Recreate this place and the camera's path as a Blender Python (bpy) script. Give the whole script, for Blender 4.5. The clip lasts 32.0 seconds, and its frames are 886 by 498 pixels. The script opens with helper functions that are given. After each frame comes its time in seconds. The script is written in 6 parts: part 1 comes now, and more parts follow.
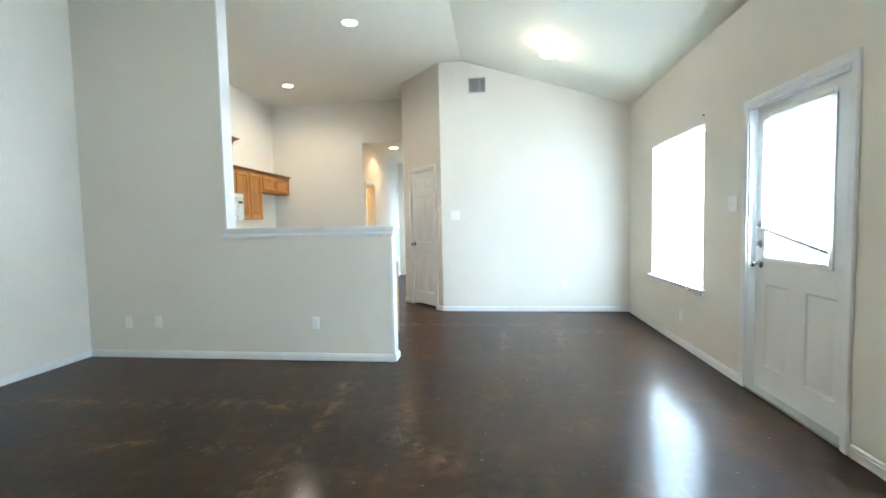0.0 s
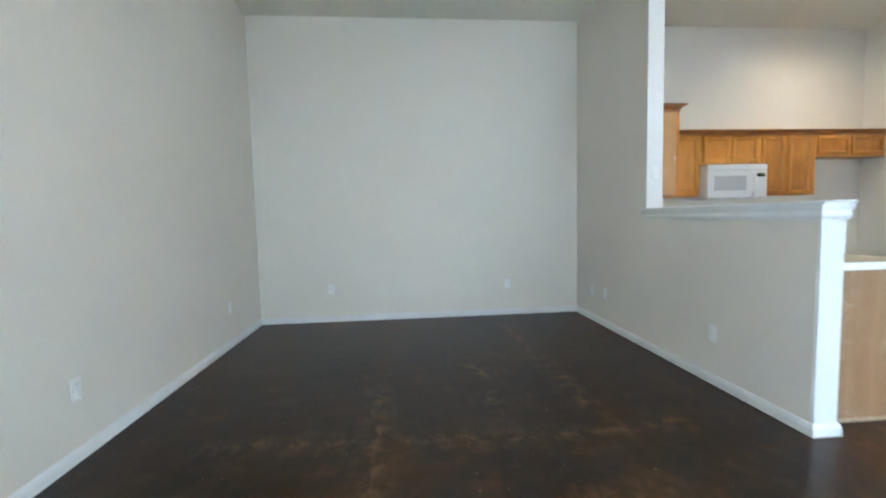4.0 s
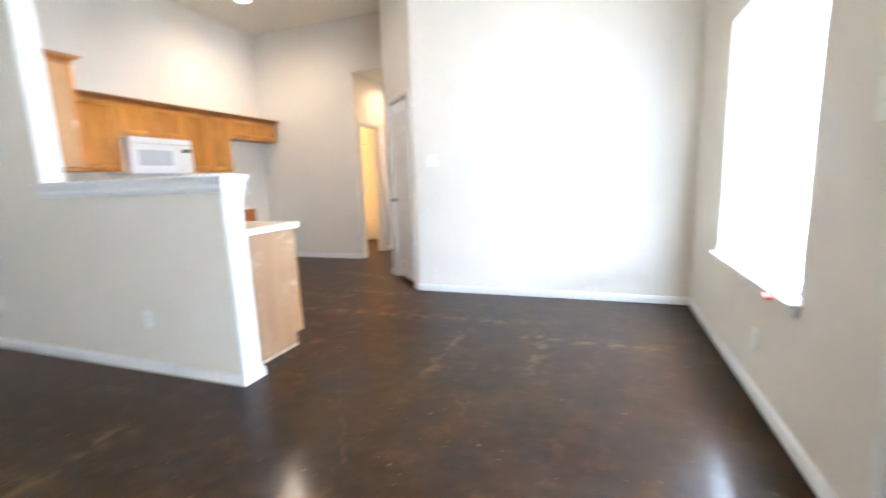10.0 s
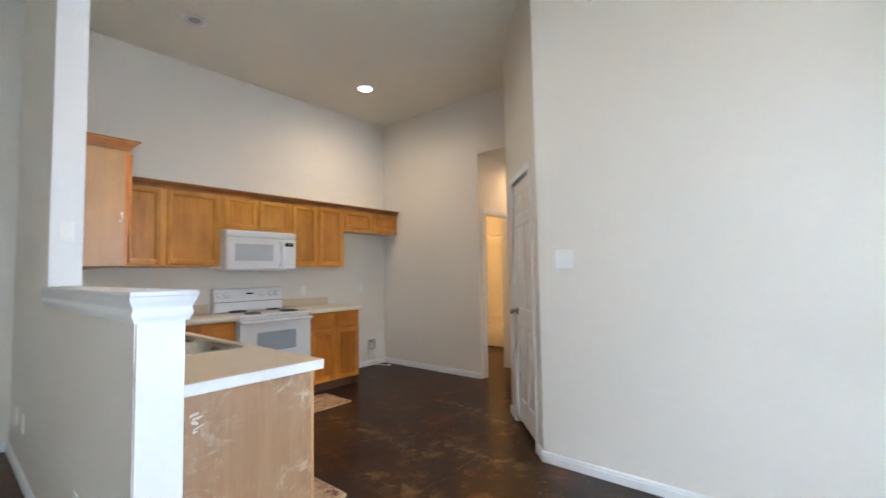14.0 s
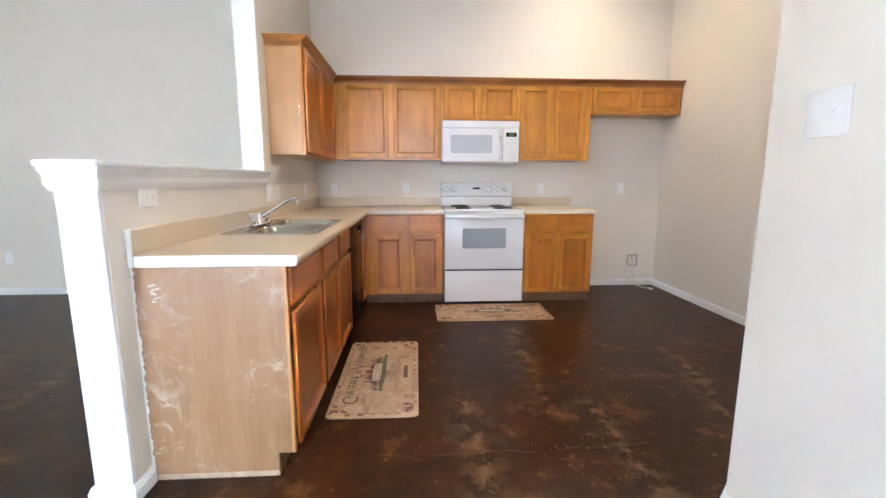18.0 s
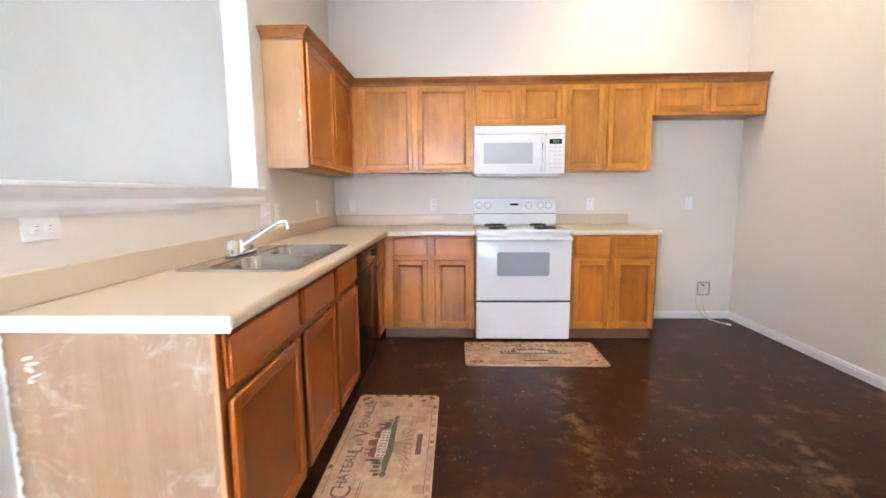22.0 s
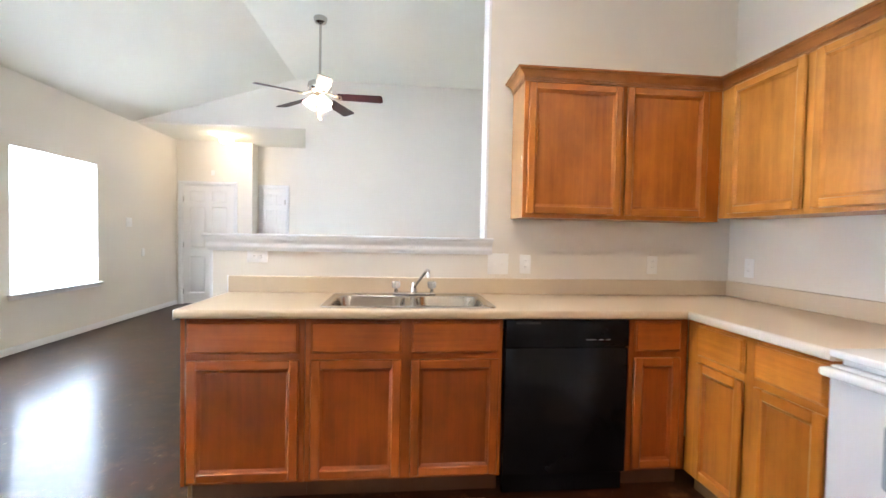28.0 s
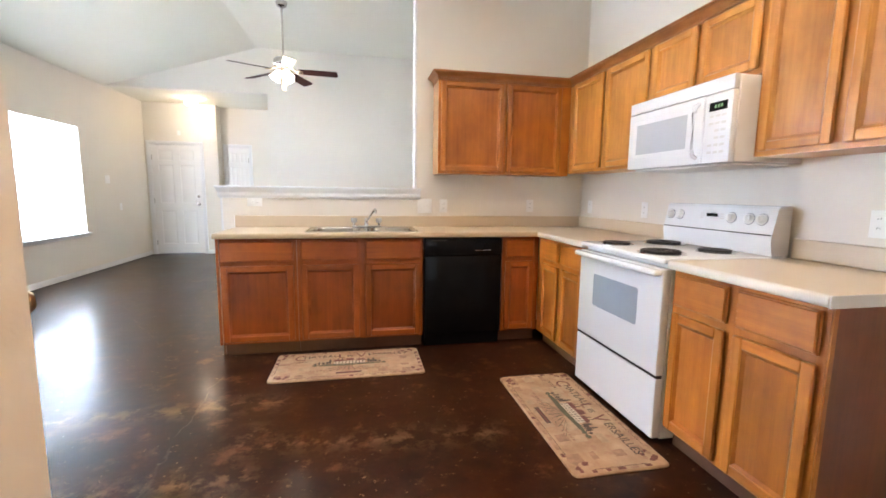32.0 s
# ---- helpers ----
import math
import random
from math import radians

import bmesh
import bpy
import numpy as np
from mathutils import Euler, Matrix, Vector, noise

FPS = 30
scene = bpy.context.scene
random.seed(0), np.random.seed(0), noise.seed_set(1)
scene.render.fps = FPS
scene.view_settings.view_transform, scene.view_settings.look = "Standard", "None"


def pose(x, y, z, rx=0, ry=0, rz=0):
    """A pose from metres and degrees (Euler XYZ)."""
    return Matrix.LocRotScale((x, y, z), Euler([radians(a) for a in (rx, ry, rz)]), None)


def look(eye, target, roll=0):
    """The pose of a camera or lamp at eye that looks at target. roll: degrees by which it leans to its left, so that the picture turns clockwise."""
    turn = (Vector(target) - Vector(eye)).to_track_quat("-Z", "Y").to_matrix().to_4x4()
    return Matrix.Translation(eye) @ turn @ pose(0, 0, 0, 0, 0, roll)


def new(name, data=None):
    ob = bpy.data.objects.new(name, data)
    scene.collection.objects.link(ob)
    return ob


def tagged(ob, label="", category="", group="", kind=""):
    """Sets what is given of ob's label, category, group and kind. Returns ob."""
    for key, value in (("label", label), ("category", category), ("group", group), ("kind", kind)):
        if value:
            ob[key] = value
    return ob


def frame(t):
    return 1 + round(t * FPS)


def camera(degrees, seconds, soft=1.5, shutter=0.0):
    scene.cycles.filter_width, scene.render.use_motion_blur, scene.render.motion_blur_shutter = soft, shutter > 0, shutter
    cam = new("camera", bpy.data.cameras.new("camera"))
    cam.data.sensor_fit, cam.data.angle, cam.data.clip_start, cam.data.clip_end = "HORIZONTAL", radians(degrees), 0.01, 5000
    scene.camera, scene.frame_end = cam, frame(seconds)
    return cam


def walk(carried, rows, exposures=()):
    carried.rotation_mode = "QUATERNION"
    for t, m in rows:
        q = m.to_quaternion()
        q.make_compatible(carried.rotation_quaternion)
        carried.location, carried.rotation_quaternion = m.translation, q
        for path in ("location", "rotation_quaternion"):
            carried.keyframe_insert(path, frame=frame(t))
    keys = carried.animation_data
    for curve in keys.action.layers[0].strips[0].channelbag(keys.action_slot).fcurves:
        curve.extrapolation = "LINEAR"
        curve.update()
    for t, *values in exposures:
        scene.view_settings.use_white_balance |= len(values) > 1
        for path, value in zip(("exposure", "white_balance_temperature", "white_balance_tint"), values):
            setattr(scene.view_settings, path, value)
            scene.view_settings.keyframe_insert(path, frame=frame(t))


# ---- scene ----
cam = camera(92.0, 32.0, 1.5, 0.5)
PATH = [
    (0, (0.677, 1.403, 1.249), (0.434, 3.385, 1.135), -1.2),
    (0.5, (0.879, 1.564, 1.265), (0.55, 3.535, 1.191), -4.8),
    (1, (0.983, 1.753, 1.301), (0.345, 3.648, 1.361), -5.0),
    (1.5, (1.085, 2.036, 1.389), (0.001, 3.689, 1.691), -7.6),
    (2, (1.245, 2.311, 1.391), (-0.183, 3.626, 1.875), -9.3),
    (2.5, (1.385, 2.552, 1.381), (-0.354, 3.452, 1.788), -6.6),
    (3, (1.464, 2.784, 1.347), (-0.427, 3.354, 1.66), -4.5),
    (3.5, (1.64, 2.966, 1.263), (-0.347, 3.156, 1.389), -0.9),
    (4, (1.765, 3.05, 1.21), (-0.222, 3.229, 1.064), -1.3),
    (4.5, (1.871, 3.04, 1.172), (-0.091, 3.322, 0.9), -0.7),
    (6.5, (1.933, 2.988, 1.127), (0.005, 3.173, 0.628), 1.9),
    (7, (1.909, 2.995, 1.127), (-0.014, 3.171, 0.61), 1.6),
    (7.5, (1.887, 2.996, 1.126), (-0.036, 3.15, 0.599), 1.1),
    (8, (1.856, 3.005, 1.13), (-0.068, 3.16, 0.608), 0.7),
    (8.5, (1.788, 3.035, 1.143), (-0.151, 3.216, 0.684), -0.4),
    (9, (1.688, 3.158, 1.138), (-0.166, 3.827, 0.798), -0.4),
    (9.5, (1.674, 3.289, 1.156), (0.253, 4.66, 0.839), -0.9),
    (10, (1.723, 3.342, 1.179), (1.043, 5.195, 0.857), -2.2),
    (10.5, (1.73, 3.346, 1.19), (1.418, 5.31, 0.972), -2.4),
    (11, (1.732, 3.326, 1.212), (1.469, 5.304, 1.068), -1.9),
    (11.5, (1.725, 3.331, 1.226), (1.464, 5.311, 1.117), -2.3),
    (12, (1.701, 3.483, 1.21), (1.387, 5.453, 1.065), -3.1),
    (12.5, (1.64, 3.774, 1.251), (1.087, 5.696, 1.241), -3.4),
    (13, (1.529, 4.068, 1.286), (0.792, 5.924, 1.382), -3.2),
    (13.5, (1.418, 4.417, 1.294), (0.503, 6.192, 1.416), -3.2),
    (14, (1.337, 4.779, 1.294), (0.053, 6.308, 1.406), -1.0),
    (14.5, (1.215, 5.106, 1.283), (-0.267, 6.443, 1.407), -2.2),
    (15, (1.128, 5.421, 1.282), (-0.563, 6.484, 1.403), -2.9),
    (15.5, (1.076, 5.709, 1.283), (-0.806, 6.376, 1.392), 0.9),
    (17.5, (1.11, 6.399, 1.197), (-0.872, 6.492, 0.953), -1.7),
    (18, (1.25, 6.386, 1.189), (-0.721, 6.507, 0.873), 0.1),
    (18.5, (1.285, 6.386, 1.187), (-0.684, 6.499, 0.857), 0.7),
    (19, (1.295, 6.391, 1.192), (-0.674, 6.535, 0.872), 1.0),
    (19.5, (1.295, 6.385, 1.195), (-0.674, 6.509, 0.868), 1.0),
    (20, (1.29, 6.384, 1.197), (-0.683, 6.496, 0.888), 1.0),
    (20.5, (1.238, 6.389, 1.198), (-0.738, 6.473, 0.905), 0.5),
    (21, (1.051, 6.419, 1.2), (-0.929, 6.407, 0.921), -0.7),
    (21.5, (0.857, 6.465, 1.207), (-1.122, 6.377, 0.934), -1.4),
    (22, (0.645, 6.493, 1.209), (-1.337, 6.429, 0.953), -0.4),
    (22.5, (0.451, 6.54, 1.224), (-1.534, 6.486, 0.99), -0.4),
    (23, (0.292, 6.67, 1.221), (-1.683, 6.462, 0.992), -1.2),
    (23.5, (0.137, 6.773, 1.217), (-1.814, 6.386, 1.008), -0.3),
    (24, (-0.074, 6.763, 1.23), (-1.988, 6.205, 1.072), -0.6),
    (24.5, (-0.267, 6.812, 1.24), (-2.153, 6.172, 1.062), -1.2),
    (25, (-0.482, 6.929, 1.249), (-2.248, 5.997, 1.132), -1.9),
    (25.5, (-0.694, 7.016, 1.256), (-2.279, 5.804, 1.125), -2.0),
    (26, (-0.918, 7.062, 1.287), (-2.251, 5.574, 1.192), -0.0),
    (26.5, (-1.116, 7.18, 1.307), (-1.976, 5.374, 1.278), 0.9),
    (28.5, (-1.35, 8.162, 1.235), (-1.529, 6.172, 1.153), 1.1),
    (29, (-1.327, 8.385, 1.218), (-1.536, 6.404, 1.039), 0.5),
    (29.5, (-1.312, 8.571, 1.222), (-1.553, 6.603, 0.962), 1.1),
    (30, (-1.341, 8.759, 1.227), (-1.49, 6.774, 1.025), 0.4),
    (30.5, (-1.331, 8.902, 1.229), (-1.477, 6.915, 1.044), -0.5),
    (31, (-1.286, 9.032, 1.21), (-1.524, 7.066, 0.931), 0.1),
    (31.5, (-1.308, 9.087, 1.203), (-1.651, 7.142, 0.887), 0.8),
    (32, (-1.353, 9.12, 1.207), (-1.74, 7.174, 0.951), 0.7),
]
EXPOSURES = [(0, 0.72, 5650, 3), (1, 0.62, 5700, 3), (2, 0.65, 5700, 3), (3, 0.42, 5700, 5), (4.5, 0.2, 5700, 7), (7, 1.05, 5850, 14), (9, 1.18, 5900, 16), (10, 0.92, 5900, 15), (11, 0.65, 5950, 14), (12, 0.4, 5950, 14), (13, 0.12, 6050, 14), (14, 0.07, 6050, 14), (15, 0.0, 6150, 15), (18, 0.65, 6100, 17), (19, 0.88, 6100, 17), (21, 0.95, 6000, 18), (23, 1.02, 5900, 18), (25, 1.12, 5850, 17), (26.5, 1.05, 5900, 17), (28.5, 1.05, 5950, 17), (30, 1.1, 6000, 17), (32, 1.03, 6050, 17)]
walk(cam, [(t, look(eye, target, roll)) for t, eye, target, roll in PATH], EXPOSURES)
DAY_WIN, DAY_NORTH, DAY_DOOR, FAN_W, CAN_W, HALL_WATT, BATH_W, DOME_W = 640, 860, 1150, 13, 66, 34, 60, 3

# ---- world and lights ----
world = bpy.data.worlds.new("sky")
world.use_nodes = True
scene.world = world
wn = world.node_tree
sky = wn.nodes.new("ShaderNodeTexSky")
sky.sky_type, sky.sun_disc = "NISHITA", False
sky.sun_elevation, sky.sun_rotation = radians(50), radians(200)
wn.links.new(sky.outputs[0], wn.nodes["Background"].inputs[0])
wn.nodes["Background"].inputs[1].default_value = 0.12


def sun_lamp(strength, elevation, heading):
    """One soft warm sun for the day outside."""
    data = bpy.data.lights.new("sun", "SUN")
    data.energy, data.angle, data.color = strength, radians(2), (1.0, 0.95, 0.88)
    ob = new("sun", data)
    ob.rotation_euler = (radians(90 - elevation), 0, radians(heading))
    return ob


def area_lamp(name, m, w, h, watts, colour, spread=180):
    data = bpy.data.lights.new(name, "AREA")
    data.shape, data.size, data.size_y = "RECTANGLE", w, h
    data.energy, data.color, data.spread = watts, colour, radians(spread)
    ob = new(name, data)
    ob.matrix_world = m
    return ob


def bulb_lamp(name, at, watts, colour, radius=0.05, cone=0.0, blend=0.5):
    data = bpy.data.lights.new(name, "SPOT" if cone else "POINT")
    data.energy, data.color, data.shadow_soft_size = watts, colour, radius
    if cone:
        data.spot_size, data.spot_blend = radians(cone), blend
    ob = new(name, data)
    ob.location = at
    return ob


DAY = (0.71, 0.86, 1.0)
WARM = (1.0, 0.76, 0.48)
SOFT = (1.0, 0.89, 0.74)
sun_lamp(2.5, 50, 160)
# daylight that stands in the window openings, outside the glass
area_lamp("daylight_north_window", look((2.78, 6.05, 1.36), (-3, 6.3, 1.4)), 1.24, 1.50, DAY_NORTH, DAY)
area_lamp("daylight_south_window", look((2.78, 2.675, 1.34), (0, 2.8, 1.30)), 1.24, 1.50, DAY_WIN, DAY)
area_lamp("daylight_door", look((2.80, 4.345, 1.40), (0, 4.6, 1.45)), 1.5, 1.7, DAY_DOOR, DAY)
# added lamp in an unseen side opening, brightens the far hall wall
area_lamp("hall_end_fill", look((-0.62, 11.54, 1.2), (-3, 11.54, 1.2)), 0.6, 1.8, 14, DAY)

# ---- materials ----


class Mat:
    """A small wrapper that keeps node building short."""

    def __init__(self, name, rough=0.5, metal=0.0, spec=0.5):
        self.mat = bpy.data.materials.new(name)
        self.mat.use_nodes = True
        self.t = self.mat.node_tree
        self.b = self.t.nodes["Principled BSDF"]
        self.b.inputs["Roughness"].default_value = rough
        self.b.inputs["Metallic"].default_value = metal
        self.b.inputs["Specular IOR Level"].default_value = spec
        self.co = None

    def node(self, kind, **kw):
        n = self.t.nodes.new(kind)
        for k, v in kw.items():
            n.inputs[k].default_value = v
        return n

    def link(self, a, b):
        self.t.links.new(a, b)

    def coords(self, scale=(1, 1, 1), shift=True, obj=True):
        tc = self.node("ShaderNodeTexCoord")
        mp = self.node("ShaderNodeMapping")
        mp.inputs["Scale"].default_value = scale
        self.link(tc.outputs["Object"], mp.inputs["Vector"])
        if shift:
            oi = self.node("ShaderNodeObjectInfo")
            mul = self.node("ShaderNodeVectorMath")
            mul.operation = "SCALE"
            mul.inputs[0].default_value = (17.0, 31.0, 23.0)
            self.link(oi.outputs["Random"], mul.inputs["Scale"])
            self.link(mul.outputs["Vector"], mp.inputs["Location"])
        return mp.outputs["Vector"]

    def noise(self, vec, scale, detail=4.0, rough=0.55, distort=0.0):
        n = self.node("ShaderNodeTexNoise", Scale=scale, Detail=detail, Roughness=rough, Distortion=distort)
        self.link(vec, n.inputs["Vector"])
        return n.outputs["Fac"]

    def ramp(self, fac, stops):
        r = self.node("ShaderNodeValToRGB")
        el = r.color_ramp.elements
        while len(el) < len(stops):
            el.new(0.5)
        for e, (p, c) in zip(el, stops):
            e.position = p
            e.color = (*c, 1) if len(c) == 3 else c
        self.link(fac, r.inputs["Fac"])
        return r.outputs["Color"]

    def mix(self, fac, a, b, mode="MIX"):
        m = self.node("ShaderNodeMix")
        m.data_type, m.blend_type = "RGBA", mode
        for sock, v in ((m.inputs["Factor"], fac), (m.inputs[6], a), (m.inputs[7], b)):
            if hasattr(v, "is_linked"):
                self.link(v, sock)
            elif isinstance(v, (int, float)):
                sock.default_value = v
            else:
                sock.default_value = (*v, 1)
        return m.outputs[2]

    def math(self, op, a, b=None, c=None):
        m = self.node("ShaderNodeMath")
        m.operation = op
        for sock, v in zip(m.inputs, (a, b, c)):
            if v is None:
                continue
            if hasattr(v, "is_linked"):
                self.link(v, sock)
            else:
                sock.default_value = v
        return m.outputs[0]

    def colour(self, c):
        if hasattr(c, "is_linked"):
            self.link(c, self.b.inputs["Base Color"])
        else:
            self.b.inputs["Base Color"].default_value = (*c, 1)
        return self

    def rough(self, v):
        self.link(v, self.b.inputs["Roughness"])
        return self

    def bump(self, height, strength=0.2, dist=0.002):
        n = self.node("ShaderNodeBump", Strength=strength, Distance=dist)
        self.link(height, n.inputs["Height"])
        self.link(n.outputs["Normal"], self.b.inputs["Normal"])
        return self


def paint(name, colour, rough=0.6, peel=0.25, spread=0.03):
    """Rolled wall paint with a fine orange-peel relief and faint scuffs."""
    m = Mat(name, rough)
    v = m.coords(shift=False)
    big = m.noise(v, 0.9, 4)
    lo = tuple(c * (1 - spread) for c in colour)
    m.colour(m.ramp(big, [(0.3, lo), (0.7, colour)]))
    fine = m.noise(v, 95, 3)
    mid = m.noise(v, 28, 2)
    m.bump(m.math("ADD", fine, m.math("MULTIPLY", mid, 0.6)), peel, 0.0022)
    r = m.noise(v, 2.5, 3)
    m.rough(m.math("MULTIPLY_ADD", r, 0.2, rough - 0.1))
    return m.mat


def wood(name, dark, light, axis, rough=0.32, coat=0.20):
    """Stained oak: grain drawn out along axis ('z' upright, 'h' level)."""
    m = Mat(name, rough, 0.0, 0.4)
    s = (13, 13, 0.55) if axis == "z" else (0.55, 0.55, 13)
    v = m.coords(s)
    g = m.noise(v, 2.2, 6, 0.6, 0.6)
    s2 = (70, 70, 1.6) if axis == "z" else (1.6, 1.6, 70)
    pores = m.noise(m.coords(s2), 3.0, 3, 0.6)
    blot = m.noise(m.coords((1.6, 1.6, 1.0)), 3.4, 4, 0.62)
    base = m.ramp(g, [(0.22, dark), (0.78, light)])
    base = m.mix(m.math("MULTIPLY", m.math("GREATER_THAN", pores, 0.58), 0.20), base, tuple(c * 0.45 for c in dark))
    base = m.mix(0.40, base, m.ramp(blot, [(0.3, tuple(c * 0.78 for c in dark)), (0.7, tuple(min(1, c * 1.18) for c in light))]))
    hsv = m.node("ShaderNodeHueSaturation")
    oi = m.node("ShaderNodeObjectInfo")
    m.link(m.math("MULTIPLY_ADD", oi.outputs["Random"], 0.34, 0.84), hsv.inputs["Value"])
    m.link(base, hsv.inputs["Color"])
    m.colour(hsv.outputs["Color"])
    m.bump(pores, 0.12, 0.001)
    m.rough(m.math("MULTIPLY_ADD", g, 0.15, rough - 0.07))
    m.b.inputs["Coat Weight"].default_value = coat
    m.b.inputs["Coat Roughness"].default_value = 0.22
    return m.mat


def plain(name, colour, rough=0.4, metal=0.0, vary=0.05, scale=6.0, bump=0.0):
    m = Mat(name, rough, metal)
    v = m.coords()
    n = m.noise(v, scale, 4)
    m.colour(m.ramp(n, [(0.3, tuple(c * (1 - vary) for c in colour)), (0.7, colour)]))
    m.rough(m.math("MULTIPLY_ADD", n, 0.12, max(0.02, rough - 0.06)))
    if bump:
        m.bump(m.noise(v, 120, 2), bump, 0.001)
    return m.mat


def glow(name, colour, strength):
    m = Mat(name, 0.4)
    m.colour(colour)
    m.b.inputs["Emission Color"].default_value = (*colour, 1)
    m.b.inputs["Emission Strength"].default_value = strength
    return m.mat


def floor_material():
    """Acid-stained, sealed concrete: dark brown, softly mottled, with tan ghosts of old joints, hairline cracks and specks."""
    m = Mat("stained_concrete", 0.42, 0.0, 0.06)
    v = m.coords(shift=False)
    big = m.noise(v, 0.55, 4, 0.55)
    mid = m.noise(v, 2.3, 5, 0.60)
    fine = m.noise(v, 9.5, 3, 0.60)
    base = m.ramp(big, [(0.25, (0.0130, 0.0064, 0.0036)), (0.50, (0.0250, 0.0122, 0.0064)), (0.75, (0.046, 0.0225, 0.0108))])
    base = m.mix(m.math("MULTIPLY", m.ramp(mid, [(0.42, (0, 0, 0)), (0.72, (1, 1, 1))]), 0.65), base, (0.068, 0.036, 0.0170))
    base = m.mix(m.math("MULTIPLY", m.ramp(fine, [(0.44, (0, 0, 0)), (0.76, (1, 1, 1))]), 0.45), base, (0.078, 0.043, 0.020))
    # redder over the kitchen end: warm light and wood reflections put into the colour
    tc = m.node("ShaderNodeTexCoord")
    sep = m.node("ShaderNodeSeparateXYZ")
    m.link(tc.outputs["Object"], sep.inputs[0])
    east = m.ramp(m.math("MULTIPLY_ADD", m.math("MULTIPLY_ADD", big, 0.9, sep.outputs["X"]), -0.25, 0.5), [(0.25, (0, 0, 0)), (0.45, (1, 1, 1))])
    north = m.ramp(m.math("MULTIPLY_ADD", m.math("MULTIPLY_ADD", big, 1.2, sep.outputs["Y"]), 0.1, 0.0), [(0.54, (0, 0, 0)), (0.64, (1, 1, 1))])
    red = m.math("MULTIPLY", east, north)
    base = m.mix(m.math("MULTIPLY", red, 0.8), base, m.mix(1.0, base, (1.65, 0.80, 0.46), "MULTIPLY"))
    # ghost lines of the joints, at a pitch of 1.25 m
    wob = m.math("MULTIPLY_ADD", m.noise(v, 1.1, 2, 0.5), 0.30, -0.15)
    wob2 = m.math("MULTIPLY_ADD", m.noise(v, 9, 4, 0.6), 0.16, -0.08)
    wobble = m.math("ADD", wob, wob2)
    lines = []
    for out, start in ((sep.outputs["X"], -0.5), (sep.outputs["Y"], 2.9)):
        p = m.math("DIVIDE", m.math("ADD", m.math("ADD", out, wobble), 50 * 1.25 - start), 1.25)
        f = m.math("FRACT", p)
        lines.append(m.math("MINIMUM", f, m.math("SUBTRACT", 1.0, f)))
    near = m.math("MINIMUM", lines[0], lines[1])
    halo = m.ramp(near, [(0.0, (1, 1, 1)), (0.035, (0.55, 0.55, 0.55)), (0.13, (0, 0, 0))])
    gate = m.ramp(m.noise(v, 1.6, 4, 0.6), [(0.42, (0, 0, 0)), (0.62, (1, 1, 1))])
    flake = m.ramp(m.noise(v, 12, 4, 0.62), [(0.40, (0.05, 0.05, 0.05)), (0.68, (1, 1, 1))])
    halo = m.math("MULTIPLY", m.math("MULTIPLY", halo, gate), flake)
    base = m.mix(m.math("MULTIPLY", halo, 0.32), base, (0.150, 0.086, 0.041))
    # hairline cracks, broken along their length
    bent = m.node("ShaderNodeVectorMath")
    bent.operation = "ADD"
    nz = m.node("ShaderNodeTexNoise", Scale=6.0, Detail=5.0)
    m.link(v, nz.inputs["Vector"])
    sc = m.node("ShaderNodeVectorMath")
    sc.operation = "SCALE"
    sc.inputs["Scale"].default_value = 0.13
    m.link(nz.outputs["Color"], sc.inputs[0])
    m.link(v, bent.inputs[0])
    m.link(sc.outputs["Vector"], bent.inputs[1])
    sp = m.node("ShaderNodeSeparateXYZ")
    m.link(bent.outputs["Vector"], sp.inputs[0])

    def nearest(spans):
        """Distance from the bent floor point to the nearest of the spans."""
        best = None
        for ax, ay, bx, by in spans:
            dx, dy = bx - ax, by - ay
            n2 = dx * dx + dy * dy
            px, py = m.math("SUBTRACT", sp.outputs["X"], ax + 0.065), m.math("SUBTRACT", sp.outputs["Y"], ay + 0.065)
            s = m.math("ADD", m.math("MULTIPLY", px, dx / n2), m.math("MULTIPLY", py, dy / n2))
            s = m.math("MINIMUM", m.math("MAXIMUM", s, 0.0), 1.0)
            qx, qy = m.math("SUBTRACT", px, m.math("MULTIPLY", s, dx)), m.math("SUBTRACT", py, m.math("MULTIPLY", s, dy))
            d = m.math("ADD", m.math("MULTIPLY", qx, qx), m.math("MULTIPLY", qy, qy))
            best = d if best is None else m.math("MINIMUM", best, d)
        return m.math("SQRT", best)

    # broad worn seams where the stain took thinly
    seams = [(-2.9, 4.13, -0.5, 4.19), (-0.51, 4.6, -0.43, 3.9), (-0.43, 3.9, -0.52, 2.75), (-0.52, 2.75, -0.58, 2.0), (-1.2, 2.85, 0.8, 2.9),
             (0.4, 3.56, 0.1, 3.8), (0.1, 3.8, 0.05, 4.2), (-1.62, 3.58, -1.38, 3.63), (-1.04, 3.57, -0.87, 3.63), (-0.32, 6.65, 1.34, 6.69), (1.23, 6.38, 2.09, 6.37),
             (0.76, 6.4, 0.76, 5.7), (1.36, 6.49, 1.36, 5.78), (-0.86, 7.31, -0.2, 7.31), (-0.9, 6.64, -0.18, 6.67), (-0.82, 6.95, -0.77, 7.1), (-1.37, 8.18, -0.63, 7.97), (-2.0, 7.16, -0.76, 7.07)]
    wide = m.ramp(nearest(seams), [(0.0, (1, 1, 1)), (0.045, (0.45, 0.45, 0.45)), (0.15, (0, 0, 0))])
    flake2 = m.ramp(m.noise(v, 10, 5, 0.66), [(0.47, (0.03, 0.03, 0.03)), (0.58, (1, 1, 1))])
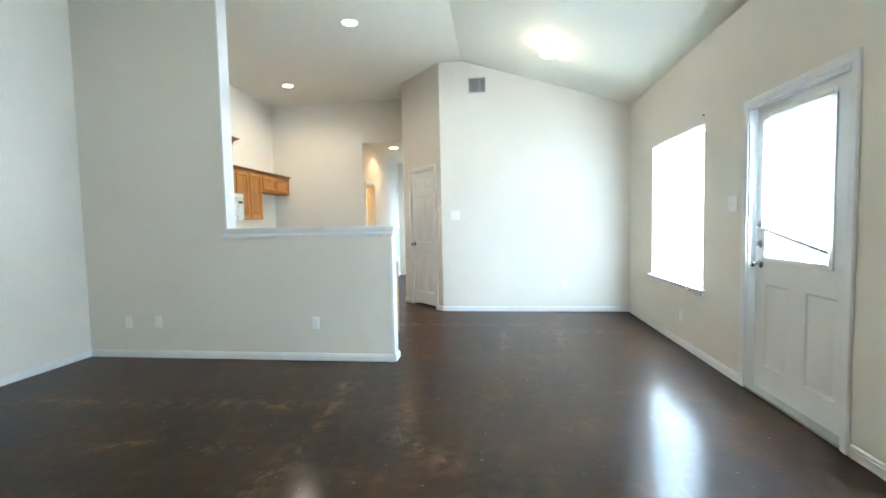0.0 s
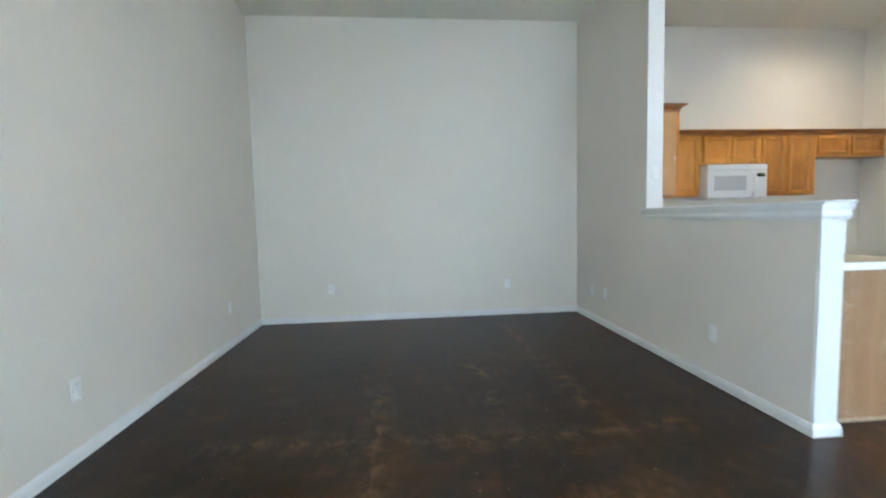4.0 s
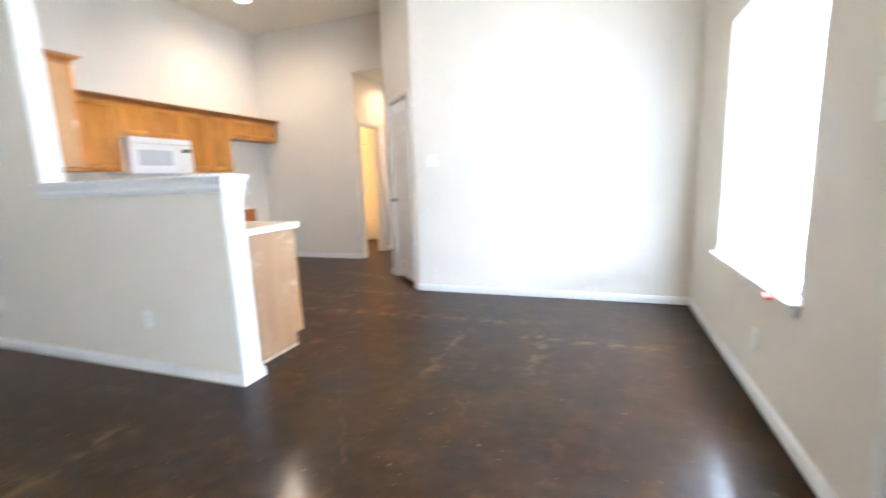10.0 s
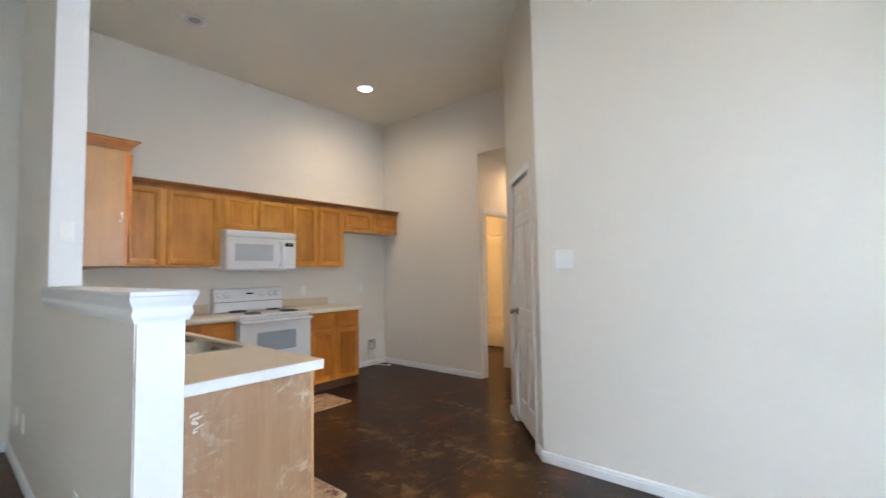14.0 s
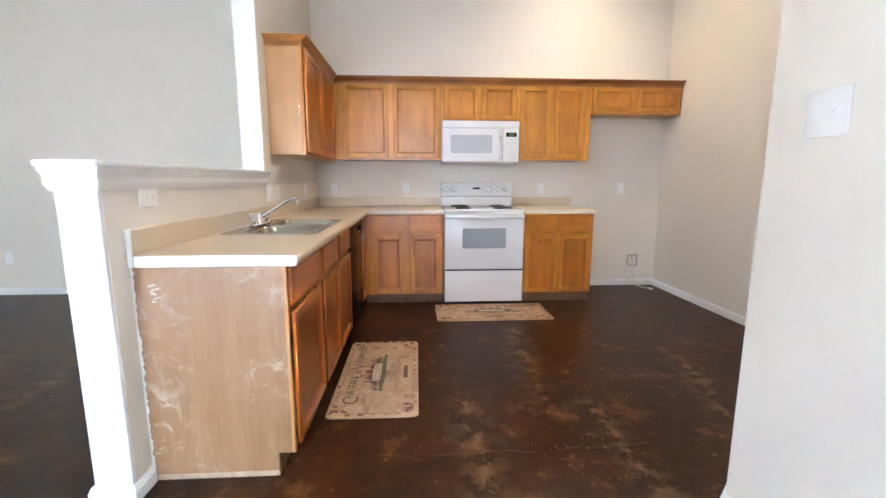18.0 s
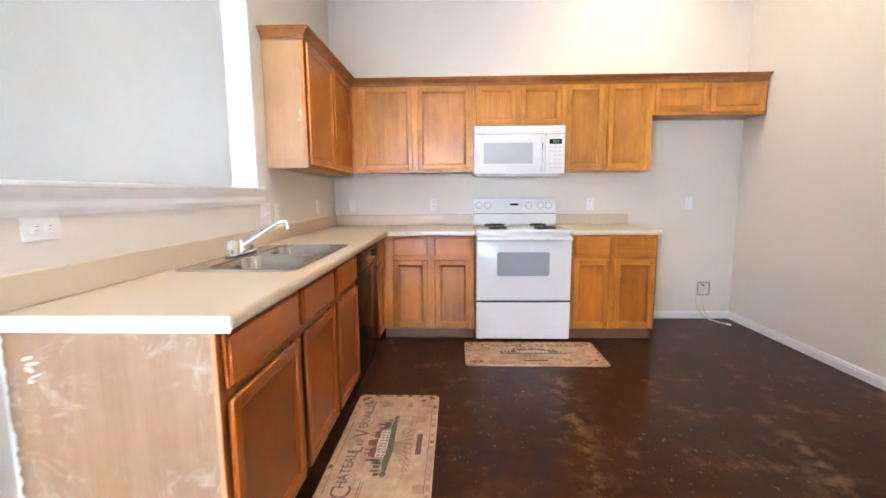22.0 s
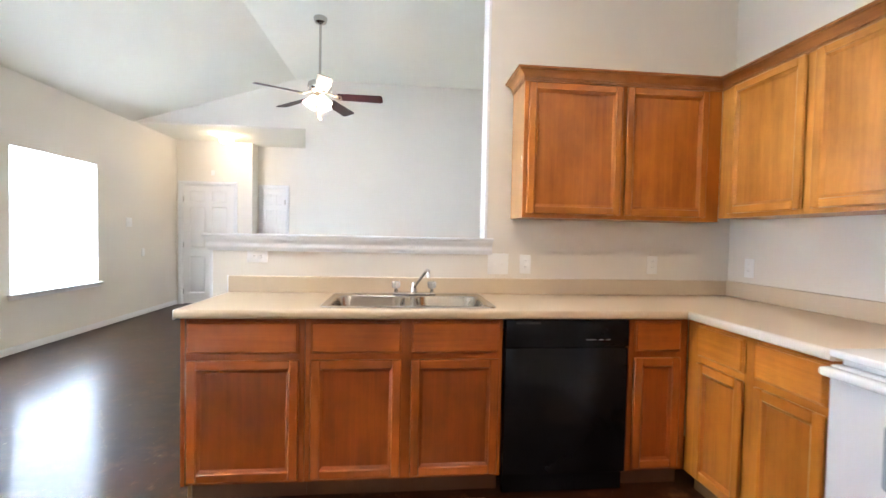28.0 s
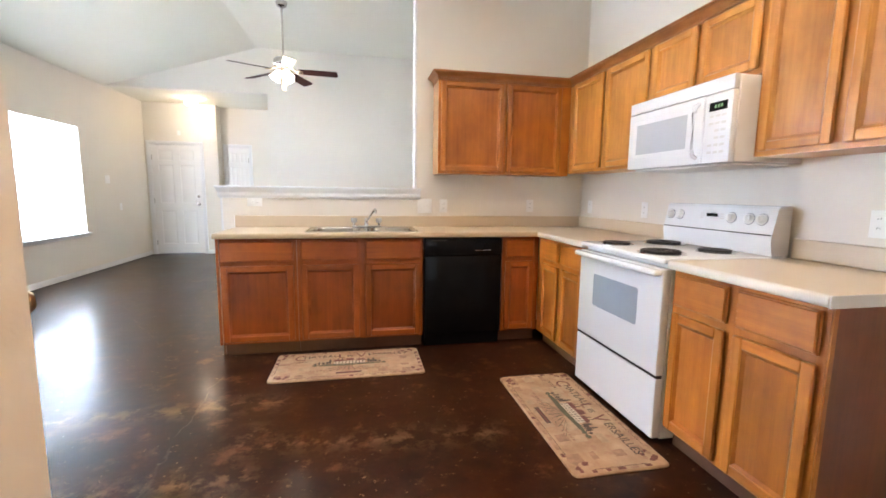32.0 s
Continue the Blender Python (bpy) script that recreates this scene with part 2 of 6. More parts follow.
    base = m.mix(m.math("MULTIPLY", m.math("MULTIPLY", wide, flake2), m.math("MULTIPLY_ADD", red, 0.40, 0.45)), base, (0.290, 0.172, 0.082))
    # hairline cracks and scratches
    dist = nearest([(1.65, 4.20, 1.61, 3.80), (1.61, 3.80, 1.53, 3.35), (0.0, 2.88, 0.8, 2.9), (-0.45, 6.24, -0.46, 6.92), (-0.46, 6.92, -0.52, 7.75),
                    (0.14, 3.72, 0.03, 3.96), (1.12, 5.23, 0.77, 5.78), (0.77, 5.78, 0.36, 6.24), (0.72, 4.74, 0.2, 5.5)])
    line = m.ramp(dist, [(0.0, (1, 1, 1)), (0.0015, (0.9, 0.9, 0.9)), (0.006, (0, 0, 0))])
    broken = m.ramp(m.noise(v, 5.5, 4, 0.6), [(0.42, (0.05, 0.05, 0.05)), (0.58, (1, 1, 1))])
    base = m.mix(m.math("MULTIPLY", m.math("MULTIPLY", line, broken), 0.42), base, (0.24, 0.165, 0.095))
    # rust blotches and pale specks
    blot = m.ramp(m.noise(v, 4.6, 7, 0.70), [(0.56, (0, 0, 0)), (0.67, (1, 1, 1))])
    base = m.mix(m.math("MULTIPLY", blot, m.math("MULTIPLY_ADD", red, 0.42, 0.14)), base, (0.300, 0.138, 0.055))
    # small flaked chips, thick in some places and absent in others
    chip = m.ramp(m.noise(v, 24, 5, 0.68), [(0.62, (0, 0, 0)), (0.67, (1, 1, 1))])
    where = m.ramp(m.noise(v, 1.3, 3, 0.6), [(0.46, (0, 0, 0)), (0.62, (1, 1, 1))])
    base = m.mix(m.math("MULTIPLY", m.math("MULTIPLY", chip, where), m.math("MULTIPLY_ADD", red, 0.70, 0.15)), base, (0.480, 0.275, 0.130))
    for scale, size, amount, share in ((3.0, 0.022, 0.50, 0.60), (8.0, 0.034, 0.55, 0.76)):
        wv = m.node("ShaderNodeVectorMath")
        wv.operation = "ADD"
        ws = m.node("ShaderNodeVectorMath")
        ws.operation = "SCALE"
        ws.inputs["Scale"].default_value = 0.03
        wn2 = m.node("ShaderNodeTexNoise", Scale=34.0, Detail=3.0)
        m.link(v, wn2.inputs["Vector"])
        m.link(wn2.outputs["Color"], ws.inputs[0])
        m.link(v, wv.inputs[0])
        m.link(ws.outputs["Vector"], wv.inputs[1])
        vor = m.node("ShaderNodeTexVoronoi", Scale=scale)
        vor.voronoi_dimensions = "2D"
        m.link(wv.outputs["Vector"], vor.inputs["Vector"])
        keep = m.node("ShaderNodeSeparateColor")
        m.link(vor.outputs["Color"], keep.inputs[0])
        speck = m.math("MULTIPLY", m.math("LESS_THAN", vor.outputs["Distance"], size), m.math("GREATER_THAN", keep.outputs[0], share))
        base = m.mix(m.math("MULTIPLY", speck, amount), base, (0.30, 0.23, 0.155))
    m.colour(m.mix(1.0, base, (0.48, 0.43, 0.39), "MULTIPLY"))
    m.rough(m.math("MULTIPLY_ADD", mid, 0.10, 0.34))
    m.b.inputs["Coat Weight"].default_value = 0.29
    m.b.inputs["Coat Roughness"].default_value = 0.16
    m.bump(m.math("ADD", m.noise(v, 3.5, 4, 0.6), m.math("MULTIPLY", fine, 0.08)), 0.07, 0.004)
    return m.mat


def worn_panel():
    """Tan veneer with soft upright grain and chalky scrapes, thickest over the upper half."""
    m = Mat("worn_veneer", 0.5)
    g = m.noise(m.coords((1, 30, 0.8)), 4, 5, 0.6)
    band = m.noise(m.coords((1, 7, 0.4)), 2.2, 4, 0.55)
    base = m.ramp(g, [(0.25, (0.175, 0.085, 0.034)), (0.75, (0.222, 0.116, 0.050))])
    base = m.mix(m.math("MULTIPLY", m.ramp(band, [(0.35, (0, 0, 0)), (0.7, (1, 1, 1))]), 0.5), base, (0.245, 0.140, 0.069))
    w = m.coords((1, 1, 1))
    where = m.ramp(m.noise(w, 2.6, 3), [(0.44, (0, 0, 0)), (0.66, (1, 1, 1))])
    chalk = m.ramp(m.noise(m.coords((1, 2.2, 1.0)), 5, 7, 0.68, 0.6), [(0.42, (0, 0, 0)), (0.80, (1, 1, 1))])
    base = m.mix(m.math("MULTIPLY", m.math("MULTIPLY", chalk, m.math("MULTIPLY_ADD", where, 0.8, 0.2)), 0.42), base, (0.37, 0.27, 0.175))
    for stretch, scale, lo, amount in (((1, 3.0, 5), 2.4, 0.56, 0.6), ((1, 7, 2.2), 2.6, 0.57, 0.6), ((1, 1, 1), 8.0, 0.60, 0.5)):
        sc = m.ramp(m.noise(m.coords(stretch), scale, 7, 0.68, 1.0), [(lo, (0, 0, 0)), (lo + 0.15, (1, 1, 1))])
        base = m.mix(m.math("MULTIPLY", m.math("MULTIPLY", sc, where), amount), base, (0.62, 0.56, 0.48))
    m.colour(base)
    m.bump(g, 0.12, 0.001)
    return m.mat


def mat_fabric():
    """Printed cushioned mat: mottled parchment with russet patches."""
    m = Mat("mat_print", 0.75)
    v = m.coords()
    a = m.noise(v, 9, 5, 0.6)
    base = m.ramp(a, [(0.3, (0.300, 0.175, 0.096)), (0.55, (0.415, 0.262, 0.150)), (0.75, (0.500, 0.345, 0.215))])
    b = m.ramp(m.noise(v, 17, 6, 0.68), [(0.54, (0, 0, 0)), (0.66, (1, 1, 1))])
    base = m.mix(m.math("MULTIPLY", b, 0.42), base, (0.30, 0.135, 0.095))
    m.colour(base)
    m.bump(m.noise(v, 260, 2), 0.25, 0.001)
    return m.mat


def clear_glass():
    m = Mat("clear_glass", 0.02)
    m.colour((1, 1, 1))
    m.b.inputs["Transmission Weight"].default_value = 1.0
    m.b.inputs["IOR"].default_value = 1.45
    return m.mat


def slat_material():
    m = Mat("blind_slat", 0.5)
    m.colour((0.86, 0.86, 0.85))
    tr = m.node("ShaderNodeBsdfTranslucent")
    tr.inputs["Color"].default_value = (0.9, 0.9, 0.88, 1)
    mx = m.node("ShaderNodeMixShader")
    mx.inputs[0].default_value = 0.62
    m.link(m.b.outputs[0], mx.inputs[1])
    m.link(tr.outputs[0], mx.inputs[2])
    m.link(mx.outputs[0], m.t.nodes["Material Output"].inputs["Surface"])
    return m.mat


M_WALL = paint("wall_paint", (0.730, 0.688, 0.612), 0.55, 0.30)
M_CEIL = paint("ceiling_paint", (0.735, 0.706, 0.600), 0.8, 0.5)
M_TRIM = plain("white_trim", (0.75, 0.752, 0.750), 0.32, vary=0.03, scale=3)
M_DOOR = plain("door_paint", (0.78, 0.77, 0.75), 0.38, vary=0.03, scale=3, bump=0.05)
M_FLOOR = floor_material()
# light and shade put into one oak's colour: lit west run, mid, shaded peninsula
M_WV = wood("oak_lit_upright", (0.285, 0.096, 0.0100), (0.570, 0.240, 0.0380), "z")
M_WH = wood("oak_lit_level", (0.285, 0.096, 0.0100), (0.570, 0.240, 0.0380), "h")
M_WP = wood("oak_lit_panel", (0.280, 0.090, 0.0095), (0.530, 0.215, 0.0340), "z")
M_LV = wood("oak_mid_upright", (0.248, 0.067, 0.0053), (0.495, 0.166, 0.0170), "z")
M_LH = wood("oak_mid_level", (0.248, 0.067, 0.0053), (0.495, 0.166, 0.0170), "h")
M_LP = wood("oak_mid_panel", (0.205, 0.050, 0.0040), (0.405, 0.126, 0.0125), "z")
M_RV = wood("oak_shade_upright", (0.172, 0.034, 0.0024), (0.372, 0.089, 0.0072), "z")
M_RH = wood("oak_shade_level", (0.172, 0.034, 0.0024), (0.372, 0.089, 0.0072), "h")
M_RP = wood("oak_shade_panel", (0.145, 0.0265, 0.0020), (0.305, 0.064, 0.0053), "z")
# brown deepened to hold the shade on the north-facing end panel
M_DEEP = wood("shade_brown_panel", (0.120, 0.034, 0.012), (0.205, 0.066, 0.026), "z", 0.45)
M_WSIDE = wood("oak_side", (0.35, 0.172, 0.062), (0.46, 0.245, 0.098), "z", 0.45, 0.1)
M_KICK = plain("toe_kick_board", (0.135, 0.056, 0.026), 0.6, vary=0.3, scale=9)
M_WORN = worn_panel()
M_LAM = plain("beige_laminate", (0.605, 0.492, 0.348), 0.30, vary=0.035, scale=160)
# same laminate paled to carry window light on the east-facing edges
M_LAMP = plain("lit_laminate_edge", (0.71, 0.65, 0.57), 0.34, vary=0.035, scale=120)
M_LAME = plain("white_edge_band", (0.80, 0.80, 0.79), 0.4, vary=0.03)
M_WHITE = plain("white_enamel", (0.80, 0.81, 0.82), 0.16, vary=0.02, scale=2)
M_PLAST = plain("white_plastic", (0.82, 0.82, 0.80), 0.32, vary=0.03)
M_GREYW = plain("oven_window", (0.37, 0.42, 0.47), 0.10, vary=0.05)
M_BLACK = plain("black_gloss", (0.006, 0.006, 0.007), 0.09, vary=0.2)
M_BLACK.node_tree.nodes["Principled BSDF"].inputs["Specular IOR Level"].default_value = 0.16
M_SHOE = plain("scuffed_strip", (0.42, 0.32, 0.23), 0.6, vary=0.45, scale=22)
M_SMEAR = plain("smeared_paint", (0.58, 0.53, 0.46), 0.6, vary=0.3, scale=60)
M_DIAL = plain("knob_ring_grey", (0.36, 0.37, 0.39), 0.5, vary=0.1)
M_COIL = plain("burner_coil", (0.02, 0.018, 0.017), 0.45, vary=0.3)
M_CHROME = plain("chrome", (0.75, 0.75, 0.76), 0.10, 1.0, 0.05)
M_STEEL = Mat("brushed_steel", 0.21, 1.0)
_v = M_STEEL.coords((2, 40, 40))
M_STEEL.colour(M_STEEL.ramp(M_STEEL.noise(_v, 6, 3), [(0.3, (0.44, 0.42, 0.39)), (0.7, (0.49, 0.47, 0.44))]))
M_STEEL = M_STEEL.mat
M_NICKEL = plain("satin_nickel", (0.55, 0.53, 0.50), 0.24, 1.0, 0.08)
M_BRASS = plain("aged_brass", (0.46, 0.38, 0.25), 0.28, 1.0, 0.12)
M_DARK = plain("dark_part_and_gap_shade", (0.02, 0.018, 0.016), 0.7, vary=0.2)
M_MAT = mat_fabric()
M_MATLITE = plain("mat_patch", (0.475, 0.325, 0.195), 0.75, vary=0.35, scale=26)
M_MATPINK = plain("mat_patch_warm", (0.390, 0.225, 0.135), 0.75, vary=0.4, scale=26)
M_INK = plain("dark_ink", (0.085, 0.055, 0.038), 0.8, vary=0.3, scale=40)
M_RUST = plain("russet_ink", (0.185, 0.062, 0.045), 0.8, vary=0.4, scale=40)
M_GREEN = plain("olive_ink", (0.120, 0.112, 0.060), 0.8, vary=0.4, scale=40)
M_CREAM = plain("cream_ink", (0.60, 0.50, 0.38), 0.8, vary=0.2, scale=40)
M_GLASS = clear_glass()
M_KNOB = clear_glass()
M_KNOB.node_tree.nodes["Principled BSDF"].inputs["Roughness"].default_value = 0.18
M_KNOB.node_tree.nodes["Principled BSDF"].inputs["Transmission Weight"].default_value = 0.6
M_SLAT = slat_material()
M_BLADE = wood("mahogany_blade", (0.012, 0.0018, 0.0014), (0.042, 0.0052, 0.0030), "h", 0.42, 0.0)
M_BLADE.node_tree.nodes["Principled BSDF"].inputs["Specular IOR Level"].default_value = 0.16
M_BULB = glow("lit_glass_shade", (1.0, 0.90, 0.74), 9.0)
M_DOME = glow("lit_dome", (1.0, 0.86, 0.64), 12.0)
M_LENS = glow("lit_lens", (1.0, 0.90, 0.72), 16.0)
M_LCD = glow("green_display", (0.16, 0.30, 0.12), 0.25)
M_TUBE = plain("clear_tube", (0.66, 0.60, 0.48), 0.3, vary=0.1)
M_RED = plain("red_plastic", (0.45, 0.03, 0.02), 0.4)
M_TUB = plain("tub_acrylic", (0.74, 0.70, 0.62), 0.25, vary=0.03)
M_VENT = plain("vent_paint", (0.66, 0.65, 0.62), 0.45, vary=0.05)
M_GALV = plain("galvanised_box", (0.42, 0.42, 0.40), 0.45, 0.6, 0.2)

# ---- mesh helpers ----


def box(bm, lo, hi, bev=0.0, seg=1):
    """An upright box between two corners, its edges eased by bev."""
    lo, hi = [min(a, b) for a, b in zip(lo, hi)], [max(a, b) for a, b in zip(lo, hi)]
    vs = [bm.verts.new((x, y, z)) for x in (lo[0], hi[0]) for y in (lo[1], hi[1]) for z in (lo[2], hi[2])]
    idx = ((0, 1, 3, 2), (4, 6, 7, 5), (0, 4, 5, 1), (2, 3, 7, 6), (0, 2, 6, 4), (1, 5, 7, 3))
    fs = [bm.faces.new([vs[i] for i in f]) for f in idx]
    if bev > 0:
        es = list({e for f in fs for e in f.edges})
        bmesh.ops.bevel(bm, geom=es, offset=bev, segments=seg, affect="EDGES", profile=0.5)
    return vs


def prism(bm, poly, z0, z1):
    """A plan polygon drawn up from z0 to z1."""
    a = [bm.verts.new((x, y, z0)) for x, y in poly]
    b = [bm.verts.new((x, y, z1)) for x, y in poly]
    n = len(poly)
    bm.faces.new(a[::-1])
    bm.faces.new(b)
    for i in range(n):
        bm.faces.new((a[i], a[(i + 1) % n], b[(i + 1) % n], b[i]))


def rod(bm, p0, p1, r, seg=12, r2=None):
    """A round bar from p0 to p1."""
    p0, p1 = Vector(p0), Vector(p1)
    d = p1 - p0
    m = Matrix.Translation((p0 + p1) / 2) @ d.to_track_quat("Z", "Y").to_matrix().to_4x4()
    bmesh.ops.create_cone(bm, cap_ends=True, segments=seg, radius1=r, radius2=r if r2 is None else r2, depth=d.length, matrix=m)


def tube(bm, pts, r, seg=8):
    """A round tube along a polyline."""
    pts = [Vector(p) for p in pts]
    rings = []
    for i, p in enumerate(pts):
        d = (pts[min(i + 1, len(pts) - 1)] - pts[max(i - 1, 0)]).normalized()
        q = d.to_track_quat("Z", "Y").to_matrix()
        rings.append([bm.verts.new(p + q @ Vector((r * math.cos(2 * math.pi * k / seg), r * math.sin(2 * math.pi * k / seg), 0))) for k in range(seg)])
    for a, b in zip(rings, rings[1:]):
        for k in range(seg):
            bm.faces.new((a[k], a[(k + 1) % seg], b[(k + 1) % seg], b[k]))
    bm.faces.new(rings[0][::-1])
    bm.faces.new(rings[-1])


def lathe(bm, prof, at=(0, 0, 0), seg=24, turn=None):
    """Profile points (radius, height) turned round the z axis; turn: a matrix for the whole."""
    m = Matrix.Translation(at) @ (turn.to_4x4() if turn else Matrix())
    rings = []
    for r, h in prof:
        if r < 1e-5:
            rings.append([bm.verts.new(m @ Vector((0, 0, h)))])
        else:
            rings.append([bm.verts.new(m @ Vector((r * math.cos(2 * math.pi * k / seg), r * math.sin(2 * math.pi * k / seg), h))) for k in range(seg)])
    for a, b in zip(rings, rings[1:]):
        for k in range(seg):
            q = (k + 1) % seg
            f = [a[k % len(a)], a[q % len(a)], b[q % len(b)], b[k % len(b)]]
            f = list(dict.fromkeys(f))
            if len(f) > 2:
                bm.faces.new(f)


def sweep(bm, prof, p0, p1, out, e0=0.0, e1=0.0):
    """A moulding: profile points (out, up) run from p0 to p1. out: its plan direction. e0, e1: mitres (1 inner corner, -1 outer corner)."""
    p0, p1, out = Vector(p0), Vector(p1), Vector((*out, 0)).normalized()
    along = (p1 - p0).normalized()
    a = [bm.verts.new(p0 + out * d + Vector((0, 0, h)) + along * d * e0) for d, h in prof]
    b = [bm.verts.new(p1 + out * d + Vector((0, 0, h)) - along * d * e1) for d, h in prof]
    n = len(prof)
    for i in range(n):
        bm.faces.new((a[i], a[(i + 1) % n], b[(i + 1) % n], b[i]))
    bm.faces.new(a[::-1])
    bm.faces.new(b)


def finish(bm, smooth=40):
    bmesh.ops.recalc_face_normals(bm, faces=bm.faces)
    if smooth:
        for f in bm.faces:
            f.smooth = True
        for e in bm.edges:
            if len(e.link_faces) == 2 and e.calc_face_angle(0) > radians(smooth):
                e.smooth = False


def place_of(ob):
    m = ob.matrix_basis.copy()
    while ob.parent is not None:
        ob = ob.parent
        m = ob.matrix_basis @ m
    return m


def part(name, bm, material, parent=None, label="", smooth=40):
    """Links a bmesh, drawn in world places, as one mesh object under a thing or a part."""
    finish(bm, smooth)
    if parent is not None:
        bm.transform(place_of(parent).inverted())
    me = bpy.data.meshes.new(name)
    bm.to_mesh(me)
    bm.free()
    me.materials.append(material)
    ob = new(name, me)
    if parent is not None:
        ob.parent = parent
    if label:
        ob["label"] = label
    return ob


def root(name, at, label, category, group="", kind=""):
    ob = new(name)
    ob.empty_display_size = 0.1
    ob.location = at
    return tagged(ob, label, category, group, kind)


def solid(name, bm, material, label="", category="", group="", kind="", smooth=40):
    return tagged(part(name, bm, material, None, "", smooth), label, category, group, kind)


def wall_sheet(bm, start, along, length, depth, z0, z1, holes=()):
    """An upright slab: its face begins at start and runs along; depth: the plan vector through it. holes: (u0, u1, z0, z1) go right through."""
    start, along, depth = Vector((*start, 0)), Vector((*along, 0)).normalized(), Vector((*depth, 0))
    us = sorted({0.0, length, *(h[0] for h in holes), *(h[1] for h in holes)})
    zs = sorted({z0, z1, *(h[2] for h in holes), *(h[3] for h in holes)})

    def full(i, j):
        if not (0 <= i < len(us) - 1 and 0 <= j < len(zs) - 1):
            return False
        u, z = (us[i] + us[i + 1]) / 2, (zs[j] + zs[j + 1]) / 2
        return not any(h[0] < u < h[1] and h[2] < z < h[3] for h in holes)

    cache = {}

    def vert(i, j, k):
        if (i, j, k) not in cache:
            cache[i, j, k] = bm.verts.new(start + along * us[i] + depth * k + Vector((0, 0, zs[j])))
        return cache[i, j, k]

    for i in range(len(us) - 1):
        for j in range(len(zs) - 1):
            if not full(i, j):
                continue
            bm.faces.new([vert(i, j, 0), vert(i + 1, j, 0), vert(i + 1, j + 1, 0), vert(i, j + 1, 0)])
            bm.faces.new([vert(i, j, 1), vert(i, j + 1, 1), vert(i + 1, j + 1, 1), vert(i + 1, j, 1)])
            for di, dj, e in ((-1, 0, ((i, j), (i, j + 1))), (1, 0, ((i + 1, j), (i + 1, j + 1))), (0, -1, ((i, j), (i + 1, j))), (0, 1, ((i, j + 1), (i + 1, j + 1)))):
                if not full(i + di, j + dj):
                    (a, b), (c, d) = e
                    bm.faces.new([vert(a, b, 0), vert(c, d, 0), vert(c, d, 1), vert(a, b, 1)])


def relief(bm, origin, right, up, out, w, h, thick, panels, steps):
    """A slab whose front carries panels (u0, u1, v0, v1); steps: (inset, rise) in turn for each panel."""
    origin, right, up, out = Vector(origin), Vector(right), Vector(up), Vector(out)
    us = sorted({0.0, w, *(p[0] for p in panels), *(p[1] for p in panels)})
    vs = sorted({0.0, h, *(p[2] for p in panels), *(p[3] for p in panels)})
    grid = [[bm.verts.new(origin + right * u + up * v) for v in vs] for u in us]
    chosen = []
    for i in range(len(us) - 1):
        for j in range(len(vs) - 1):
            f = bm.faces.new((grid[i][j], grid[i + 1][j], grid[i + 1][j + 1], grid[i][j + 1]))
            u, v = (us[i] + us[i + 1]) / 2, (vs[j] + vs[j + 1]) / 2
            for n, p in enumerate(panels):
                if p[0] < u < p[1] and p[2] < v < p[3]:
                    chosen.append((n, f))
    rim = [grid[i][0] for i in range(len(us))] + [grid[-1][j] for j in range(1, len(vs))] + [grid[i][-1] for i in range(len(us) - 2, -1, -1)] + [grid[0][j] for j in range(len(vs) - 2, 0, -1)]
    back = [bm.verts.new(v.co - out * thick) for v in rim]
    n = len(rim)
    for i in range(n):
        bm.faces.new((rim[i], back[i], back[(i + 1) % n], rim[(i + 1) % n]))
    bm.faces.new(back[::-1])
    bm.normal_update()
    for k in range(len(panels)):
        fs = [f for q, f in chosen if q == k]
        if not fs:
            continue
        for inset, rise in steps:
            bmesh.ops.inset_region(bm, faces=fs, thickness=inset, depth=0, use_even_offset=True)
            if rise:
                for vv in {x for f in fs for x in f.verts}:
                    vv.co += out * rise


def words(name, text, size, m, material, parent, depth=0.0006):
    """Flat lettering in the built-in font, turned into a mesh."""
    cu = bpy.data.curves.new(name, "FONT")
    cu.body, cu.size, cu.align_x, cu.align_y, cu.extrude = text, size, "CENTER", "CENTER", depth
    tmp = bpy.data.objects.new(name, cu)
    scene.collection.objects.link(tmp)
    me = bpy.data.meshes.new_from_object(tmp.evaluated_get(bpy.context.evaluated_depsgraph_get()))
    bpy.data.objects.remove(tmp)
    bpy.data.curves.remove(cu)
    me.transform(place_of(parent).inverted() @ m)
    me.materials.clear()
    me.materials.append(material)
    ob = new(name, me)
    ob.parent = parent
    return ob

# ---- plan ----
EAST, WEST, KWEST = 2.50, -3.375, -3.45
SOUTH, NORTH, KNORTH = 1.345, 7.500, 9.11
TOP, LOW = 3.52, 2.81
RIDGE = 0.24
HALL_W, HALL_E = -1.72, -0.785
DIAG_A, DIAG_B = Vector((-0.08, 7.500)), Vector((-0.785, 8.262))
HW_S, HW_N, HW_END, JAMB = 5.187, 5.328, -0.25, -1.845
DU = (DIAG_B - DIAG_A).normalized()
DN = Vector((-DU.y, DU.x))  # towards the kitchen
if DN.x > 0:
    DN = -DN


def structure(name, bm, material, label, smooth=40):
    return solid(name, bm, material, label, name.split("_")[0], "", "structure", smooth)


# floor
bm = bmesh.new()
box(bm, (-3.7, -0.5, -0.12), (2.66, 12.2, 0.0))
floor = structure("floor", bm, M_FLOOR, "dark brown stained and sealed concrete floor", 0)

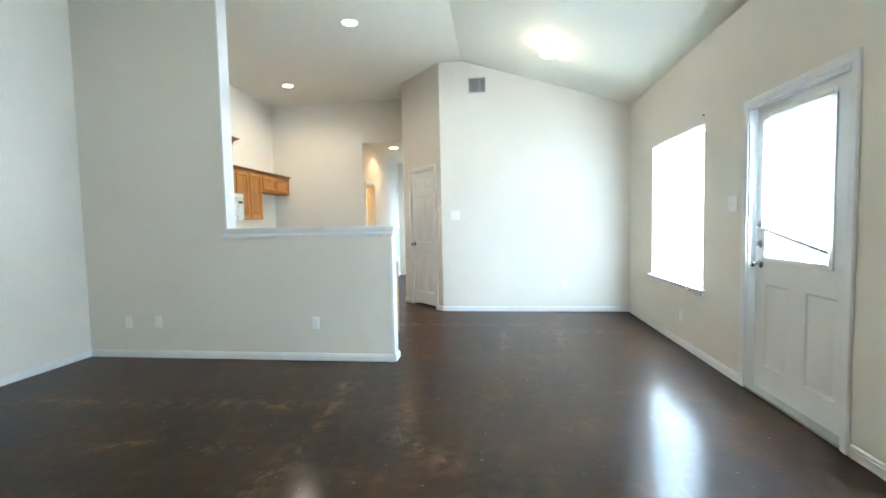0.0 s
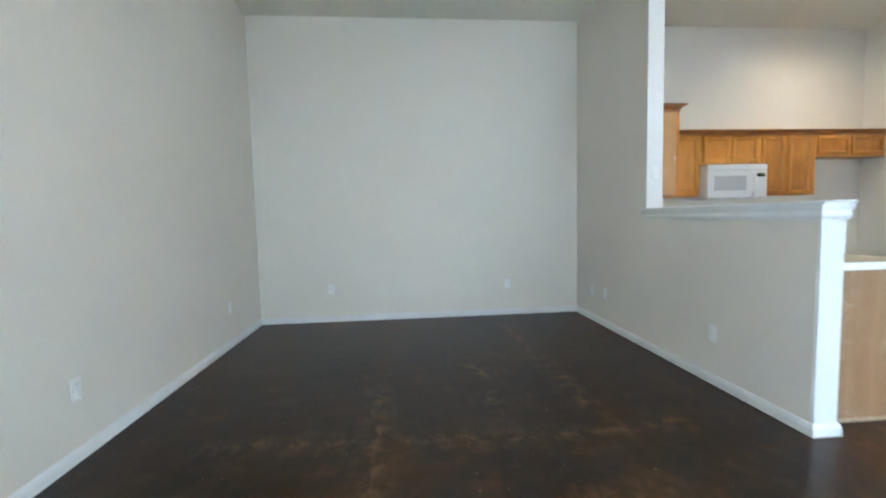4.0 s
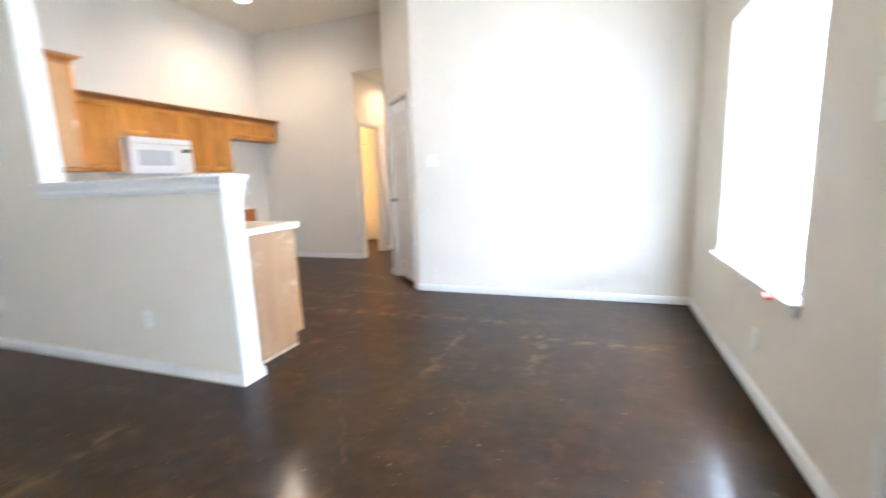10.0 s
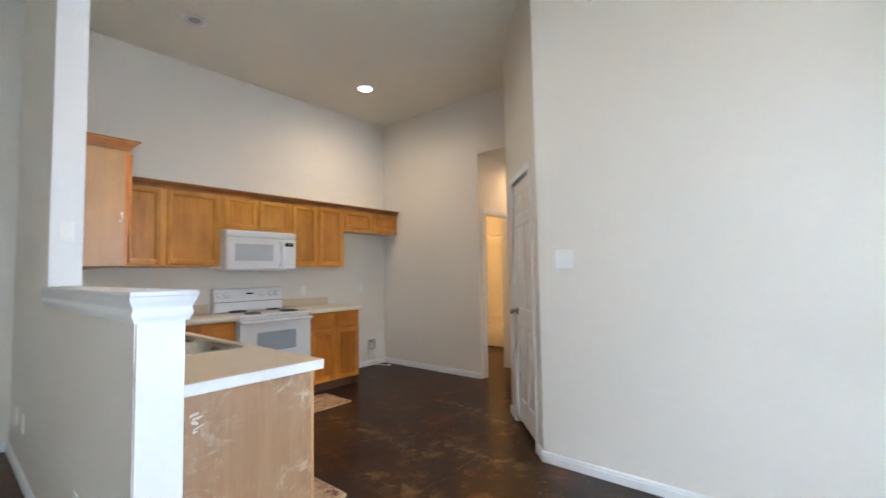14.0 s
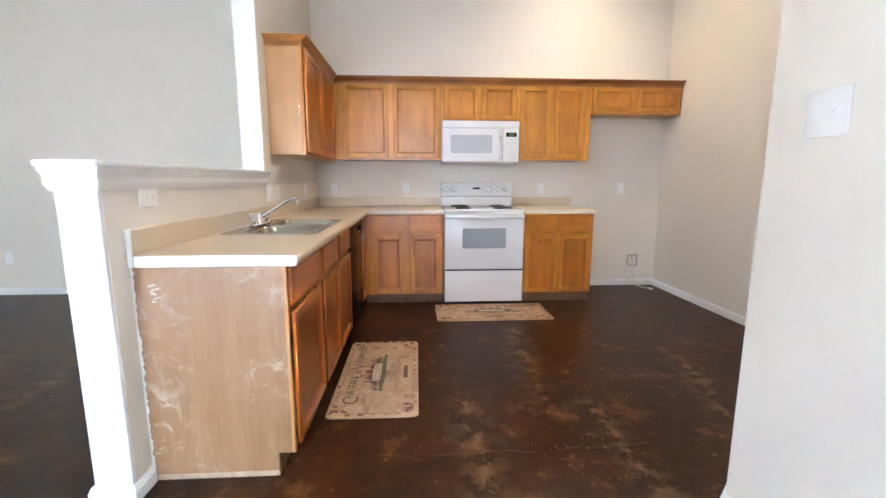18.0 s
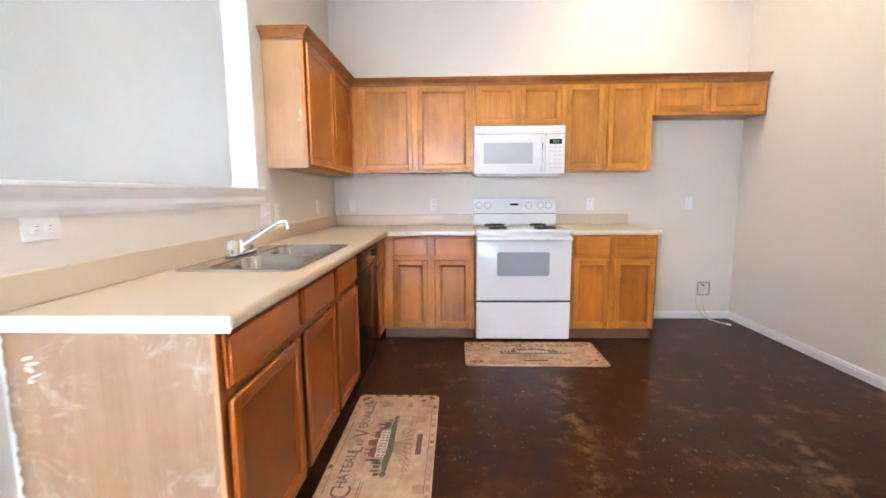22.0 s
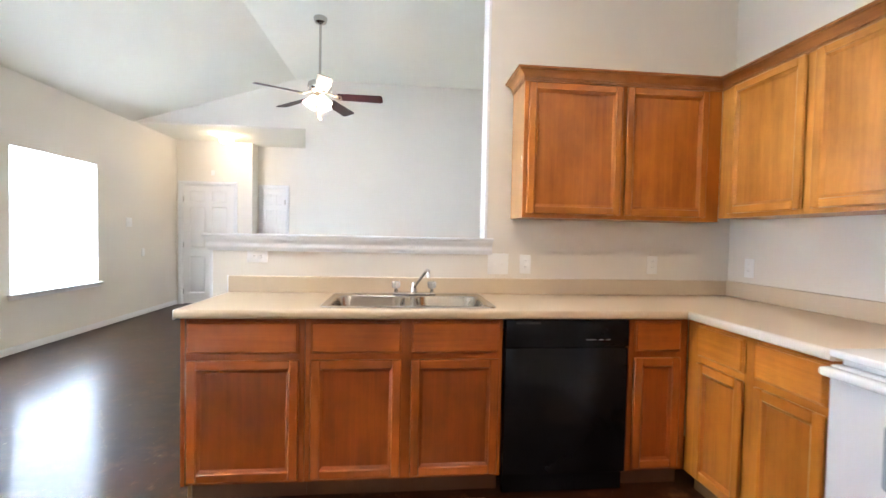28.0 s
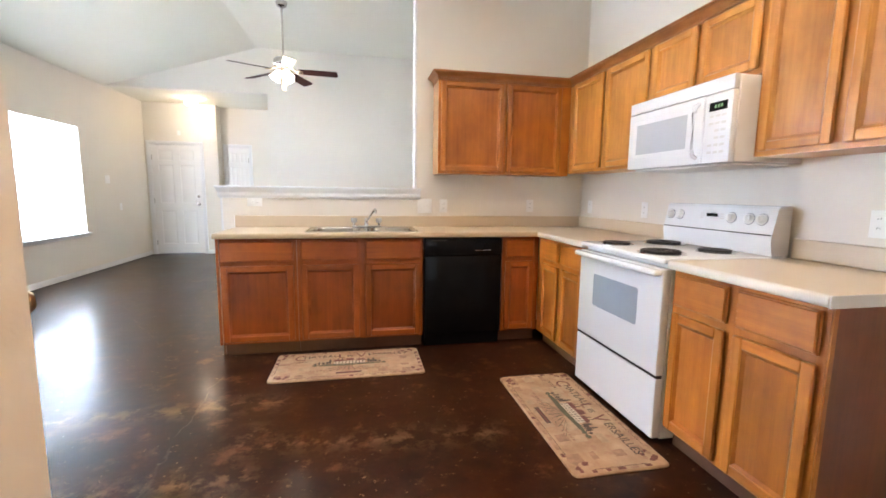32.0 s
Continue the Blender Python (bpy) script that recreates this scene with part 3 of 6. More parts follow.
# walls
W = "smooth painted wall in a warm light greige"
bm = bmesh.new()
wall_sheet(bm, (EAST, 0.0), (0, 1), 7.62, (0.15, 0), 0, 3.75, [(5.43, 6.665, 0.625, 2.085), (2.06, 3.288, 0.595, 2.08), (3.865, 4.765, 0.0, 2.035)])
structure("wall_east", bm, M_WALL, W, 0)
bm = bmesh.new()
wall_sheet(bm, (DIAG_A.x, NORTH), (1, 0), EAST - DIAG_A.x, (0, 0.12), 0, 3.75)
structure("wall_north", bm, M_WALL, W, 0)
bm = bmesh.new()
wall_sheet(bm, DIAG_A, DU, (DIAG_B - DIAG_A).length, -DN * 0.12, 0, 3.75, [(0.175, 0.805, 0.0, 2.065)])
structure("wall_pantry", bm, M_WALL, W, 0)
bm = bmesh.new()
# the hole is an unseen opening made for the hall-end lamp
wall_sheet(bm, (HALL_E, DIAG_B.y), (0, 1), 3.93, (0.12, 0), 0, 3.75, [(3.0, 3.7, 0.0, 2.05)])
structure("wall_hall_east", bm, M_WALL, W, 0)
bm = bmesh.new()
wall_sheet(bm, (KWEST - 0.12, KNORTH), (1, 0), HALL_W - KWEST + 0.12, (0, 0.12), 0, 3.75)
structure("wall_kitchen_north", bm, M_WALL, W, 0)
bm = bmesh.new()
wall_sheet(bm, (HALL_W, KNORTH), (1, 0), HALL_E - HALL_W + 0.02, (0, 0.12), 2.775, 3.75)
structure("wall_hall_header", bm, M_WALL, W, 0)
bm = bmesh.new()
wall_sheet(bm, (HALL_W, KNORTH + 0.121), (0, 1), 2.768, (-0.12, 0), 0, 2.95, [(0.0, 0.60, 0.0, 2.05)])
structure("wall_hall_west", bm, M_WALL, W, 0)
bm = bmesh.new()
wall_sheet(bm, (KWEST, HW_S + 0.02), (0, 1), KNORTH - HW_S - 0.02, (-0.12, 0), 0, 3.75)
structure("wall_kitchen_west", bm, M_WALL, W, 0)
bm = bmesh.new()
wall_sheet(bm, (WEST, SOUTH), (0, 1), HW_S - SOUTH + 0.02, (-0.15, 0), 0, 3.75)
structure("wall_west", bm, M_WALL, W, 0)
bm = bmesh.new()
wall_sheet(bm, (WEST - 0.15, SOUTH), (1, 0), 0.10 - WEST + 0.15, (0, -0.12), 0, 3.75)
structure("wall_south", bm, M_WALL, W, 0)
bm = bmesh.new()
wall_sheet(bm, (0.10, SOUTH), (1, 0), EAST - 0.10, (0, -0.12), LOW, 3.75)
structure("wall_entry_header", bm, M_WALL, W, 0)
bm = bmesh.new()
wall_sheet(bm, (0.10, -0.14), (0, 1), SOUTH - 0.12 + 0.14, (-0.12, 0), 0, LOW + 0.1)
structure("wall_entry_west", bm, M_WALL, W, 0)
bm = bmesh.new()
wall_sheet(bm, (-0.02, -0.14), (1, 0), 1.275, (0, -0.12), 0, LOW + 0.1, [(0.775, 1.195, 0.0, 2.065)])
structure("wall_entry_back", bm, M_WALL, W, 0)
bm = bmesh.new()
wall_sheet(bm, (1.255, 0.139), (1, 0), EAST - 1.255, (0, -0.36), 0, LOW + 0.1, [(1.555 - 1.255, 2.415 - 1.255, 0.0, 2.065)])
structure("wall_entry_front", bm, M_WALL, W, 0)

# half wall with the pass-through, and the tall part beside it
bm = bmesh.new()
wall_sheet(bm, (KWEST, HW_S), (1, 0), JAMB - KWEST - 0.018, (0, HW_N - HW_S), 0, 3.75)
structure("wall_kitchen_south", bm, M_WALL, W, 0)
bm = bmesh.new()
wall_sheet(bm, (JAMB - 0.018, HW_S), (1, 0), HW_END - JAMB + 0.0, (0, HW_N - HW_S), 0, 1.153)
structure("wall_half", bm, M_WALL, "waist-high painted half wall below the pass-through", 0)

# hall end and bathroom shells
bm = bmesh.new()
wall_sheet(bm, (HALL_W - 0.12, 12.0), (1, 0), 1.2, (0, 0.12), 0, 2.95)
structure("wall_hall_north", bm, M_WALL, W, 0)
bm = bmesh.new()
wall_sheet(bm, (-3.57, 11.85), (1, 0), -1.83 + 3.57, (0, 0.12), 0, 2.95)
structure("wall_bathroom_north", bm, M_WALL, W, 0)
bm = bmesh.new()
wall_sheet(bm, (-3.45, KNORTH + 0.121), (0, 1), 2.62, (-0.12, 0), 0, 2.95)
structure("wall_bathroom_west", bm, M_WALL, W, 0)

# ceilings
SL = (TOP - 2.805) / (EAST - RIDGE)
bm = bmesh.new()
prism(bm, [(KWEST - 0.1, SOUTH - 0.1), (RIDGE, SOUTH - 0.1), (RIDGE, NORTH + 0.1), (HALL_E + 0.1, NORTH + 0.9), (HALL_E + 0.1, KNORTH + 0.1), (KWEST - 0.1, KNORTH + 0.1)], TOP, TOP + 0.1)
structure("ceiling", bm, M_CEIL, "flat painted ceiling with a fine texture", 0)
bm = bmesh.new()
vs = [bm.verts.new(p) for y in (SOUTH - 0.1, NORTH + 0.1) for p in ((RIDGE, y, TOP), (EAST + 0.12, y, TOP - SL * (EAST + 0.12 - RIDGE)), (EAST + 0.12, y, TOP - SL * (EAST + 0.12 - RIDGE) + 0.1), (RIDGE, y, TOP + 0.1))]
for f in ((0, 1, 2, 3), (7, 6, 5, 4), (0, 4, 5, 1), (1, 5, 6, 2), (2, 6, 7, 3), (3, 7, 4, 0)):
    bm.faces.new([vs[i] for i in f])
structure("ceiling_sloped", bm, M_CEIL, "sloped painted ceiling falling to the window wall", 0)
bm = bmesh.new()
prism(bm, [(0.0, -0.3), (EAST + 0.1, -0.3), (EAST + 0.1, SOUTH - 0.121), (0.0, SOUTH - 0.121)], LOW, LOW + 0.1)
structure("ceiling_entry", bm, M_CEIL, "low flat painted ceiling over the entry", 0)
bm = bmesh.new()
prism(bm, [(-3.6, KNORTH + 0.121), (HALL_E + 0.1, KNORTH + 0.121), (HALL_E + 0.1, 12.1), (-3.6, 12.1)], 2.80, 2.9)
structure("ceiling_hall", bm, M_CEIL, "low flat painted ceiling over the hall", 0)

# unseen closet shell behind the slanted wall, added to block stray daylight
bm = bmesh.new()
prism(bm, [(0.1, NORTH + 0.125), (EAST + 0.12, NORTH + 0.125), (EAST + 0.12, 12.1), (HALL_E + 0.125, 12.1), (HALL_E + 0.125, DIAG_B.y + 0.2)], 2.95, 3.05)
structure("ceiling_closet", bm, M_CEIL, "unseen flat ceiling added to keep daylight out of the closet", 0)
bm = bmesh.new()
box(bm, (EAST, NORTH + 0.125, 0), (EAST + 0.12, 12.1, 2.949))
structure("wall_closet_east", bm, M_WALL, W, 0)
bm = bmesh.new()
box(bm, (HALL_E + 0.125, 12.1005, 0), (EAST + 0.12, 12.22, 2.949))
structure("wall_closet_north", bm, M_WALL, W, 0)

# baseboards
BASE = [(0.0, 0.0), (0.015, 0.0), (0.015, 0.046), (0.011, 0.052), (0.011, 0.059), (0.005, 0.068), (0.0, 0.070)]


def baseboard(p0, p1, out, e0=0.0, e1=0.0):
    bm = bmesh.new()
    sweep(bm, BASE, (*p0, 0.0005), (*p1, 0.0005), out, e0, e1)
    return structure("baseboard", bm, M_TRIM, "white painted moulded baseboard", 30)


baseboard((WEST, SOUTH), (0.10, SOUTH), (0, 1), 1, -1)
baseboard((0.10, SOUTH), (0.10, -0.14), (1, 0), -1, 1)
baseboard((0.10, -0.14), (0.70, -0.14), (0, 1), 1, 0)
baseboard((1.255, 0.139), (1.507, 0.139), (0, 1), 0, 0)
baseboard((EAST, 0.139), (EAST, 3.80), (-1, 0), 1, 0)
baseboard((EAST, 4.83), (EAST, NORTH), (-1, 0), 0, 1)
baseboard((EAST, NORTH), (DIAG_A.x, NORTH), (0, -1), 1, -0.41)
a, b = DIAG_A, DIAG_A + DU * 0.13
baseboard((a.x, a.y), (b.x, b.y), DN, -0.41, 0)
a, b = DIAG_A + DU * 0.85, DIAG_B
baseboard((a.x, a.y), (b.x, b.y), DN, 0, -0.41)
baseboard((HALL_E, DIAG_B.y), (HALL_E, 11.19), (-1, 0), -0.41, 0)
baseboard((HALL_W, KNORTH), (KWEST, KNORTH), (0, -1), -1, 1)
baseboard((KWEST, KNORTH), (KWEST, 8.10), (1, 0), 1, 0)
baseboard((HALL_W, 9.90), (HALL_W, 12.0), (1, 0), 0, 0)
baseboard((WEST, HW_S), (WEST, SOUTH), (1, 0), 1, 1)
baseboard((WEST, HW_S), (HW_END, HW_S), (0, -1), 1, -1)
baseboard((HW_END, HW_S), (HW_END, HW_N), (1, 0), -1, -1)
baseboard((HW_END, HW_N), (-0.362, HW_N), (0, 1), -1, 0)

# white trim: end board of the half wall, jamb board, ledge with its crown
bm = bmesh.new()
box(bm, (HW_END - 0.018, HW_S + 0.002, 0.003), (HW_END - 0.0005, HW_N - 0.002, 1.155), 0.002)
structure("trim_half_wall_end", bm, M_TRIM, "white painted board on the half wall's end", 30)
bm = bmesh.new()
box(bm, (JAMB - 0.018, HW_S - 0.003, 1.2535), (JAMB, HW_N + 0.003, 3.519), 0.002)
structure("trim_jamb", bm, M_TRIM, "white painted jamb board of the pass-through", 30)
ledge = root("ledge", (JAMB, (HW_S + HW_N) / 2, 1.15), "white painted ledge with a moulded cornice on the half wall", "ledge", "", "structure")
bm = bmesh.new()
box(bm, (JAMB - 0.058, HW_S - 0.028, 1.235), (HW_END + 0.036, HW_N + 0.028, 1.253), 0.005, 2)
part("top_board", bm, M_TRIM, ledge)
CROWN = [(0.0, 0.0), (0.008, 0.0), (0.010, 0.010), (0.016, 0.020), (0.017, 0.030), (0.013, 0.040), (0.014, 0.050), (0.021, 0.062), (0.024, 0.070), (0.026, 0.081), (0.0, 0.081)]
for p0, p1, out, e0, e1 in (((JAMB - 0.050, HW_S), (HW_END, HW_S), (0, -1), 0, -1), ((HW_END, HW_S), (HW_END, HW_N), (1, 0), -1, -1), ((HW_END, HW_N), (JAMB - 0.050, HW_N), (0, 1), -1, 0)):
    bm = bmesh.new()
    sweep(bm, CROWN, (*p0, 1.1535), (*p1, 1.1535), out, e0, e1)
    part("cornice", bm, M_TRIM, ledge, "", 50)

# ---- windows ----


def window(name, y0, y1, z0, z1):
    win = root(name, (EAST, (y0 + y1) / 2, z0), "white-framed window with closed slatted blind glowing with daylight", "window", "", "structure")
    bm = bmesh.new()
    fx0, fx1, w = EAST + 0.085, EAST + 0.135, 0.035
    box(bm, (fx0, y0 + 0.001, z0 + 0.001), (fx1, y0 + w, z1 - 0.001), 0.003)
    box(bm, (fx0, y1 - w, z0 + 0.001), (fx1, y1 - 0.001, z1 - 0.001), 0.003)
    box(bm, (fx0, y0 + w, z0 + 0.001), (fx1, y1 - w, z0 + w), 0.003)
    box(bm, (fx0, y0 + w, z1 - w), (fx1, y1 - w, z1 - 0.001), 0.003)
    zm = (z0 + z1) / 2
    box(bm, (fx0 + 0.005, y0 + w, zm - 0.02), (fx1 - 0.005, y1 - w, zm + 0.02), 0.003)
    part("window_frame", bm, M_TRIM, win)
    for a, b in ((z0 + w, zm - 0.02), (zm + 0.02, z1 - w)):
        bm = bmesh.new()
        box(bm, (fx0 + 0.022, y0 + w, a), (fx0 + 0.026, y1 - w, b))
        g = part("pane", bm, M_GLASS, win, "clear glass pane", 0)
        g.visible_shadow = False
    sill = bmesh.new()
    box(sill, (EAST - 0.045, y0 - 0.045, z0 - 0.022), (EAST + 0.0, y1 + 0.045, z0 - 0.001), 0.005, 2)
    box(sill, (EAST + 0.0, y0 + 0.002, z0 - 0.022), (EAST + 0.085, y1 - 0.002, z0 + 0.0005))
    sill = part("window_sill", sill, M_TRIM, win, "white painted sill board")
    bm = bmesh.new()
    box(bm, (EAST - 0.016, y0 - 0.03, z0 - 0.062), (EAST - 0.0005, y1 + 0.03, z0 - 0.023), 0.004)
    part("apron", bm, M_TRIM, sill)
    # blind
    bl = root("blind", (EAST + 0.05, (y0 + y1) / 2, z1), "white horizontal slatted blind, lowered, lit from behind", "blind", "window blinds")
    bm = bmesh.new()
    box(bm, (EAST + 0.028, y0 + 0.006, z1 - 0.045), (EAST + 0.066, y1 - 0.006, z1 - 0.002), 0.003)
    part("head_rail", bm, M_SLAT, bl)
    n = int((z1 - z0 - 0.085) / 0.0215)
    tilt = radians(82)
    first = None
    for k in range(n):
        z = z1 - 0.06 - 0.0215 * k
        if first is None:
            bm = bmesh.new()
            pts = []
            for s in (-0.0125, -0.0042, 0.0042, 0.0125):
                pts.append((EAST + 0.047 + s * math.cos(tilt), z + s * math.sin(tilt) + 0.0016 * (1 - (s / 0.0125) ** 2)))
            rows = [[bm.verts.new((x, y, zz)) for x, zz in pts] for y in (y0 + 0.008, y1 - 0.008)]
            rows2 = [[bm.verts.new((x, y, zz - 0.0007)) for x, zz in pts] for y in (y0 + 0.008, y1 - 0.008)]
            for i in range(3):
                bm.faces.new((rows[0][i], rows[0][i + 1], rows[1][i + 1], rows[1][i]))
                bm.faces.new((rows2[0][i], rows2[1][i], rows2[1][i + 1], rows2[0][i + 1]))
            bm.faces.new((rows[0][0], rows[1][0], rows2[1][0], rows2[0][0]))
            bm.faces.new((rows[0][3], rows2[0][3], rows2[1][3], rows[1][3]))
            first = part("slat", bm, M_SLAT, bl)
        else:
            ob = new("slat", first.data)
            ob.parent = bl
            ob.location = (0, 0, -0.0215 * k)
    bm = bmesh.new()
    box(bm, (EAST + 0.036, y0 + 0.008, z0 + 0.004), (EAST + 0.058, y1 - 0.008, z0 + 0.017), 0.002)
    part("bottom_rail", bm, M_PLAST, bl)
    for y in (y0 + 0.15, (y0 + y1) / 2, y1 - 0.15):
        bm = bmesh.new()
        rod(bm, (EAST + 0.034, y, z0 + 0.01), (EAST + 0.034, y, z1 - 0.04), 0.0012, 6)
        part("ladder_cord", bm, M_PLAST, bl)
    return win


window("window_1", 5.43, 6.665, 0.625, 2.085)
window("window_2", 2.06, 3.288, 0.595, 2.08)

# ---- doors ----
SIX = [(0.13, 0.43, 0.86, 0.955), (0.57, 0.87, 0.86, 0.955), (0.13, 0.43, 0.47, 0.82), (0.57, 0.87, 0.47, 0.82), (0.13, 0.43, 0.09, 0.40), (0.57, 0.87, 0.09, 0.40)]
STEPS = [(0.010, -0.007), (0.012, 0.0), (0.012, 0.005)]


def door_slab(bm, o, right, out, w, h, cells, thick=0.036):
    panels = [(a * w, b * w, c * h, d * h) for a, b, c, d in cells]
    relief(bm, o, right, (0, 0, 1), out, w, h, thick, panels, STEPS)


def round_knob(bm, at, out, r=0.027):
    out = Vector(out).normalized()
    q = out.to_track_quat("Z", "Y").to_matrix()
    lathe(bm, [(0.0, 0.0), (0.032, 0.0), (0.032, 0.004), (0.026, 0.008), (0.012, 0.011), (0.011, 0.032), (0.020, 0.038), (r, 0.048), (r, 0.058), (0.018, 0.068), (0.0, 0.070)], at, 20, q)


def casing(parent, o, right, out, w, h, width=0.055):
    """Moulded casing boards on the wall face round an opening of w by h; o is its lower left corner."""
    o, right, out = Vector(o), Vector(right).normalized(), Vector(out).normalized()
    prof = [(0.0, 0.0), (0.010, 0.0), (0.013, 0.008), (0.013, 0.020), (0.017, 0.030), (0.017, width - 0.006), (0.012, width), (0.0, width)]
    up = Vector((0, 0, 1))
    for a, along, side, length, m0, m1 in ((o, up, -right, h, 0, -1), (o + right * w, up, right, h, 0, -1), (o + up * h, right, up, w, -1, -1)):
        bm = bmesh.new()
        A = [bm.verts.new(a + out * (d + 0.0006) + side * s + along * s * m0) for d, s in prof]
        B = [bm.verts.new(a + along * length + out * (d + 0.0006) + side * s - along * s * m1) for d, s in prof]
        n = len(prof)
        for i in range(n):
            bm.faces.new((A[i], A[(i + 1) % n], B[(i + 1) % n], B[i]))
        bm.faces.new(A[::-1])
        bm.faces.new(B)
        part("casing", bm, M_TRIM, parent, "", 30)


def jamb_lining(parent, o, right, back, w, h, depth, t=0.012):
    """Boards that line an opening; o is the lower left corner on the wall face, back the way into the wall."""
    o, right, back = Vector(o), Vector(right).normalized(), Vector(back).normalized()
    up = Vector((0, 0, 1))
    for a, u, v in ((o, right * t, up * (h - 0.001)), (o + right * (w - t), right * t, up * (h - 0.001)), (o + right * t + up * (h - t - 0.001), right * (w - 2 * t), up * t)):
        bm = bmesh.new()
        c = [a + back * 0.001, a + u + back * 0.001, a + u + v + back * 0.001, a + v + back * 0.001]
        f = [bm.verts.new(p) for p in c]
        g = [bm.verts.new(p + back * (depth - 0.002)) for p in c]
        bm.faces.new(f)
        bm.faces.new(g[::-1])
        for i in range(4):
            bm.faces.new((f[i], g[i], g[(i + 1) % 4], f[(i + 1) % 4]))
        part("jamb", bm, M_TRIM, parent, "", 0)


def interior_door(name, o, right, out, w, h, knob_side, label, metal=M_NICKEL, gap=0.035, depth=0.12, lock=False):
    """A closed panelled door in an opening of w by h: o is its lower left corner as seen from the side that out points to."""
    o, right, out = Vector(o), Vector(right).normalized(), Vector(out).normalized()
    d = root(name, o, label, "door", "", "structure")
    casing(d, o, right, out, w, h)
    jamb_lining(d, o, right, -out, w, h, depth)
    sw, sh = w - 0.03, h - 0.016 - gap
    so = o + right * 0.015 - out * 0.012 + Vector((0, 0, gap))
    bm = bmesh.new()
    door_slab(bm, so, right, out, sw, sh, SIX)
    slab = part("door_leaf", bm, M_DOOR, d, "white six-panel door leaf", 25)
    inset = 0.042 if w < 0.7 else 0.065
    ku = inset if knob_side == "l" else sw - inset
    bm = bmesh.new()
    round_knob(bm, so + right * ku + Vector((0, 0, 0.955 - gap)), out)
    part("door_handle", bm, metal, slab, "round metal door knob")
    if lock:
        bm = bmesh.new()
        q = out.to_track_quat("Z", "Y").to_matrix()
        lathe(bm, [(0.0, 0.0), (0.030, 0.0), (0.030, 0.006), (0.024, 0.012), (0.0, 0.013)], so + right * ku + Vector((0, 0, 1.10 - gap)), 20, q)
        box(bm, Vector(so + right * ku + Vector((0, 0, 1.10 - gap)) + out * 0.012) - Vector((0.004, 0.0, 0.014)), Vector(so + right * ku + Vector((0, 0, 1.10 - gap)) + out * 0.026) + Vector((0.004, 0.0, 0.014)), 0.002)
        part("deadbolt", bm, metal, slab, "round metal deadbolt")
    hu = sw - 0.004 if knob_side == "l" else 0.004
    for z in (0.22, 1.02, 1.82):
        bm = bmesh.new()
        p = so + right * hu + out * 0.004 + Vector((0, 0, z - gap))
        rod(bm, p - Vector((0, 0, 0.045)), p + Vector((0, 0, 0.045)), 0.006, 8)
        part("hinge", bm, metal, slab)
    return d


o = DIAG_A + DU * 0.175
o2 = DIAG_A + DU * 0.805
interior_door("door_1", (o2.x, o2.y, 0), (-DU.x, -DU.y, 0), (DN.x, DN.y, 0), 0.63, 2.065, "l", "closed white six-panel pantry door with a nickel knob", M_BRASS)
interior_door("door_2", (2.415, 0.139, 0), (-1, 0, 0), (0, 1, 0), 0.86, 2.065, "r", "closed white panelled front door with deadbolt and knob", M_NICKEL, 0.012, 0.3, True)
interior_door("door_3", (1.175, -0.14, 0), (-1, 0, 0), (0, 1, 0), 0.42, 2.065, "l", "narrow closed white panelled closet door in the entry", M_NICKEL, 0.02)

# back door with its glass and crooked blind
bd = root("door_4", (EAST, 3.865, 0), "closed white back door with a glazed upper half", "door", "", "structure")
casing(bd, (EAST, 4.765, 0), (0, -1, 0), (-1, 0, 0), 0.90, 2.035, 0.052)
jamb_lining(bd, (EAST, 4.765, 0), (0, -1, 0), (1, 0, 0), 0.90, 2.035, 0.15)
SX = EAST + 0.052
bm = bmesh.new()
G0, G1, GZ0, GZ1 = 4.045, 4.645, 0.965, 1.905
y0, y1, zb, zt = 3.880, 4.750, 0.03, 2.02
panels = [(y1 - 4.640, y1 - 4.390, 0.175, 0.755), (y1 - 4.240, y1 - 3.990, 0.175, 0.755)]
relief(bm, (SX, y1, zb), (0, -1, 0), (0, 0, 1), (-1, 0, 0), y1 - y0, GZ0 - zb, 0.04, panels, STEPS)
box(bm, (SX, y0, GZ0 + 0.0005), (SX + 0.04, G0, zt))
box(bm, (SX, G1, GZ0 + 0.0005), (SX + 0.04, y1, zt))
box(bm, (SX, G0, GZ1), (SX + 0.04, G1, zt))
slab = part("door_leaf", bm, M_DOOR, bd, "white steel door leaf with two tall pressed panels", 25)
bm = bmesh.new()
for a, b in (((SX - 0.010, G0 - 0.022, GZ0 - 0.022), (SX - 0.0005, G0 + 0.012, GZ1 + 0.022)), ((SX - 0.010, G1 - 0.012, GZ0 - 0.022), (SX - 0.0005, G1 + 0.022, GZ1 + 0.022)), ((SX - 0.0098, G0 + 0.012, GZ0 - 0.022), (SX - 0.0005, G1 - 0.012, GZ0 + 0.012)), ((SX - 0.0098, G0 + 0.012, GZ1 - 0.012), (SX - 0.0005, G1 - 0.012, GZ1 + 0.022))):
    box(bm, a, b, 0.003)
part("glazing_bead", bm, M_DOOR, slab)
bm = bmesh.new()
box(bm, (SX + 0.018, G0 + 0.001, GZ0 + 0.001), (SX + 0.022, G1 - 0.001, GZ1 - 0.001))
g = part("pane", bm, M_GLASS, slab, "clear glass pane", 0)
g.visible_shadow = False
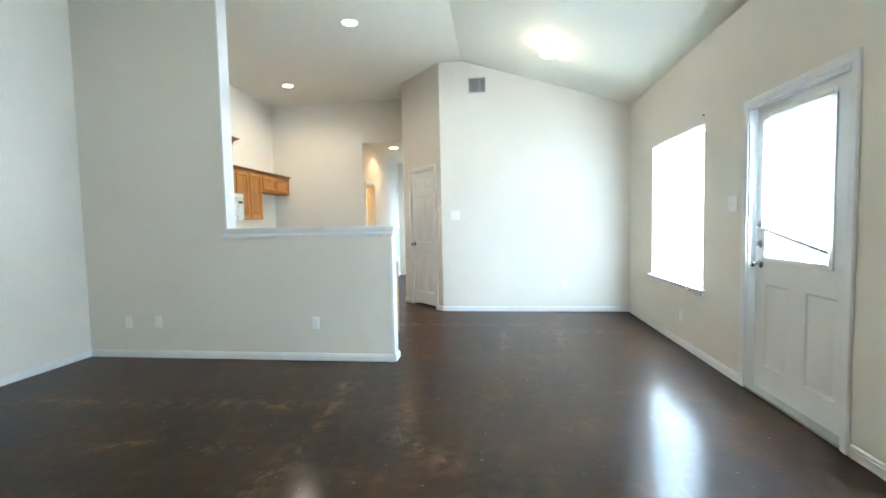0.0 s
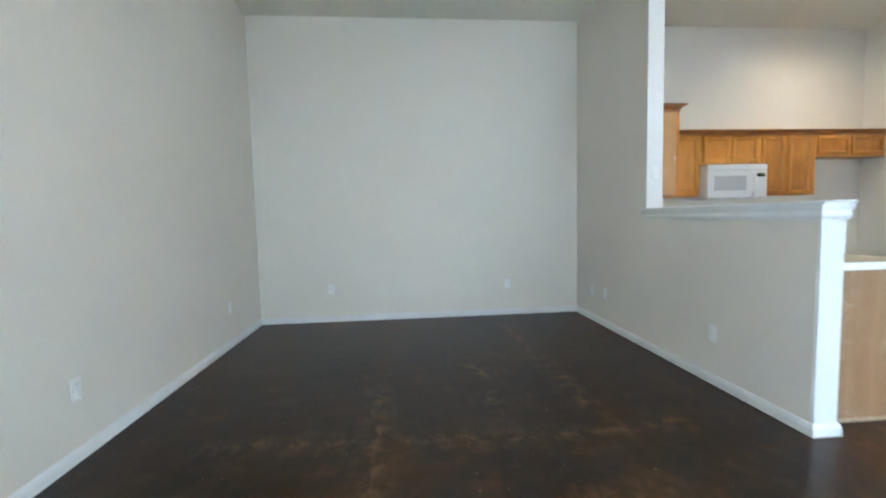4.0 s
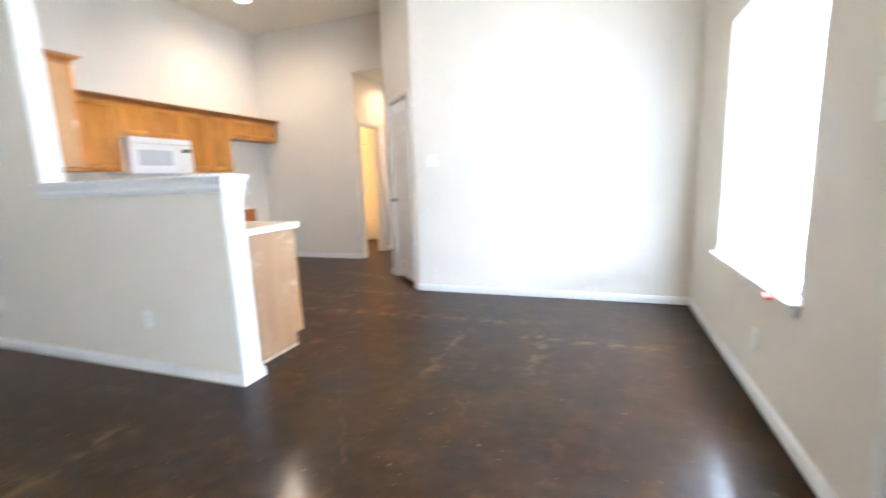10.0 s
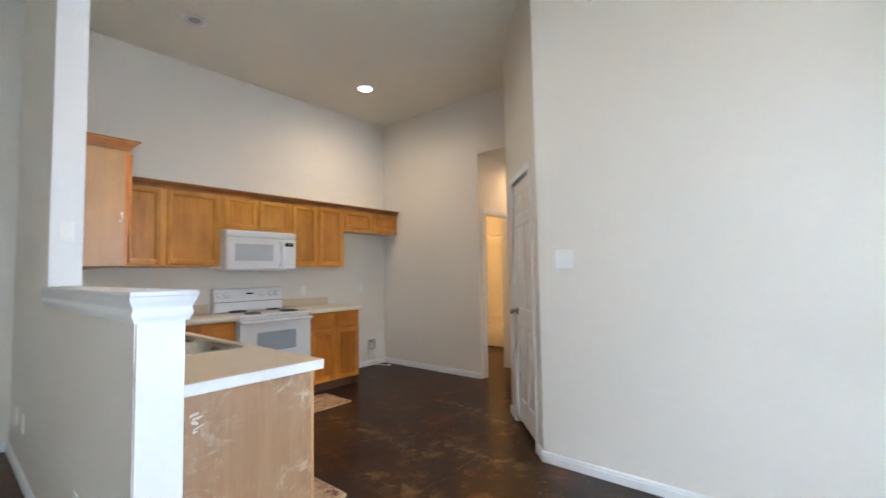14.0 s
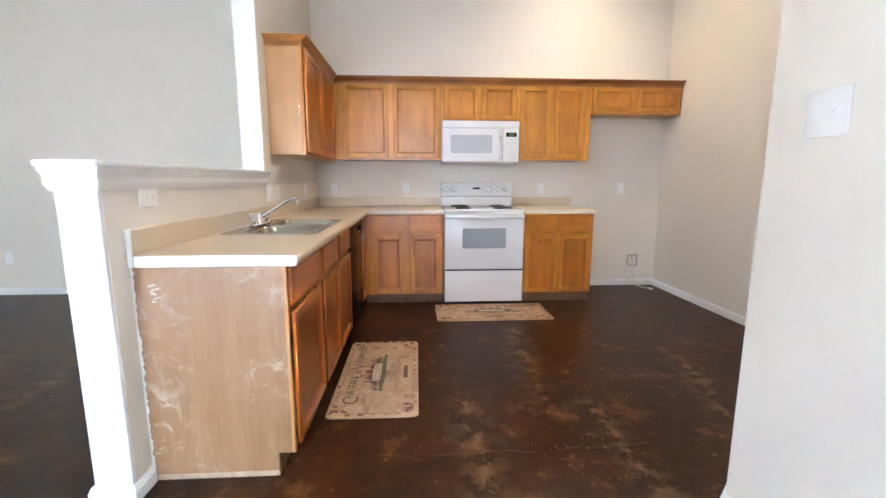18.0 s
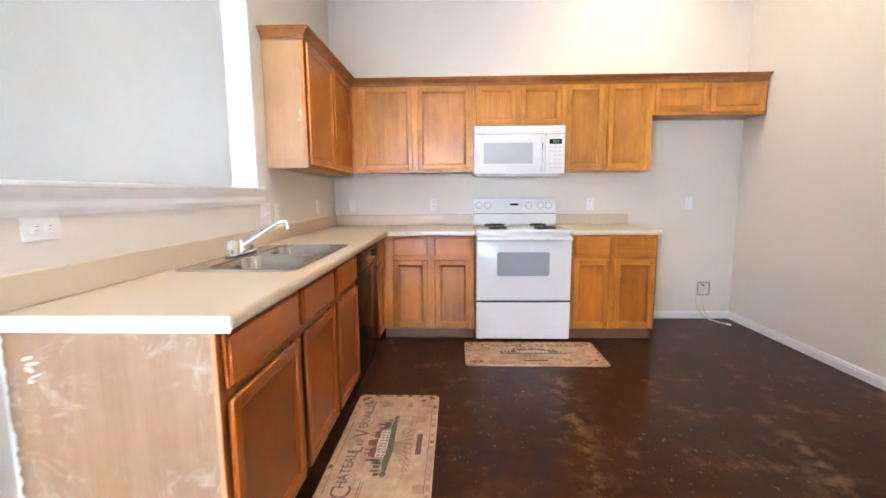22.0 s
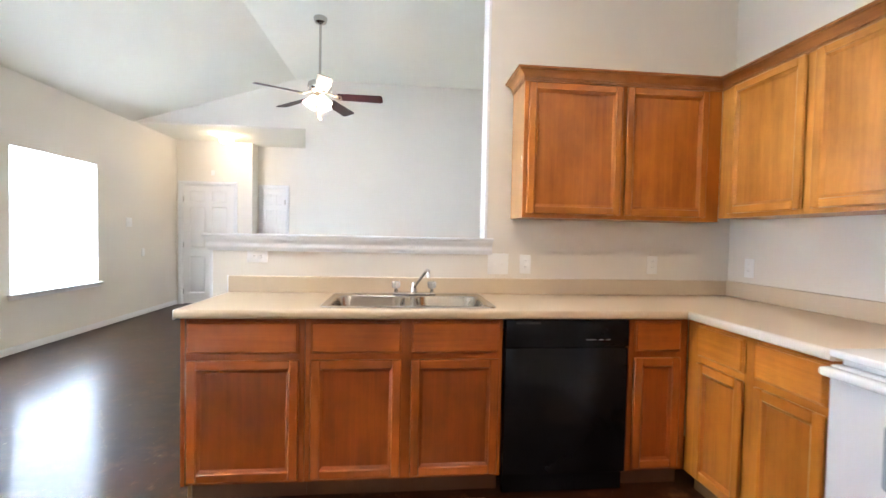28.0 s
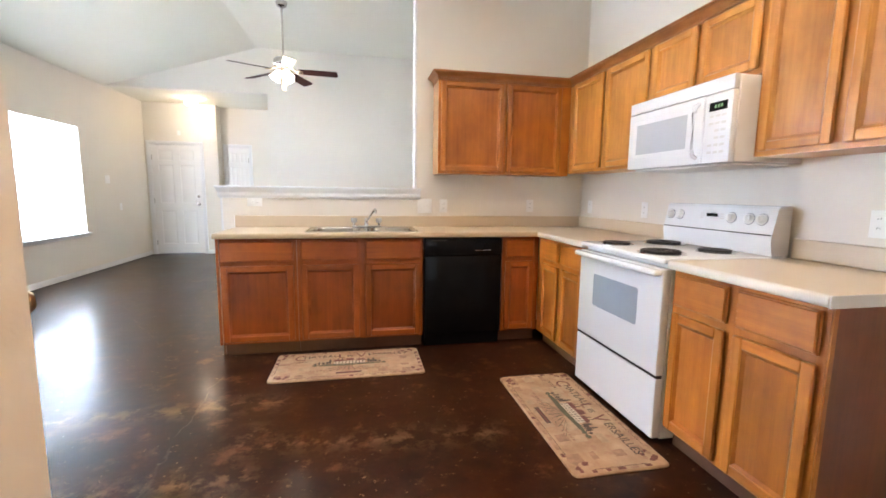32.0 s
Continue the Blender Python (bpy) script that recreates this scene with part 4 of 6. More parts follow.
for z, k in ((0.925, "knob"), (1.065, "bolt"), (1.200, "bolt")):
    bm = bmesh.new()
    if k == "knob":
        round_knob(bm, (SX, 4.690, z), (-1, 0, 0), 0.026)
        part("door_handle", bm, M_NICKEL, slab, "satin nickel door knob")
    else:
        q = Vector((-1, 0, 0)).to_track_quat("Z", "Y").to_matrix()
        lathe(bm, [(0.0, 0.0), (0.031, 0.0), (0.031, 0.006), (0.024, 0.014), (0.0, 0.015)], (SX, 4.690, z), 20, q)
        box(bm, (SX - 0.030, 4.686, z - 0.014), (SX - 0.013, 4.694, z + 0.014), 0.002)
        part("deadbolt", bm, M_NICKEL, slab, "satin nickel deadbolt with a thumb turn")
bm = bmesh.new()
box(bm, (EAST - 0.01, 3.878, 0.0005), (EAST + 0.14, 4.752, 0.022), 0.004)
part("threshold", bm, M_GALV, bd, "worn metal threshold")
for z in (0.25, 1.0, 1.8):
    bm = bmesh.new()
    rod(bm, (SX - 0.004, y0 + 0.002, z - 0.045), (SX - 0.004, y0 + 0.002, z + 0.045), 0.006, 8)
    part("hinge", bm, M_NICKEL, slab)

# blind on the back door, its rail hanging crooked
bl = root("blind", (SX - 0.02, 4.345, 1.93), "white mini blind on the back door hanging crooked", "blind", "window blinds")
bm = bmesh.new()
box(bm, (SX - 0.034, 4.02, 1.925), (SX - 0.011, 4.67, 1.955), 0.003)
part("head_rail", bm, M_PLAST, bl)
bm = bmesh.new()
a, b = Vector((SX - 0.020, 4.650, 1.178)), Vector((SX - 0.020, 4.045, 1.045))
up = Vector((0, 0, 1))
for s in (0,):
    c = [a + up * 0.011, a - up * 0.011, b - up * 0.011, b + up * 0.011]
    f = [bm.verts.new(p - Vector((0.008, 0, 0))) for p in c]
    g = [bm.verts.new(p + Vector((0.006, 0, 0))) for p in c]
    bm.faces.new(f)
    bm.faces.new(g[::-1])
    for i in range(4):
        bm.faces.new((f[i], g[i], g[(i + 1) % 4], f[(i + 1) % 4]))
part("bottom_rail", bm, M_PLAST, bl)
for k in range(36):
    u = k / 36.0
    za, zb2 = 1.92 + (1.19 - 1.92) * u, 1.92 + (1.06 - 1.92) * u
    bm = bmesh.new()
    f = [bm.verts.new(p) for p in ((SX - 0.021, 4.655, za + 0.0105), (SX - 0.025, 4.655, za - 0.0115), (SX - 0.025, 4.035, zb2 - 0.0125), (SX - 0.021, 4.035, zb2 + 0.0115))]
    g = [bm.verts.new(v.co - Vector((0, 0, 0.0007))) for v in f]
    bm.faces.new(f)
    bm.faces.new(g[::-1])
    for i in range(4):
        bm.faces.new((f[i], g[i], g[(i + 1) % 4], f[(i + 1) % 4]))
    part("slat", bm, M_SLAT, bl, "", 0)
bm = bmesh.new()
rod(bm, (SX - 0.037, 4.565, 1.19), (SX - 0.037, 4.565, 1.94), 0.004, 8)
part("tilt_wand", bm, M_PLAST, bl)

# bathroom doorway
bw = root("door_frame_bathroom", (HALL_W, KNORTH + 0.12, 0), "white cased doorway open to the bathroom", "doorway", "", "structure")
casing(bw, (HALL_W, KNORTH + 0.125, 0), (0, 1, 0), (1, 0, 0), 0.595, 2.05, 0.05)
jamb_lining(bw, (HALL_W, KNORTH + 0.122, 0), (0, 1, 0), (-1, 0, 0), 0.597, 2.05, 0.12)

# ---- kitchen cabinets ----
FY = 5.885  # face frames of the peninsula
FX = -2.793  # face frames of the range wall
CAB_TOP = 0.876


class Face:
    """A cabinet front: u runs along it, d out of it, z up."""

    def __init__(self, o, right, out, woods=(M_WV, M_WH, M_WP)):
        self.wv, self.wh, self.wp = woods
        self.o, self.r, self.n = Vector((*o, 0)), Vector((*right, 0)), Vector((*out, 0))

    def p(self, u, d, z):
        return self.o + self.r * u + self.n * d + Vector((0, 0, z))

    def block(self, bm, u0, u1, d0, d1, z0, z1, bev=0.0):
        a, b = self.p(u0, d0, z0), self.p(u1, d1, z1)
        return box(bm, a, b, bev)


def cab_door(face, parent, u0, u1, z0, z1, panel=True, sweep_w=0.045):
    """A framed oak door with a sunk panel; stiles, rails and panel are pieces of their own."""
    bm = bmesh.new()
    pu0, pu1, pz0, pz1 = u0 + sweep_w, u1 - sweep_w, z0 + sweep_w, z1 - sweep_w
    o = face.p(pu0, 0.0165, pz0)
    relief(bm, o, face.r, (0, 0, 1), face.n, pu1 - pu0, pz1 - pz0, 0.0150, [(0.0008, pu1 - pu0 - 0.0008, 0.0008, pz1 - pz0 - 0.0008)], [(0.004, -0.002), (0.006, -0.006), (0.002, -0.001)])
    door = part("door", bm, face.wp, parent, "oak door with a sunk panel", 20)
    for a, b in ((u0, pu0), (pu1, u1)):
        bm = bmesh.new()
        face.block(bm, a, b, 0.0050, 0.0225, z0, z1, 0.0055)
        part("stile", bm, face.wv, door)
    for a, b in ((z0, pz0), (pz1, z1)):
        bm = bmesh.new()
        face.block(bm, pu0 - 0.0035, pu1 + 0.0035, 0.0060, 0.0220, a, b, 0.0055)
        part("rail", bm, face.wh, door)
    return door


def drawer(face, parent, u0, u1, z0, z1):
    """A solid drawer front with an eased and moulded edge."""
    bm = bmesh.new()
    face.block(bm, u0 + 0.008, u1 - 0.008, 0.0005, 0.0060, z0 + 0.008, z1 - 0.008)
    face.block(bm, u0, u1, 0.0055, 0.0150, z0, z1, 0.0030)
    face.block(bm, u0 + 0.006, u1 - 0.006, 0.0145, 0.0225, z0 + 0.006, z1 - 0.006, 0.0055)
    return part("drawer_front", bm, face.wh, parent, "", 35)


def base_cabinet(face, u0, u1, doors, label, depth=0.56, kick=True, side=M_WSIDE, group="kitchen base cabinets", body_top=CAB_TOP - 0.001):
    """doors: spans (u0, u1) of the doors, each with a drawer front above."""
    at = face.p((u0 + u1) / 2, -depth / 2, 0)
    cab = root("base_cabinet", at, label, "cabinet", group)
    bm = bmesh.new()
    face.block(bm, u0 + 0.001, u1 - 0.001, -depth, -0.019, 0.10, body_top)
    part("body", bm, side, cab)
    for a, b in [(u0 + 0.001, doors[0][0] + 0.012)] + [(p[1] - 0.012, q[0] + 0.012) for p, q in zip(doors, doors[1:])] + [(doors[-1][1] - 0.012, u1 - 0.001)]:
        ff = bmesh.new()
        face.block(ff, a, b, -0.0185, 0.0, 0.10, CAB_TOP)
        part("frame_stile", ff, face.wv, cab)
    for a, b in ((0.101, 0.135), (0.675, 0.715), (0.845, CAB_TOP - 0.0005)):
        ff = bmesh.new()
        face.block(ff, u0 + 0.002, u1 - 0.002, -0.018, -0.0006, a, b)
        part("frame_rail", ff, face.wh, cab)
    if kick:
        bm = bmesh.new()
        face.block(bm, u0 + 0.001, u1 - 0.001, -depth, -0.062, 0.0, 0.0995)
        part("toe_kick", bm, M_KICK, cab, "dark brown toe-kick board")
    for a, b in doors:
        cab_door(face, cab, a, b, 0.117, 0.678)
        drawer(face, cab, a, b, 0.708, 0.858)
    return cab


# peninsula fronts take the oak with shade in its colour
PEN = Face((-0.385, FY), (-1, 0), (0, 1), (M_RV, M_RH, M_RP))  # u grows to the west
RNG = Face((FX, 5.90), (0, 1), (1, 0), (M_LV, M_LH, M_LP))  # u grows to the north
base_cabinet(PEN, 0.0, 0.525, [(0.008, 0.500)], "shade-toned reddish-brown oak base cabinet with one door at the peninsula's end", body_top=0.70)
base_cabinet(PEN, 0.525, 1.455, [(0.552, 0.970), (1.014, 1.436)], "shade-toned reddish-brown oak sink cabinet with two doors under the steel sink", body_top=0.70)
base_cabinet(PEN, 2.095, 2.407, [(2.118, 2.362)], "narrow shade-toned reddish-brown oak corner cabinet beside the dishwasher")
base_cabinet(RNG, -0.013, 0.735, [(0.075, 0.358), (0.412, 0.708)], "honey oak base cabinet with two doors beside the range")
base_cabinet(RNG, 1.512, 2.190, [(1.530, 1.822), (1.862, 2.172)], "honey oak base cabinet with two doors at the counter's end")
bm = bmesh.new()
RNG.block(bm, 2.1905, 2.1945, -0.575, -0.0195, 0.002, CAB_TOP)
side = root("end_panel", (-3.08, 8.0925, 0), "shade-toned dark brown wooden end panel of the range-side cabinet", "panel")
part("board", bm, M_DEEP, side, "", 0)
bm = bmesh.new()
RNG.block(bm, 2.1905, 2.1955, -0.019, 0.0, 0.10, CAB_TOP, 0.001)
part("edge_strip", bm, M_LV, side)
bm = bmesh.new()
RNG.block(bm, 2.1950, 2.1990, -0.575, -0.064, 0.001, 0.045, 0.0015)
part("shoe_strip", bm, M_DEEP, side)

# worn end panel of the peninsula, notched for the toe space
bm = bmesh.new()
pts = [(HW_N + 0.004, 0.002), (FY - 0.062, 0.002), (FY - 0.062, 0.10), (FY + 0.003, 0.10), (FY + 0.003, CAB_TOP - 0.001), (HW_N + 0.004, CAB_TOP - 0.001)]
a = [bm.verts.new((-0.384, y, z)) for y, z in pts]
b = [bm.verts.new((-0.366, y, z)) for y, z in pts]
bm.faces.new(a)
bm.faces.new(b[::-1])
for i in range(6):
    bm.faces.new((a[i], a[(i + 1) % 6], b[(i + 1) % 6], b[i]))
endp = root("end_panel", (-0.375, 5.6, 0), "pale scraped wooden end panel of the peninsula with white scuffs", "panel")
part("board", bm, M_WORN, endp, "", 0)
bm = bmesh.new()
box(bm, (-0.3835, FY + 0.0035, 0.10), (-0.3655, FY + 0.006, CAB_TOP - 0.002))
part("edge_strip", bm, M_RV, endp)
bm = bmesh.new()
box(bm, (-0.3658, FY - 0.0075, 0.101), (-0.3642, FY + 0.0045, CAB_TOP - 0.002), 0.0006)
part("edge_strip", bm, M_WSIDE, endp, "golden strip along the panel's front edge")
bm = bmesh.new()
box(bm, (-0.3659, HW_N + 0.016, 0.0015), (-0.3625, FY - 0.064, 0.024), 0.0012)
part("shoe_strip", bm, M_SHOE, endp, "pale scuffed strip along the floor")
bm = bmesh.new()
rng = random.Random(5)
edge = []
for k in range(61):
    edge.append((0.03 + 0.845 * k / 60, 0.0045 + 0.0085 * rng.random() ** 1.6))
rows = [[bm.verts.new((-0.3655 - 0.0002, HW_N + 0.0005, z)), bm.verts.new((-0.3625, HW_N + 0.0008, z)), bm.verts.new((-0.3635, HW_N + w * 0.7, z)), bm.verts.new((-0.3657, HW_N + w, z))] for z, w in edge]
for q0, q1 in zip(rows, rows[1:]):
    for i in range(4):
        bm.faces.new((q0[i], q0[(i + 1) % 4], q1[(i + 1) % 4], q1[i]))
bm.faces.new(rows[0][::-1])
bm.faces.new(rows[-1])
part("caulk_bead", bm, M_LAME, endp, "ragged white caulk line")
# strokes of white paint left on the panel
for k, (y, z, w, h2, lean) in enumerate(((5.398, 0.800, 0.016, 0.007, 0.3), (5.410, 0.786, 0.020, 0.005, 0.2), (5.400, 0.770, 0.013, 0.008, -0.3), (5.412, 0.752, 0.018, 0.004, 0.4), (5.402, 0.738, 0.010, 0.005, 0.1))):
    bm = bmesh.new()
    c = []
    for i in range(14):
        q = 2 * math.pi * i / 14
        du, dv = w * math.cos(q) * rng.uniform(0.8, 1.1), h2 * math.sin(q) * rng.uniform(0.6, 1.1)
        c.append((y + du, z + dv + du * lean))
    x1 = -0.3652 + 0.0003 * k
    f = [bm.verts.new((x1, p, q)) for p, q in c]
    g = [bm.verts.new((-0.3659, p, q)) for p, q in c]
    bm.faces.new(f)
    bm.faces.new(g[::-1])
    for i in range(14):
        bm.faces.new((f[i], g[i], g[(i + 1) % 14], f[(i + 1) % 14]))
    bmesh.ops.recalc_face_normals(bm, faces=bm.faces)
    part("paint_stroke", bm, M_SMEAR, endp, "", 0)

# ---- countertop ----
ct = root("countertop", (-1.9, 5.6, CAB_TOP), "beige laminate L-shaped countertop with a low backsplash", "countertop")
SK = (-1.810, -0.968, 5.385, 5.864)  # sink cut-out
Z0, Z1 = CAB_TOP + 0.0005, 0.914


bm = bmesh.new()
yb, yf = HW_N + 0.0005, 5.922
xs = [-2.768, SK[0] + 0.015, SK[1] - 0.015, -0.360]
ys = [yb, SK[2] + 0.015, SK[3] - 0.015, yf]
grid = {}
for lay, z in enumerate((Z0, Z1)):
    for i, x in enumerate([KWEST + 0.001] + xs):
        for j, y in enumerate(ys):
            grid[i, j, lay] = bm.verts.new((x, y, z))
for i in range(4):
    for j in range(3):
        if i == 2 and j == 1:
            continue
        for lay in (0, 1):
            bm.faces.new([grid[i, j, lay], grid[i + 1, j, lay], grid[i + 1, j + 1, lay], grid[i, j + 1, lay]])
for (a, b) in (((2, 1), (3, 1)), ((3, 1), (3, 2)), ((3, 2), (2, 2)), ((2, 2), (2, 1))):
    bm.faces.new([grid[(*a, 0)], grid[(*b, 0)], grid[(*b, 1)], grid[(*a, 1)]])
bmesh.ops.recalc_face_normals(bm, faces=bm.faces)
part("counter_slab", bm, M_LAM, ct, "", 0)
NOSE = [(0.0, 0.0), (0.012, 0.0), (0.017, 0.004), (0.019, 0.012), (0.019, 0.024), (0.016, 0.033), (0.010, 0.0375), (0.0, 0.0375)]
bm = bmesh.new()
sweep(bm, NOSE, (-0.360, yf, Z0), (-2.768, yf, Z0), (0, 1), 0, 1)
part("rolled_edge", bm, M_LAM, ct, "", 60)
bm = bmesh.new()
box(bm, (KWEST + 0.001, yf + 0.0004, Z0), (-2.768, 6.640, Z1 - 0.0002))
part("counter_slab", bm, M_LAM, ct, "", 0)
bm = bmesh.new()
sweep(bm, NOSE, (-2.768, yf, Z0), (-2.768, 6.640, Z0), (1, 0), 1, 0)
part("rolled_edge", bm, M_LAMP, ct, "rolled front edge, paled for the window light", 60)
bm = bmesh.new()
box(bm, (-0.3598, yb + 0.021, Z0 - 0.006), (-0.3535, yf + 0.015, Z1 + 0.0004), 0.003)
part("end_band", bm, M_LAME, ct, "white end band")
bm = bmesh.new()
box(bm, (-0.3596, yb, Z0 - 0.006), (-0.3530, yb + 0.0205, 1.012), 0.003)
part("end_band", bm, M_LAME, ct, "white end band")
bm = bmesh.new()
box(bm, (KWEST + 0.021, yb, Z1 + 0.0003), (-0.360, yb + 0.019, 1.010), 0.004)
part("backsplash", bm, M_LAM, ct)
bm = bmesh.new()
box(bm, (KWEST + 0.0005, yb, Z1 + 0.0003), (KWEST + 0.0205, 6.640, 1.012), 0.004)
part("backsplash", bm, M_LAM, ct)
ct2 = root("countertop", (-3.1, 7.76, CAB_TOP), "short beige laminate countertop between range and fridge space", "countertop")
bm = bmesh.new()
box(bm, (KWEST + 0.001, 7.412, Z0), (-2.768, 8.103, Z1))
part("counter_slab", bm, M_LAM, ct2, "", 0)
bm = bmesh.new()
sweep(bm, NOSE, (-2.768, 7.412, Z0), (-2.768, 8.103, Z0), (1, 0), 0, 0)
part("rolled_edge", bm, M_LAMP, ct2, "rolled front edge, paled for the window light", 60)
bm = bmesh.new()
box(bm, (KWEST + 0.0005, 7.412, Z1 + 0.0003), (KWEST + 0.0205, 8.103, 1.012), 0.004)
part("backsplash", bm, M_LAM, ct2)
bm = bmesh.new()
box(bm, (KWEST + 0.002, 8.1032, Z0 - 0.004), (-2.752, 8.108, Z1 + 0.0003), 0.002)
part("end_band", bm, M_LAME, ct2, "pale end band")

# ---- sink and tap ----
snk = root("kitchen_sink", (-1.39, 5.62, 0.914), "double-bowl stainless steel drop-in sink", "sink")
bm = bmesh.new()
zt = 0.9185
xs = [SK[0], -1.785, -1.418, -1.372, -0.996, SK[1]]
ys = [SK[2], 5.468, 5.842, SK[3]]
grid = [[bm.verts.new((x, y, zt)) for y in ys] for x in xs]
bowls = []
for i in range(5):
    for j in range(3):
        f = bm.faces.new((grid[i][j], grid[i + 1][j], grid[i + 1][j + 1], grid[i][j + 1]))
        if j == 1 and i in (1, 3):
            bowls.append(f)
for f in bowls:
    c = f.calc_center_median()
    ring = list(f.verts)
    bm.faces.remove(f)
    # rounded bowl: rings shrinking downwards
    def ringpts(sx, sy, z, r, n=6):
        hx, hy = sx / 2, sy / 2
        pts = []
        for cx, cy, a0 in ((hx - r, hy - r, 0), (-hx + r, hy - r, 90), (-hx + r, -hy + r, 180), (hx - r, -hy + r, 270)):
            for k in range(n + 1):
                q = radians(a0 + 90 * k / n)
                pts.append((c.x + cx + r * math.cos(q), c.y + cy + r * math.sin(q), z))
        return [bm.verts.new(p) for p in pts]
    w, h = abs(ring[2].co.x - ring[0].co.x), abs(ring[2].co.y - ring[0].co.y)
    ra = ringpts(w - 0.008, h - 0.008, zt + 0.0005, 0.085)
    rb = ringpts(w - 0.022, h - 0.022, zt - 0.008, 0.080)
    rc = ringpts(w - 0.040, h - 0.040, zt - 0.135, 0.075)
    rd = ringpts(w - 0.075, h - 0.075, zt - 0.176, 0.065)
    re_ = ringpts(w - 0.20, h - 0.20, zt - 0.184, 0.05)
    for A, B in ((ra, rb), (rb, rc), (rc, rd), (rd, re_)):
        n = len(A)
        for k in range(n):
            bm.faces.new((A[k], A[(k + 1) % n], B[(k + 1) % n], B[k]))
    bm.faces.new(re_)
    # deck between the square cut and the round mouth
    n = len(ra) // 4
    quad = {0: max(ring, key=lambda v: v.co.x + v.co.y), 1: max(ring, key=lambda v: -v.co.x + v.co.y), 2: max(ring, key=lambda v: -v.co.x - v.co.y), 3: max(ring, key=lambda v: v.co.x - v.co.y)}
    for q in range(4):
        seg = ra[q * n:(q + 1) * n]
        for k in range(n - 1):
            bm.faces.new((quad[q], seg[k], seg[k + 1]))
        bm.faces.new((quad[q], seg[-1], ra[((q + 1) * n) % len(ra)], quad[(q + 1) % 4]))
low = {}
for e in [e for e in bm.edges if e.is_boundary]:
    for v in e.verts:
        if v not in low:
            low[v] = bm.verts.new((v.co.x, v.co.y, 0.9145))
    a, b = e.verts
    bm.faces.new((a, b, low[b], low[a]))
corner = [e for e in bm.edges if abs(e.verts[0].co.z - e.verts[1].co.z) > 0.003 and all(v.co.x in (SK[0], SK[1]) or abs(v.co.x - SK[0]) < 1e-4 or abs(v.co.x - SK[1]) < 1e-4 for v in e.verts) and all(abs(v.co.y - SK[2]) < 1e-4 or abs(v.co.y - SK[3]) < 1e-4 for v in e.verts)]
bmesh.ops.bevel(bm, geom=corner, offset=0.035, segments=5, affect="EDGES", profile=0.5)
part("basin", bm, M_STEEL, snk, "", 50)
bm = bmesh.new()
pts = []
for cx, cy, a0 in ((SK[1] - 0.034, SK[3] - 0.034, 0), (SK[0] + 0.034, SK[3] - 0.034, 90), (SK[0] + 0.034, SK[2] + 0.034, 180), (SK[1] - 0.034, SK[2] + 0.034, 270)):
    for k in range(7):
        q = radians(a0 + 15 * k)
        pts.append((cx + 0.036 * math.cos(q), cy + 0.036 * math.sin(q), 0.9165))
tube(bm, pts + [pts[0]], 0.0042, 8)
part("rim", bm, M_CHROME, snk, "bright rolled steel rim")
for x in (-1.598, -1.190):
    bm = bmesh.new()
    lathe(bm, [(0.0, 0.0), (0.028, 0.0), (0.040, 0.004), (0.042, 0.006)], (x, 5.652, 0.736), 20)
    part("drain", bm, M_CHROME, snk)

tap = root("kitchen_tap", (-1.42, 5.43, 0.9185), "chrome two-handle tap with clear acrylic knobs and a long spout", "tap")
bm = bmesh.new()
box(bm, (-1.545, 5.405, 0.919), (-1.300, 5.455, 0.934), 0.006, 2)
part("deck_plate", bm, M_CHROME, tap)
bm = bmesh.new()
lathe(bm, [(0.0, 0.0), (0.020, 0.0), (0.020, 0.020), (0.015, 0.030), (0.015, 0.055), (0.010, 0.060), (0.0, 0.061)], (-1.42, 5.43, 0.933), 18)
part("spout_base", bm, M_CHROME, tap)
bm = bmesh.new()
tube(bm, [(-1.42, 5.43, 0.962), (-1.430, 5.455, 0.976), (-1.455, 5.525, 1.024), (-1.478, 5.592, 1.068), (-1.486, 5.616, 1.077), (-1.490, 5.632, 1.072), (-1.491, 5.637, 1.060)], 0.0090, 12)
spout = part("spout", bm, M_CHROME, tap)
bm = bmesh.new()
rod(bm, (-1.491, 5.637, 1.040), (-1.491, 5.637, 1.064), 0.0125, 14)
part("aerator", bm, M_CHROME, spout)
for x in (-1.525, -1.318):
    bm = bmesh.new()
    rod(bm, (x, 5.43, 0.933), (x, 5.43, 0.955), 0.012, 12)
    stem = part("valve_stem", bm, M_CHROME, tap)
    bm = bmesh.new()
    lathe(bm, [(0.0, 0.0), (0.018, 0.0), (0.024, 0.008), (0.026, 0.030), (0.022, 0.040), (0.0, 0.041)], (x, 5.43, 0.956), 8)
    part("knob", bm, M_KNOB, stem, "clear acrylic knob", 20)

# ---- dishwasher ----
dw = root("dishwasher", (-2.16, 5.6, 0), "black dishwasher built in under the counter", "dishwasher")
bm = bmesh.new()
box(bm, (-2.472, 5.36, 0.10), (-1.850, FY - 0.012, 0.870))
part("body", bm, M_BLACK, dw)
bm = bmesh.new()
box(bm, (-2.470, FY - 0.010, 0.735), (-1.852, FY + 0.022, 0.866), 0.005, 2)
pan = part("control_panel", bm, M_BLACK, dw, "black control panel")
bm = bmesh.new()
rod(bm, (-2.345, FY + 0.0215, 0.802), (-2.345, FY + 0.040, 0.802), 0.024, 20, 0.021)
part("dial", bm, M_BLACK, pan)
bm = bmesh.new()
box(bm, (-2.02, FY + 0.0215, 0.846), (-1.90, FY + 0.0235, 0.856))
part("latch_slot", bm, M_DARK, pan)
bm = bmesh.new()
